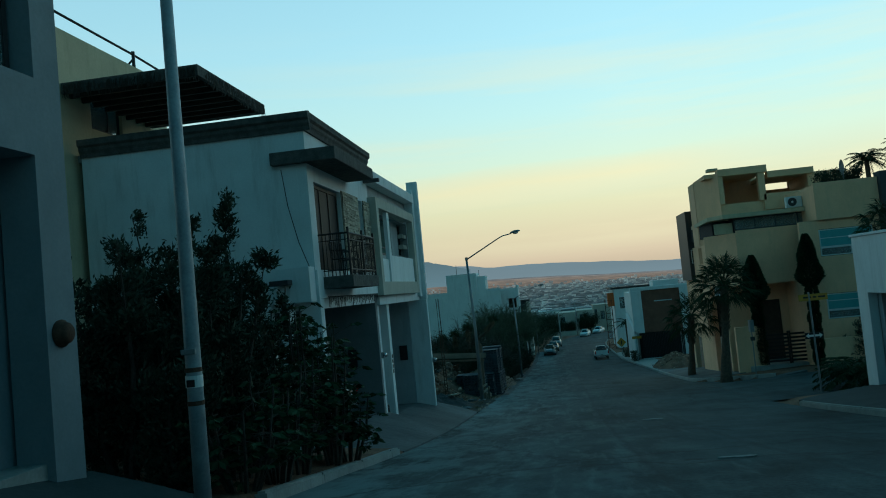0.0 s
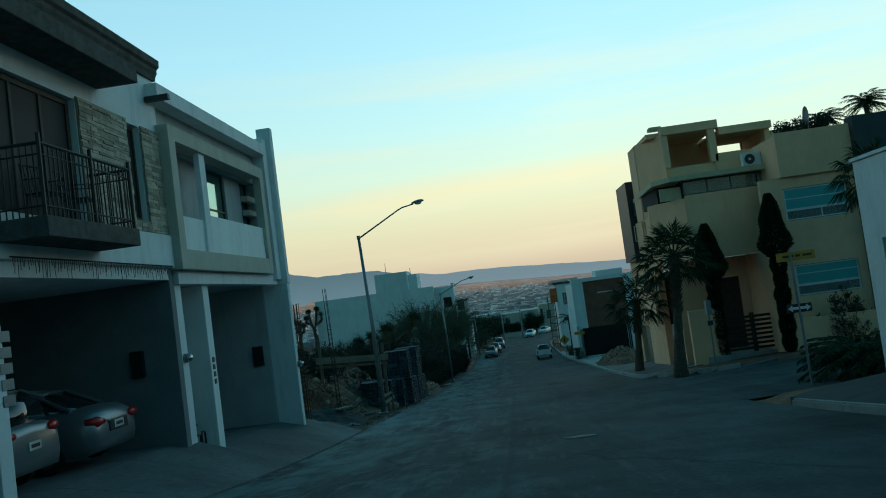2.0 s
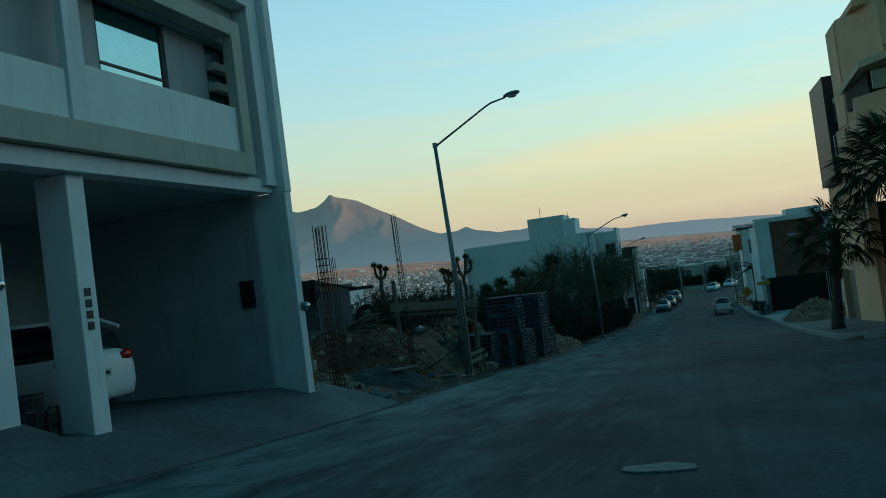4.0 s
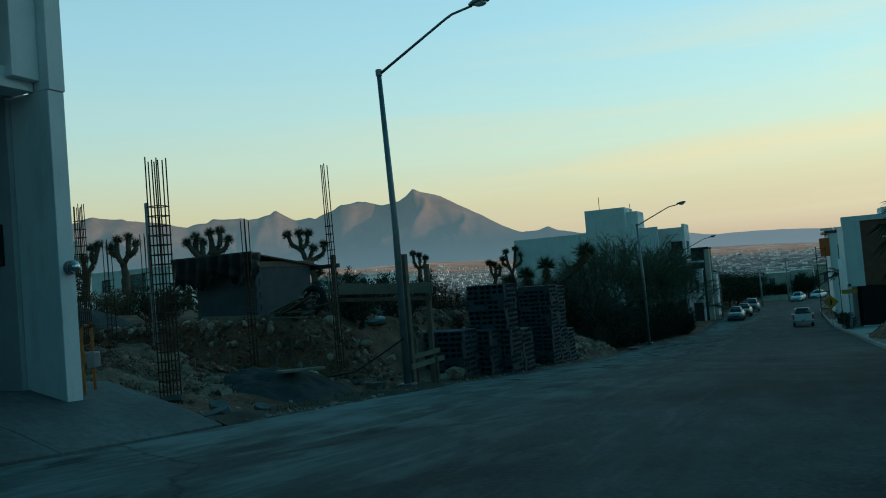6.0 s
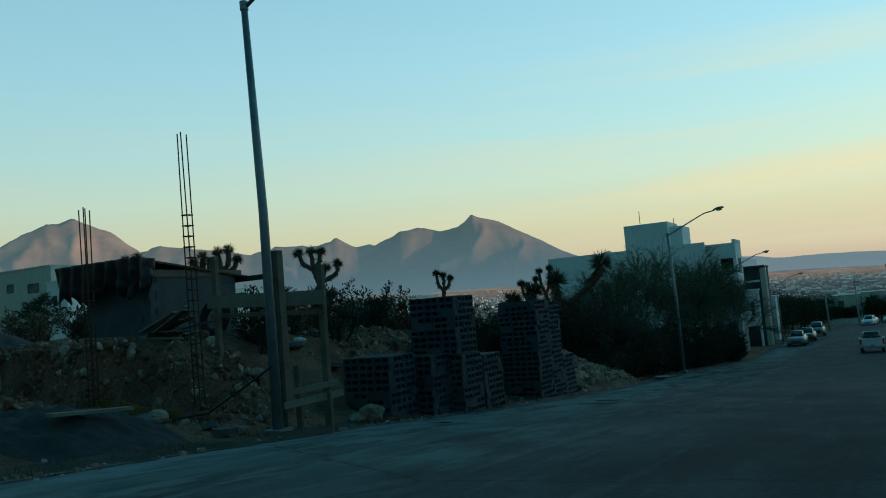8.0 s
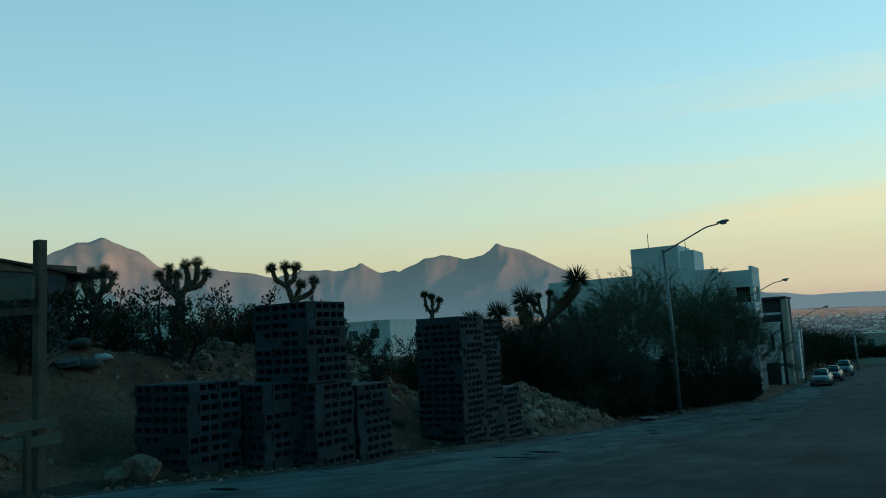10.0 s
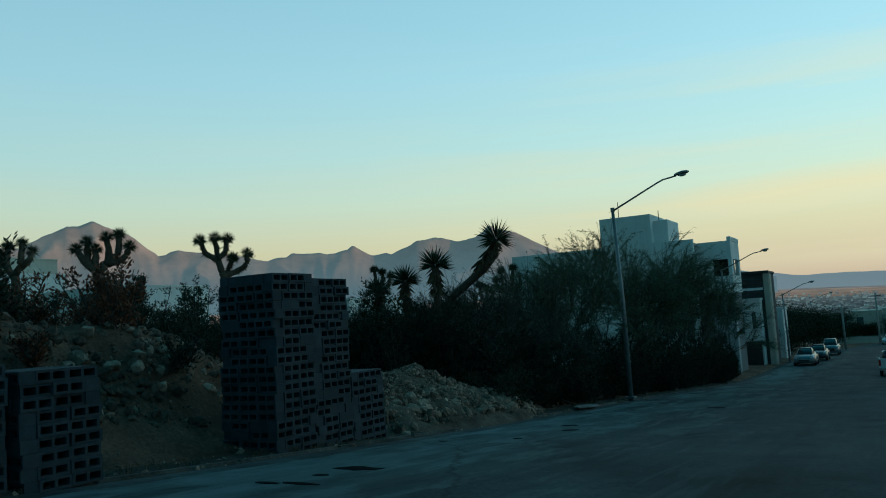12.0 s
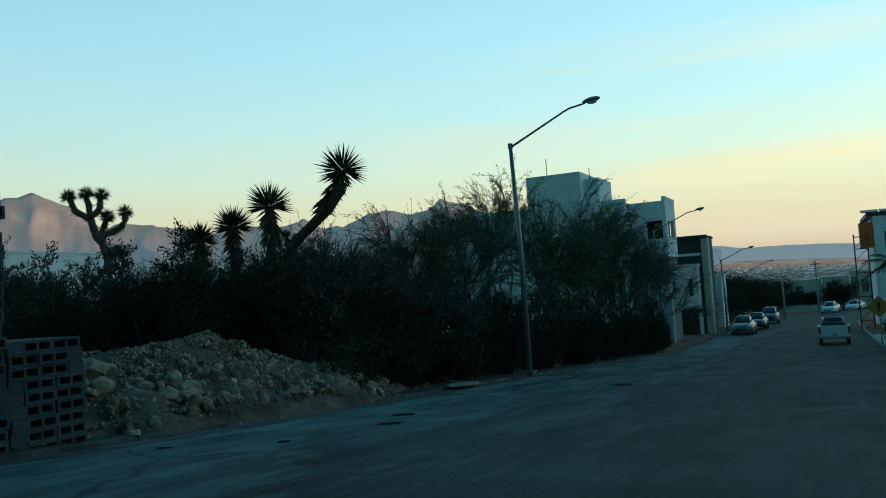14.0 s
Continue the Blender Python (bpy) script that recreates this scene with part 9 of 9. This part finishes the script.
for x, y, z, s, limbs, wide, sz, g in ((-31.5, 82.0, -1.9, 3, JOSHUA_OPEN, 0.95, 0.56, 0.27), (-53.4, 78.0, -1.5, 4, JOSHUA_LEAN, 0.8, 0.62, 0.33), (-48.5, 78.0, -1.2, 5, JOSHUA_TALL, 0.85, 0.62, 0.34), (-39.5, 78.0, -1.4, 6, JOSHUA_BROAD, 0.78, 0.60, 0.34),
                                 (-26.5, 92.0, -3.2, 8, JOSHUA_SLIM, 0.85, 0.42, 0.2), (-22.0, 100.0, -4.6, 9, JOSHUA_SLIM, 0.85, 0.5, 0.22), (-20.4, 101.0, -4.8, 10, JOSHUA_TALL, 0.85, 0.45, 0.21)):
    joshua(x, y, z, s, [[(u * wide, v) for u, v in run] for run in limbs], "dark tree yucca with forked shaggy limbs", sz, g)
yucca(-6.5, 64.4, -6.0, 4.15, 1, 0.62, "tall yucca leaning over the brush, with a round spiky head", (2.3, -0.2), 0.55)
yucca(-6.3, 64.2, -6.0, 3.55, 2, 0.62, "yucca with a round spiky head above the brush")
yucca(-7.4, 64.2, -5.9, 3.05, 3, 0.58, "low yucca with a fan-like spiky head")
yucca(-8.3, 64.0, -5.8, 2.7, 4, 0.5, "small yucca sunk in the brush")

# right side of the street
fan_palm(9.05, 42.3, -5.05, 4.78, 5, "fan palm with a thick flared trunk on the corner pavement", 48, 1.40, (0.28, 0.17), 0.6, (0.38, 0))
fan_palm(8.6, 50.2, -5.72, 3.55, 6, "smaller fan palm with drooping fronds beside the ochre house", 32, 1.38, (0.23, 0.15), 0.9, (0.3, 0))
fan_palm(15.9, 38.0, -4.5, 6.2, 7, "fan palm behind the white corner house", 30, 1.3, (0.15, 0.12), 0.9)
feather_palm(27.2, 62.0, -4.0, 12.2, 8, "slender palm rising behind the dark wall", 32, 1.7)
feather_palm(24.0, 61.0, -4.0, 11.3, 9, "palm crown showing over the roof parapet", 28, 1.5)
feather_palm(11.6, 30.6, -4.15, 0.45, 10, "low sago palm with stiff arching fronds at the corner", 70, 1.85, "sago_palm", 0.26, True, 0.04, 0.32)
feather_palm(8.7, 95.5, -9.1, 4.2, 11, "small palm beside the white house", 12, 1.5)
topiary(11.6, 45.3, -5.1, 6.1, 1, 2.45, 5, "dark clipped conifer with a pointed top over tiers", 0.56)
topiary(13.79, 43.0, -4.95, 6.75, 2, 2.6, 6, "tall dark clipped conifer with stacked cushions", 0.52)
for k, (x, y, h, w) in enumerate(((16.3, 43.45, 2.2, 1.95), (17.3, 43.5, 2.4, 1.95), (15.4, 43.5, 1.6, 1.4))):
    plume_shrub(x, y, -4.9, h, w, 300 + k, "dark garden shrub behind the low ochre wall", 2200, LEAF, (0.11, 0.05), 6, "garden_shrub", "garden shrubs")
for k, (x, y) in enumerate(((8.5, 97.2), (9.2, 98.0), (8.3, 83.0))):
    plume_shrub(x, y, road_z(y) + 0.15, 1.1, 1.4, 310 + k, "low dark hedge shrub by the white wall", 1300, LEAF, (0.10, 0.05), 6, "hedge", "garden shrubs")
# trees down the street
for k, (x, y, h, w) in enumerate(((-4.5, 146, 4.6, 5), (-2.5, 152, 4.4, 5), (-7.5, 155, 5.2, 6), (-3.0, 164, 4.0, 5), (-11, 150, 5.0, 6), (8.0, 187, 4.6, 3.5), (20.5, 178, 4.2, 3.5), (-4.6, 134, 3.4, 4.4), (-5.4, 129.5, 3.2, 3.6), (-14, 166, 5.5, 6), (-6.0, 168, 5.0, 6), (-1.5, 184, 4.6, 6), (-3.5, 176, 4.6, 6))):
    round_tree(x, y, ground_z(x, y), h, w, 400 + k, "dark leafy tree further down the street", 7000)

# small fan palms across the plots, bushes on the ochre roof
for k, (x, y, h) in enumerate(((-35.0, 60.0, 1.3), (-37.5, 61.0, 1.2), (-31.0, 66.0, 1.0))):
    fan_palm(x, y, ground_z(x, y) + 0.3, h, 20 + k, "small dark fan palm across the plots", 24, 1.0, (0.2, 0.16), 0.6, boots=False)
for k, (x, y) in enumerate(((16.9, 45.6), (17.5, 46.0), (16.3, 46.3))):
    plume_shrub(x, y, 4.38, 0.9, 1.4, 330 + k, "dark potted shrub on the flat roof", 1200, LEAF, (0.12, 0.05), 6, "roof_shrub", "garden shrubs")

# brush at the foot of the far white house
for k, (x, y, h, w) in enumerate(((-3.9, 93.6, 3.4, 2.4), (-3.6, 95.6, 2.6, 2.0), (-3.45, 97.0, 1.7, 1.6), (-4.6, 96.0, 3.2, 2.4), (-5.2, 98.6, 2.8, 2.6))):
    plume_shrub(x, y, ground_z(x, y), h, w, 600 + k, "dense dark green brush on the verge", 5600, LEAF, (0.10, 0.04), 9, "brush", "brush along the verge")
# taller scrub across the plot behind the stacks
for k, (x, y, top) in enumerate(((-13.2, 62.0, -2.4), (-15.0, 62.6, -2.1), (-16.8, 62.2, -1.9), (-18.6, 63.0, -1.75), (-20.4, 64.0, -1.8), (-22.4, 65.0, -1.9))):
    g = ground_z(x, y)
    plume_shrub(x, y, g, top - g, 2.6, 540 + k, "dense dark green brush across the raw plot", 5200, LEAF, (0.10, 0.04), 9, "brush", "brush along the verge")
# dry grass along the kerb before the stacks and round the rubble
gr = random.Random(64)
GP, GD, GL = [], [], []
for k in range(520):
    y = gr.uniform(34.8, 72.0)
    x = -2.95 - abs(gr.gauss(0, 0.28))
    if fbm(x, y, 0.6) < -0.12:
        continue
    for j in range(14):
        GP.append((x + gr.gauss(0, 0.05), y + gr.gauss(0, 0.05), ground_z(x, y) - 0.01))
        GD.append((gr.gauss(0, 0.5), gr.gauss(0, 0.5), 1.0))
        GL.append(gr.uniform(0.06, 0.20))
tagged(blades("dry_grass", GP, GD, GL, 0.012, DRYLEAF), "tufts of dry grass along the dusty kerb", "grass", kind="stuff")

# brush before the yuccas and a dark skirt of low scrub down to the kerb
for k, (x, y, h, w) in enumerate(((-6.7, 62.5, 3.7, 2.6), (-7.8, 62.4, 3.4, 3.0), (-9.0, 62.1, 3.1, 3.0), (-5.7, 63.4, 2.4, 2.4), (-10.4, 62.2, 2.7, 3.0), (-4.7, 64.6, 1.9, 2.2), (-12.4, 62.4, 1.9, 3.2), (-5.0, 66.6, 1.9, 2.8), (-6.2, 66.0, 2.0, 3.0))):
    plume_shrub(x, y, ground_z(x, y), h, w, 500 + k, "dense dark green brush round the yuccas", 6500, LEAF, (0.095, 0.036), 9, "brush", "brush along the verge")
for k in range(16):
    x, y = -3.75 - 0.5 * (k % 3), 63.2 + 1.95 * k
    plume_shrub(x, y, ground_z(x, y), 1.35 + 0.25 * (k % 2), 2.1, 520 + k, "low dark scrub spilling towards the kerb", 3200, LEAF, (0.09, 0.034), 7, "low_scrub", "brush along the verge")

for k in range(18):
    x, y = rb.uniform(-34, -13), rb.uniform(50, 60)
    plume_shrub(x, y, ground_z(x, y), rb.uniform(0.9, 1.5), rb.uniform(1.8, 3.0), 560 + k, "low dark scrub on the raw plot", 900, rb.choice((LEAF, LEAF, DRYLEAF)), (0.14, 0.06), 5, "scrub", "scrub on the plot")

for k, (x, y, h, w) in enumerate(((-5.5, 142, 5.0, 6), (-8.5, 146, 5.2, 6), (-3.4, 149, 4.2, 5), (-1.2, 168, 3.4, 3.6), (6.6, 184, 3.4, 2.6), (3.2, 182, 2.8, 2.4), (0.8, 181, 3.0, 3.0))):
    round_tree(x, y, ground_z(x, y), h, w, 430 + k, "dark leafy tree further down the street", 7000)

# ---- cars ----
def wheel(parent, x, y, r, w=0.2):
    wh = part("wheel", bmesh.new(), None, parent)
    part("tyre", tube(bmesh.new(), [(x, y - w / 2, r), (x, y - w / 2 + 0.03, r), (x, y + w / 2 - 0.03, r), (x, y + w / 2, r)], [r * 0.86, r, r, r * 0.86], 20), TYRE, wh, smooth=False)
    part("rim", tube(bmesh.new(), [(x, y - w / 2 - 0.012, r), (x, y + w / 2 + 0.012, r)], r * 0.62, 16), CHROME, wh)
    return wh


def loft(bm, sections):
    """Skins cross-sections (lists of equal length) along the car."""
    rings = [[bm.verts.new(p) for p in s] for s in sections]
    n = len(rings[0])
    for a, b in zip(rings, rings[1:]):
        for k in range(n):
            bm.faces.new((a[k], a[(k + 1) % n], b[(k + 1) % n], b[k]))
    bm.faces.new(rings[0])
    bm.faces.new(rings[-1][::-1])
    bmesh.ops.recalc_face_normals(bm, faces=bm.faces[:])
    return bm


def section(x, half, z0, z1, crown=0.06, tuck=0.08):
    """A rounded cross-section at x, from sill z0 to shoulder z1."""
    h = z1 - z0
    pts = [(-half + tuck, z0), (-half, z0 + 0.3 * h), (-half + 0.01, z0 + 0.66 * h), (-half + 0.07, z1 - 0.05), (-half * 0.62, z1 + crown * 0.6), (0, z1 + crown)]
    full = pts + [(-a, b) for a, b in reversed(pts[:-1])]
    return [(x, a, b) for a, b in full]


def car(x, y, z, rz, pitch, paint, label, kind="sedan", brake=False, scale=1.0):
    """A car with its nose to +x: lofted body, glasshouse, wheels, lamps, plates and mirrors."""
    c = thing("pickup_truck" if kind == "pickup" else "car", x, y, z, 0, label, "pickup" if kind == "pickup" else "car", "cars")
    c.matrix_basis = pose(x, y, z, 0, pitch, rz) @ Matrix.Scale(scale, 4)
    bm = bmesh.new()
    if kind == "sedan":
        secs = [(-2.32, 0.66, 0.42, 0.70), (-2.26, 0.78, 0.30, 0.93), (-2.05, 0.86, 0.24, 1.02), (-1.5, 0.89, 0.20, 1.03), (-0.6, 0.90, 0.18, 0.97), (0.6, 0.90, 0.18, 0.95), (1.3, 0.89, 0.20, 0.90), (1.95, 0.85, 0.22, 0.80), (2.28, 0.74, 0.28, 0.66), (2.38, 0.58, 0.36, 0.56)]
        glass = [(-1.75, 0.58, 1.00, 1.06), (-1.05, 0.66, 0.98, 1.40), (-0.3, 0.67, 0.97, 1.47), (0.35, 0.66, 0.96, 1.42), (1.25, 0.60, 0.94, 0.98)]
        wb, r, tail = 1.38, 0.32, -2.27
    elif kind == "suv":
        secs = [(-2.2, 0.72, 0.45, 0.92), (-2.14, 0.84, 0.34, 1.08), (-1.9, 0.90, 0.28, 1.12), (-0.6, 0.92, 0.25, 1.08), (0.7, 0.92, 0.25, 1.06), (1.4, 0.90, 0.27, 1.02), (2.0, 0.86, 0.30, 0.92), (2.25, 0.74, 0.36, 0.74)]
        glass = [(-2.05, 0.66, 1.10, 1.50), (-1.7, 0.71, 1.08, 1.68), (-0.3, 0.72, 1.06, 1.70), (0.4, 0.70, 1.05, 1.62), (1.25, 0.64, 1.03, 1.08)]
        wb, r, tail = 1.32, 0.36, -2.15
    else:
        secs = [(-2.75, 0.82, 0.52, 1.05), (-2.7, 0.94, 0.45, 1.10), (-1.0, 0.96, 0.42, 1.10), (-0.9, 0.96, 0.38, 1.12), (0.9, 0.96, 0.38, 1.12), (1.7, 0.94, 0.42, 1.10), (2.4, 0.90, 0.45, 1.02), (2.62, 0.80, 0.5, 0.85)]
        glass = [(-0.92, 0.70, 1.12, 1.74), (-0.6, 0.76, 1.12, 1.84), (0.4, 0.76, 1.12, 1.82), (1.25, 0.70, 1.12, 1.16)]
        wb, r, tail = 1.7, 0.39, -2.70
    loft(bm, [section(*s) for s in secs])
    part("body", bm, paint, c, smooth=True)
    gb = bmesh.new()
    loft(gb, [[(gx, -gh, g0), (gx, -gh * 0.9, g0 + (g1 - g0) * 0.6), (gx, -gh * 0.74, g1 - 0.02), (gx, 0, g1), (gx, gh * 0.74, g1 - 0.02), (gx, gh * 0.9, g0 + (g1 - g0) * 0.6), (gx, gh, g0)] for gx, gh, g0, g1 in glass])
    part("glasshouse", gb, CARGLASS, c, "dark glass", smooth=True)
    # painted roof panel over the glass
    rb_ = bmesh.new()
    mid = glass[1:-1]
    loft(rb_, [[(gx, -gh * 0.74, g1 - 0.03), (gx, -gh * 0.72, g1 + 0.012), (gx, 0, g1 + 0.03), (gx, gh * 0.72, g1 + 0.012), (gx, gh * 0.74, g1 - 0.03)] for gx, gh, g0, g1 in mid])
    part("roof", rb_, paint, c, smooth=True)
    for sy in (-1, 1):
        for gx0, gz0, gx1, gz1, gy0, gy1 in ((glass[-1][0], glass[-1][3], mid[-1][0], mid[-1][3], glass[-1][1], mid[-1][1] * 0.74), (glass[0][0], glass[0][3], mid[0][0], mid[0][3], glass[0][1], mid[0][1] * 0.74)):
            part("pillar", tube(bmesh.new(), [(gx0, sy * gy0, gz0), (gx1, sy * gy1, gz1)], 0.035, 6), paint, c)
    if kind == "pickup":
        part("bed_floor", cube(bmesh.new(), -2.6, -1.0, -0.75, 0.75, 1.09, 1.118), DARK, c)
        for yy in (-0.9, 0.84):
            part("bed_side", cube(bmesh.new(), -2.72, -0.95, yy, yy + 0.06, 1.05, 1.32, 0.015), paint, c)
        part("tailgate", cube(bmesh.new(), -2.78, -2.72, -0.86, 0.86, 0.72, 1.32, 0.015), paint, c)
        part("bumper", cube(bmesh.new(), -2.92, -2.76, -0.92, 0.92, 0.48, 0.66, 0.03), CHROME, c)
    lamp = BRAKE if brake else REDLENS
    for sy in (-1, 1):
        if kind == "pickup":
            part("tail_lamp", cube(bmesh.new(), -2.80, -2.70, sy * 0.88 - 0.07, sy * 0.88 + 0.07, 0.78, 1.22, 0.015), lamp, c)
        else:
            hz = 0.80 if kind == "sedan" else 0.98
            bl = bmesh.new()
            tube(bl, [(tail - 0.03, sy * 0.48, hz + 0.02), (tail + 0.0, sy * 0.66, hz + 0.03), (tail + 0.16, sy * 0.80, hz + 0.05)], [0.05, 0.10, 0.05], 10)
            part("tail_lamp", bl, lamp, c, smooth=True)
        hx = {"sedan": 2.16, "suv": 2.1, "pickup": 2.5}[kind]
        hz = {"sedan": 0.66, "suv": 0.82, "pickup": 0.9}[kind]
        hl = bmesh.new()
        tube(hl, [(hx + 0.12, sy * 0.50, hz), (hx + 0.02, sy * 0.70, hz + 0.03), (hx - 0.22, sy * 0.80, hz + 0.06)], [0.06, 0.09, 0.04], 10)
        part("head_lamp", hl, LENS, c, smooth=True)
        part("mirror", cube(bmesh.new(), 0.85, 1.0, sy * 0.98 - 0.09, sy * 0.98 + 0.09, glass[-1][2] + 0.02, glass[-1][2] + 0.16, 0.03), paint, c)
        for wx in (-wb, wb):
            wheel(c, wx, sy * (0.78 if kind != "pickup" else 0.84), r)
    zt = {"sedan": 0.80, "suv": 0.86, "pickup": 0.78}[kind]
    xt = {"sedan": -2.335, "suv": -2.215, "pickup": -2.80}[kind]
    pl = part("number_plate", cube(bmesh.new(), xt - 0.012, xt + 0.02, -0.17, 0.17, zt - 0.16, zt - 0.02, 0.004), PLATE, c)
    part("plate_bar", cube(bmesh.new(), xt - 0.018, xt - 0.0125, -0.12, 0.12, zt - 0.12, zt - 0.06), BLACKPAINT, pl)
    if kind == "sedan":
        part("boot_garnish", cube(bmesh.new(), xt - 0.01, xt + 0.05, -0.36, 0.36, zt + 0.0, zt + 0.03, 0.008), CHROME, c)
        part("boot_recess", cube(bmesh.new(), xt - 0.006, xt + 0.03, -0.34, 0.34, zt - 0.2, zt - 0.002, 0.01), DARKCAR, c)
        part("grille", cube(bmesh.new(), 2.36, 2.40, -0.42, 0.42, 0.42, 0.54, 0.01), IRON, c)
    else:
        fx = {"suv": 2.26, "pickup": 2.63}[kind]
        part("grille", cube(bmesh.new(), fx - 0.03, fx + 0.015, -0.45, 0.45, 0.5, 0.74, 0.012), IRON, c)
    return c


def slope(y):
    return math.degrees(math.atan((road_z(y + 1) - road_z(y - 1)) / 2))


# in the garages, tails to the street
car(-7.5, 23.35, -2.80, 180, 0, SILVERPAINT, "silver saloon parked tail-out in the open garage")
car(-7.35, 20.85, -2.74, 180, 0, SILVERPAINT, "pale silver hatchback parked tail-out in the garage", "suv", scale=0.94)
car(-7.75, 28.35, -3.42, 180, 0, WHITECAR, "white car with red tail lamps inside the garage", "suv")
# in the street
car(5.75, 101.6, road_z(101.6), 90, -slope(101.6), WHITECAR, "white pickup truck parked at the kerb", "pickup", scale=0.86)
car(-0.75, 118.6, road_z(118.6), -90, slope(119), SILVERPAINT, "silver saloon parked facing up the street")
car(-0.3, 126.8, road_z(126.8), -90, slope(126), DARKCAR, "dark saloon parked in a row")
car(0.15, 138.0, road_z(138), -90, slope(138), SILVERPAINT, "silver sports utility car parked in a row", "suv")
car(6.0, 166.0, road_z(166), -100, 0, WHITECAR, "small white saloon far down the street", "sedan")
car(9.3, 178.0, road_z(178), -108, 0, WHITECAR, "white car far down the street")
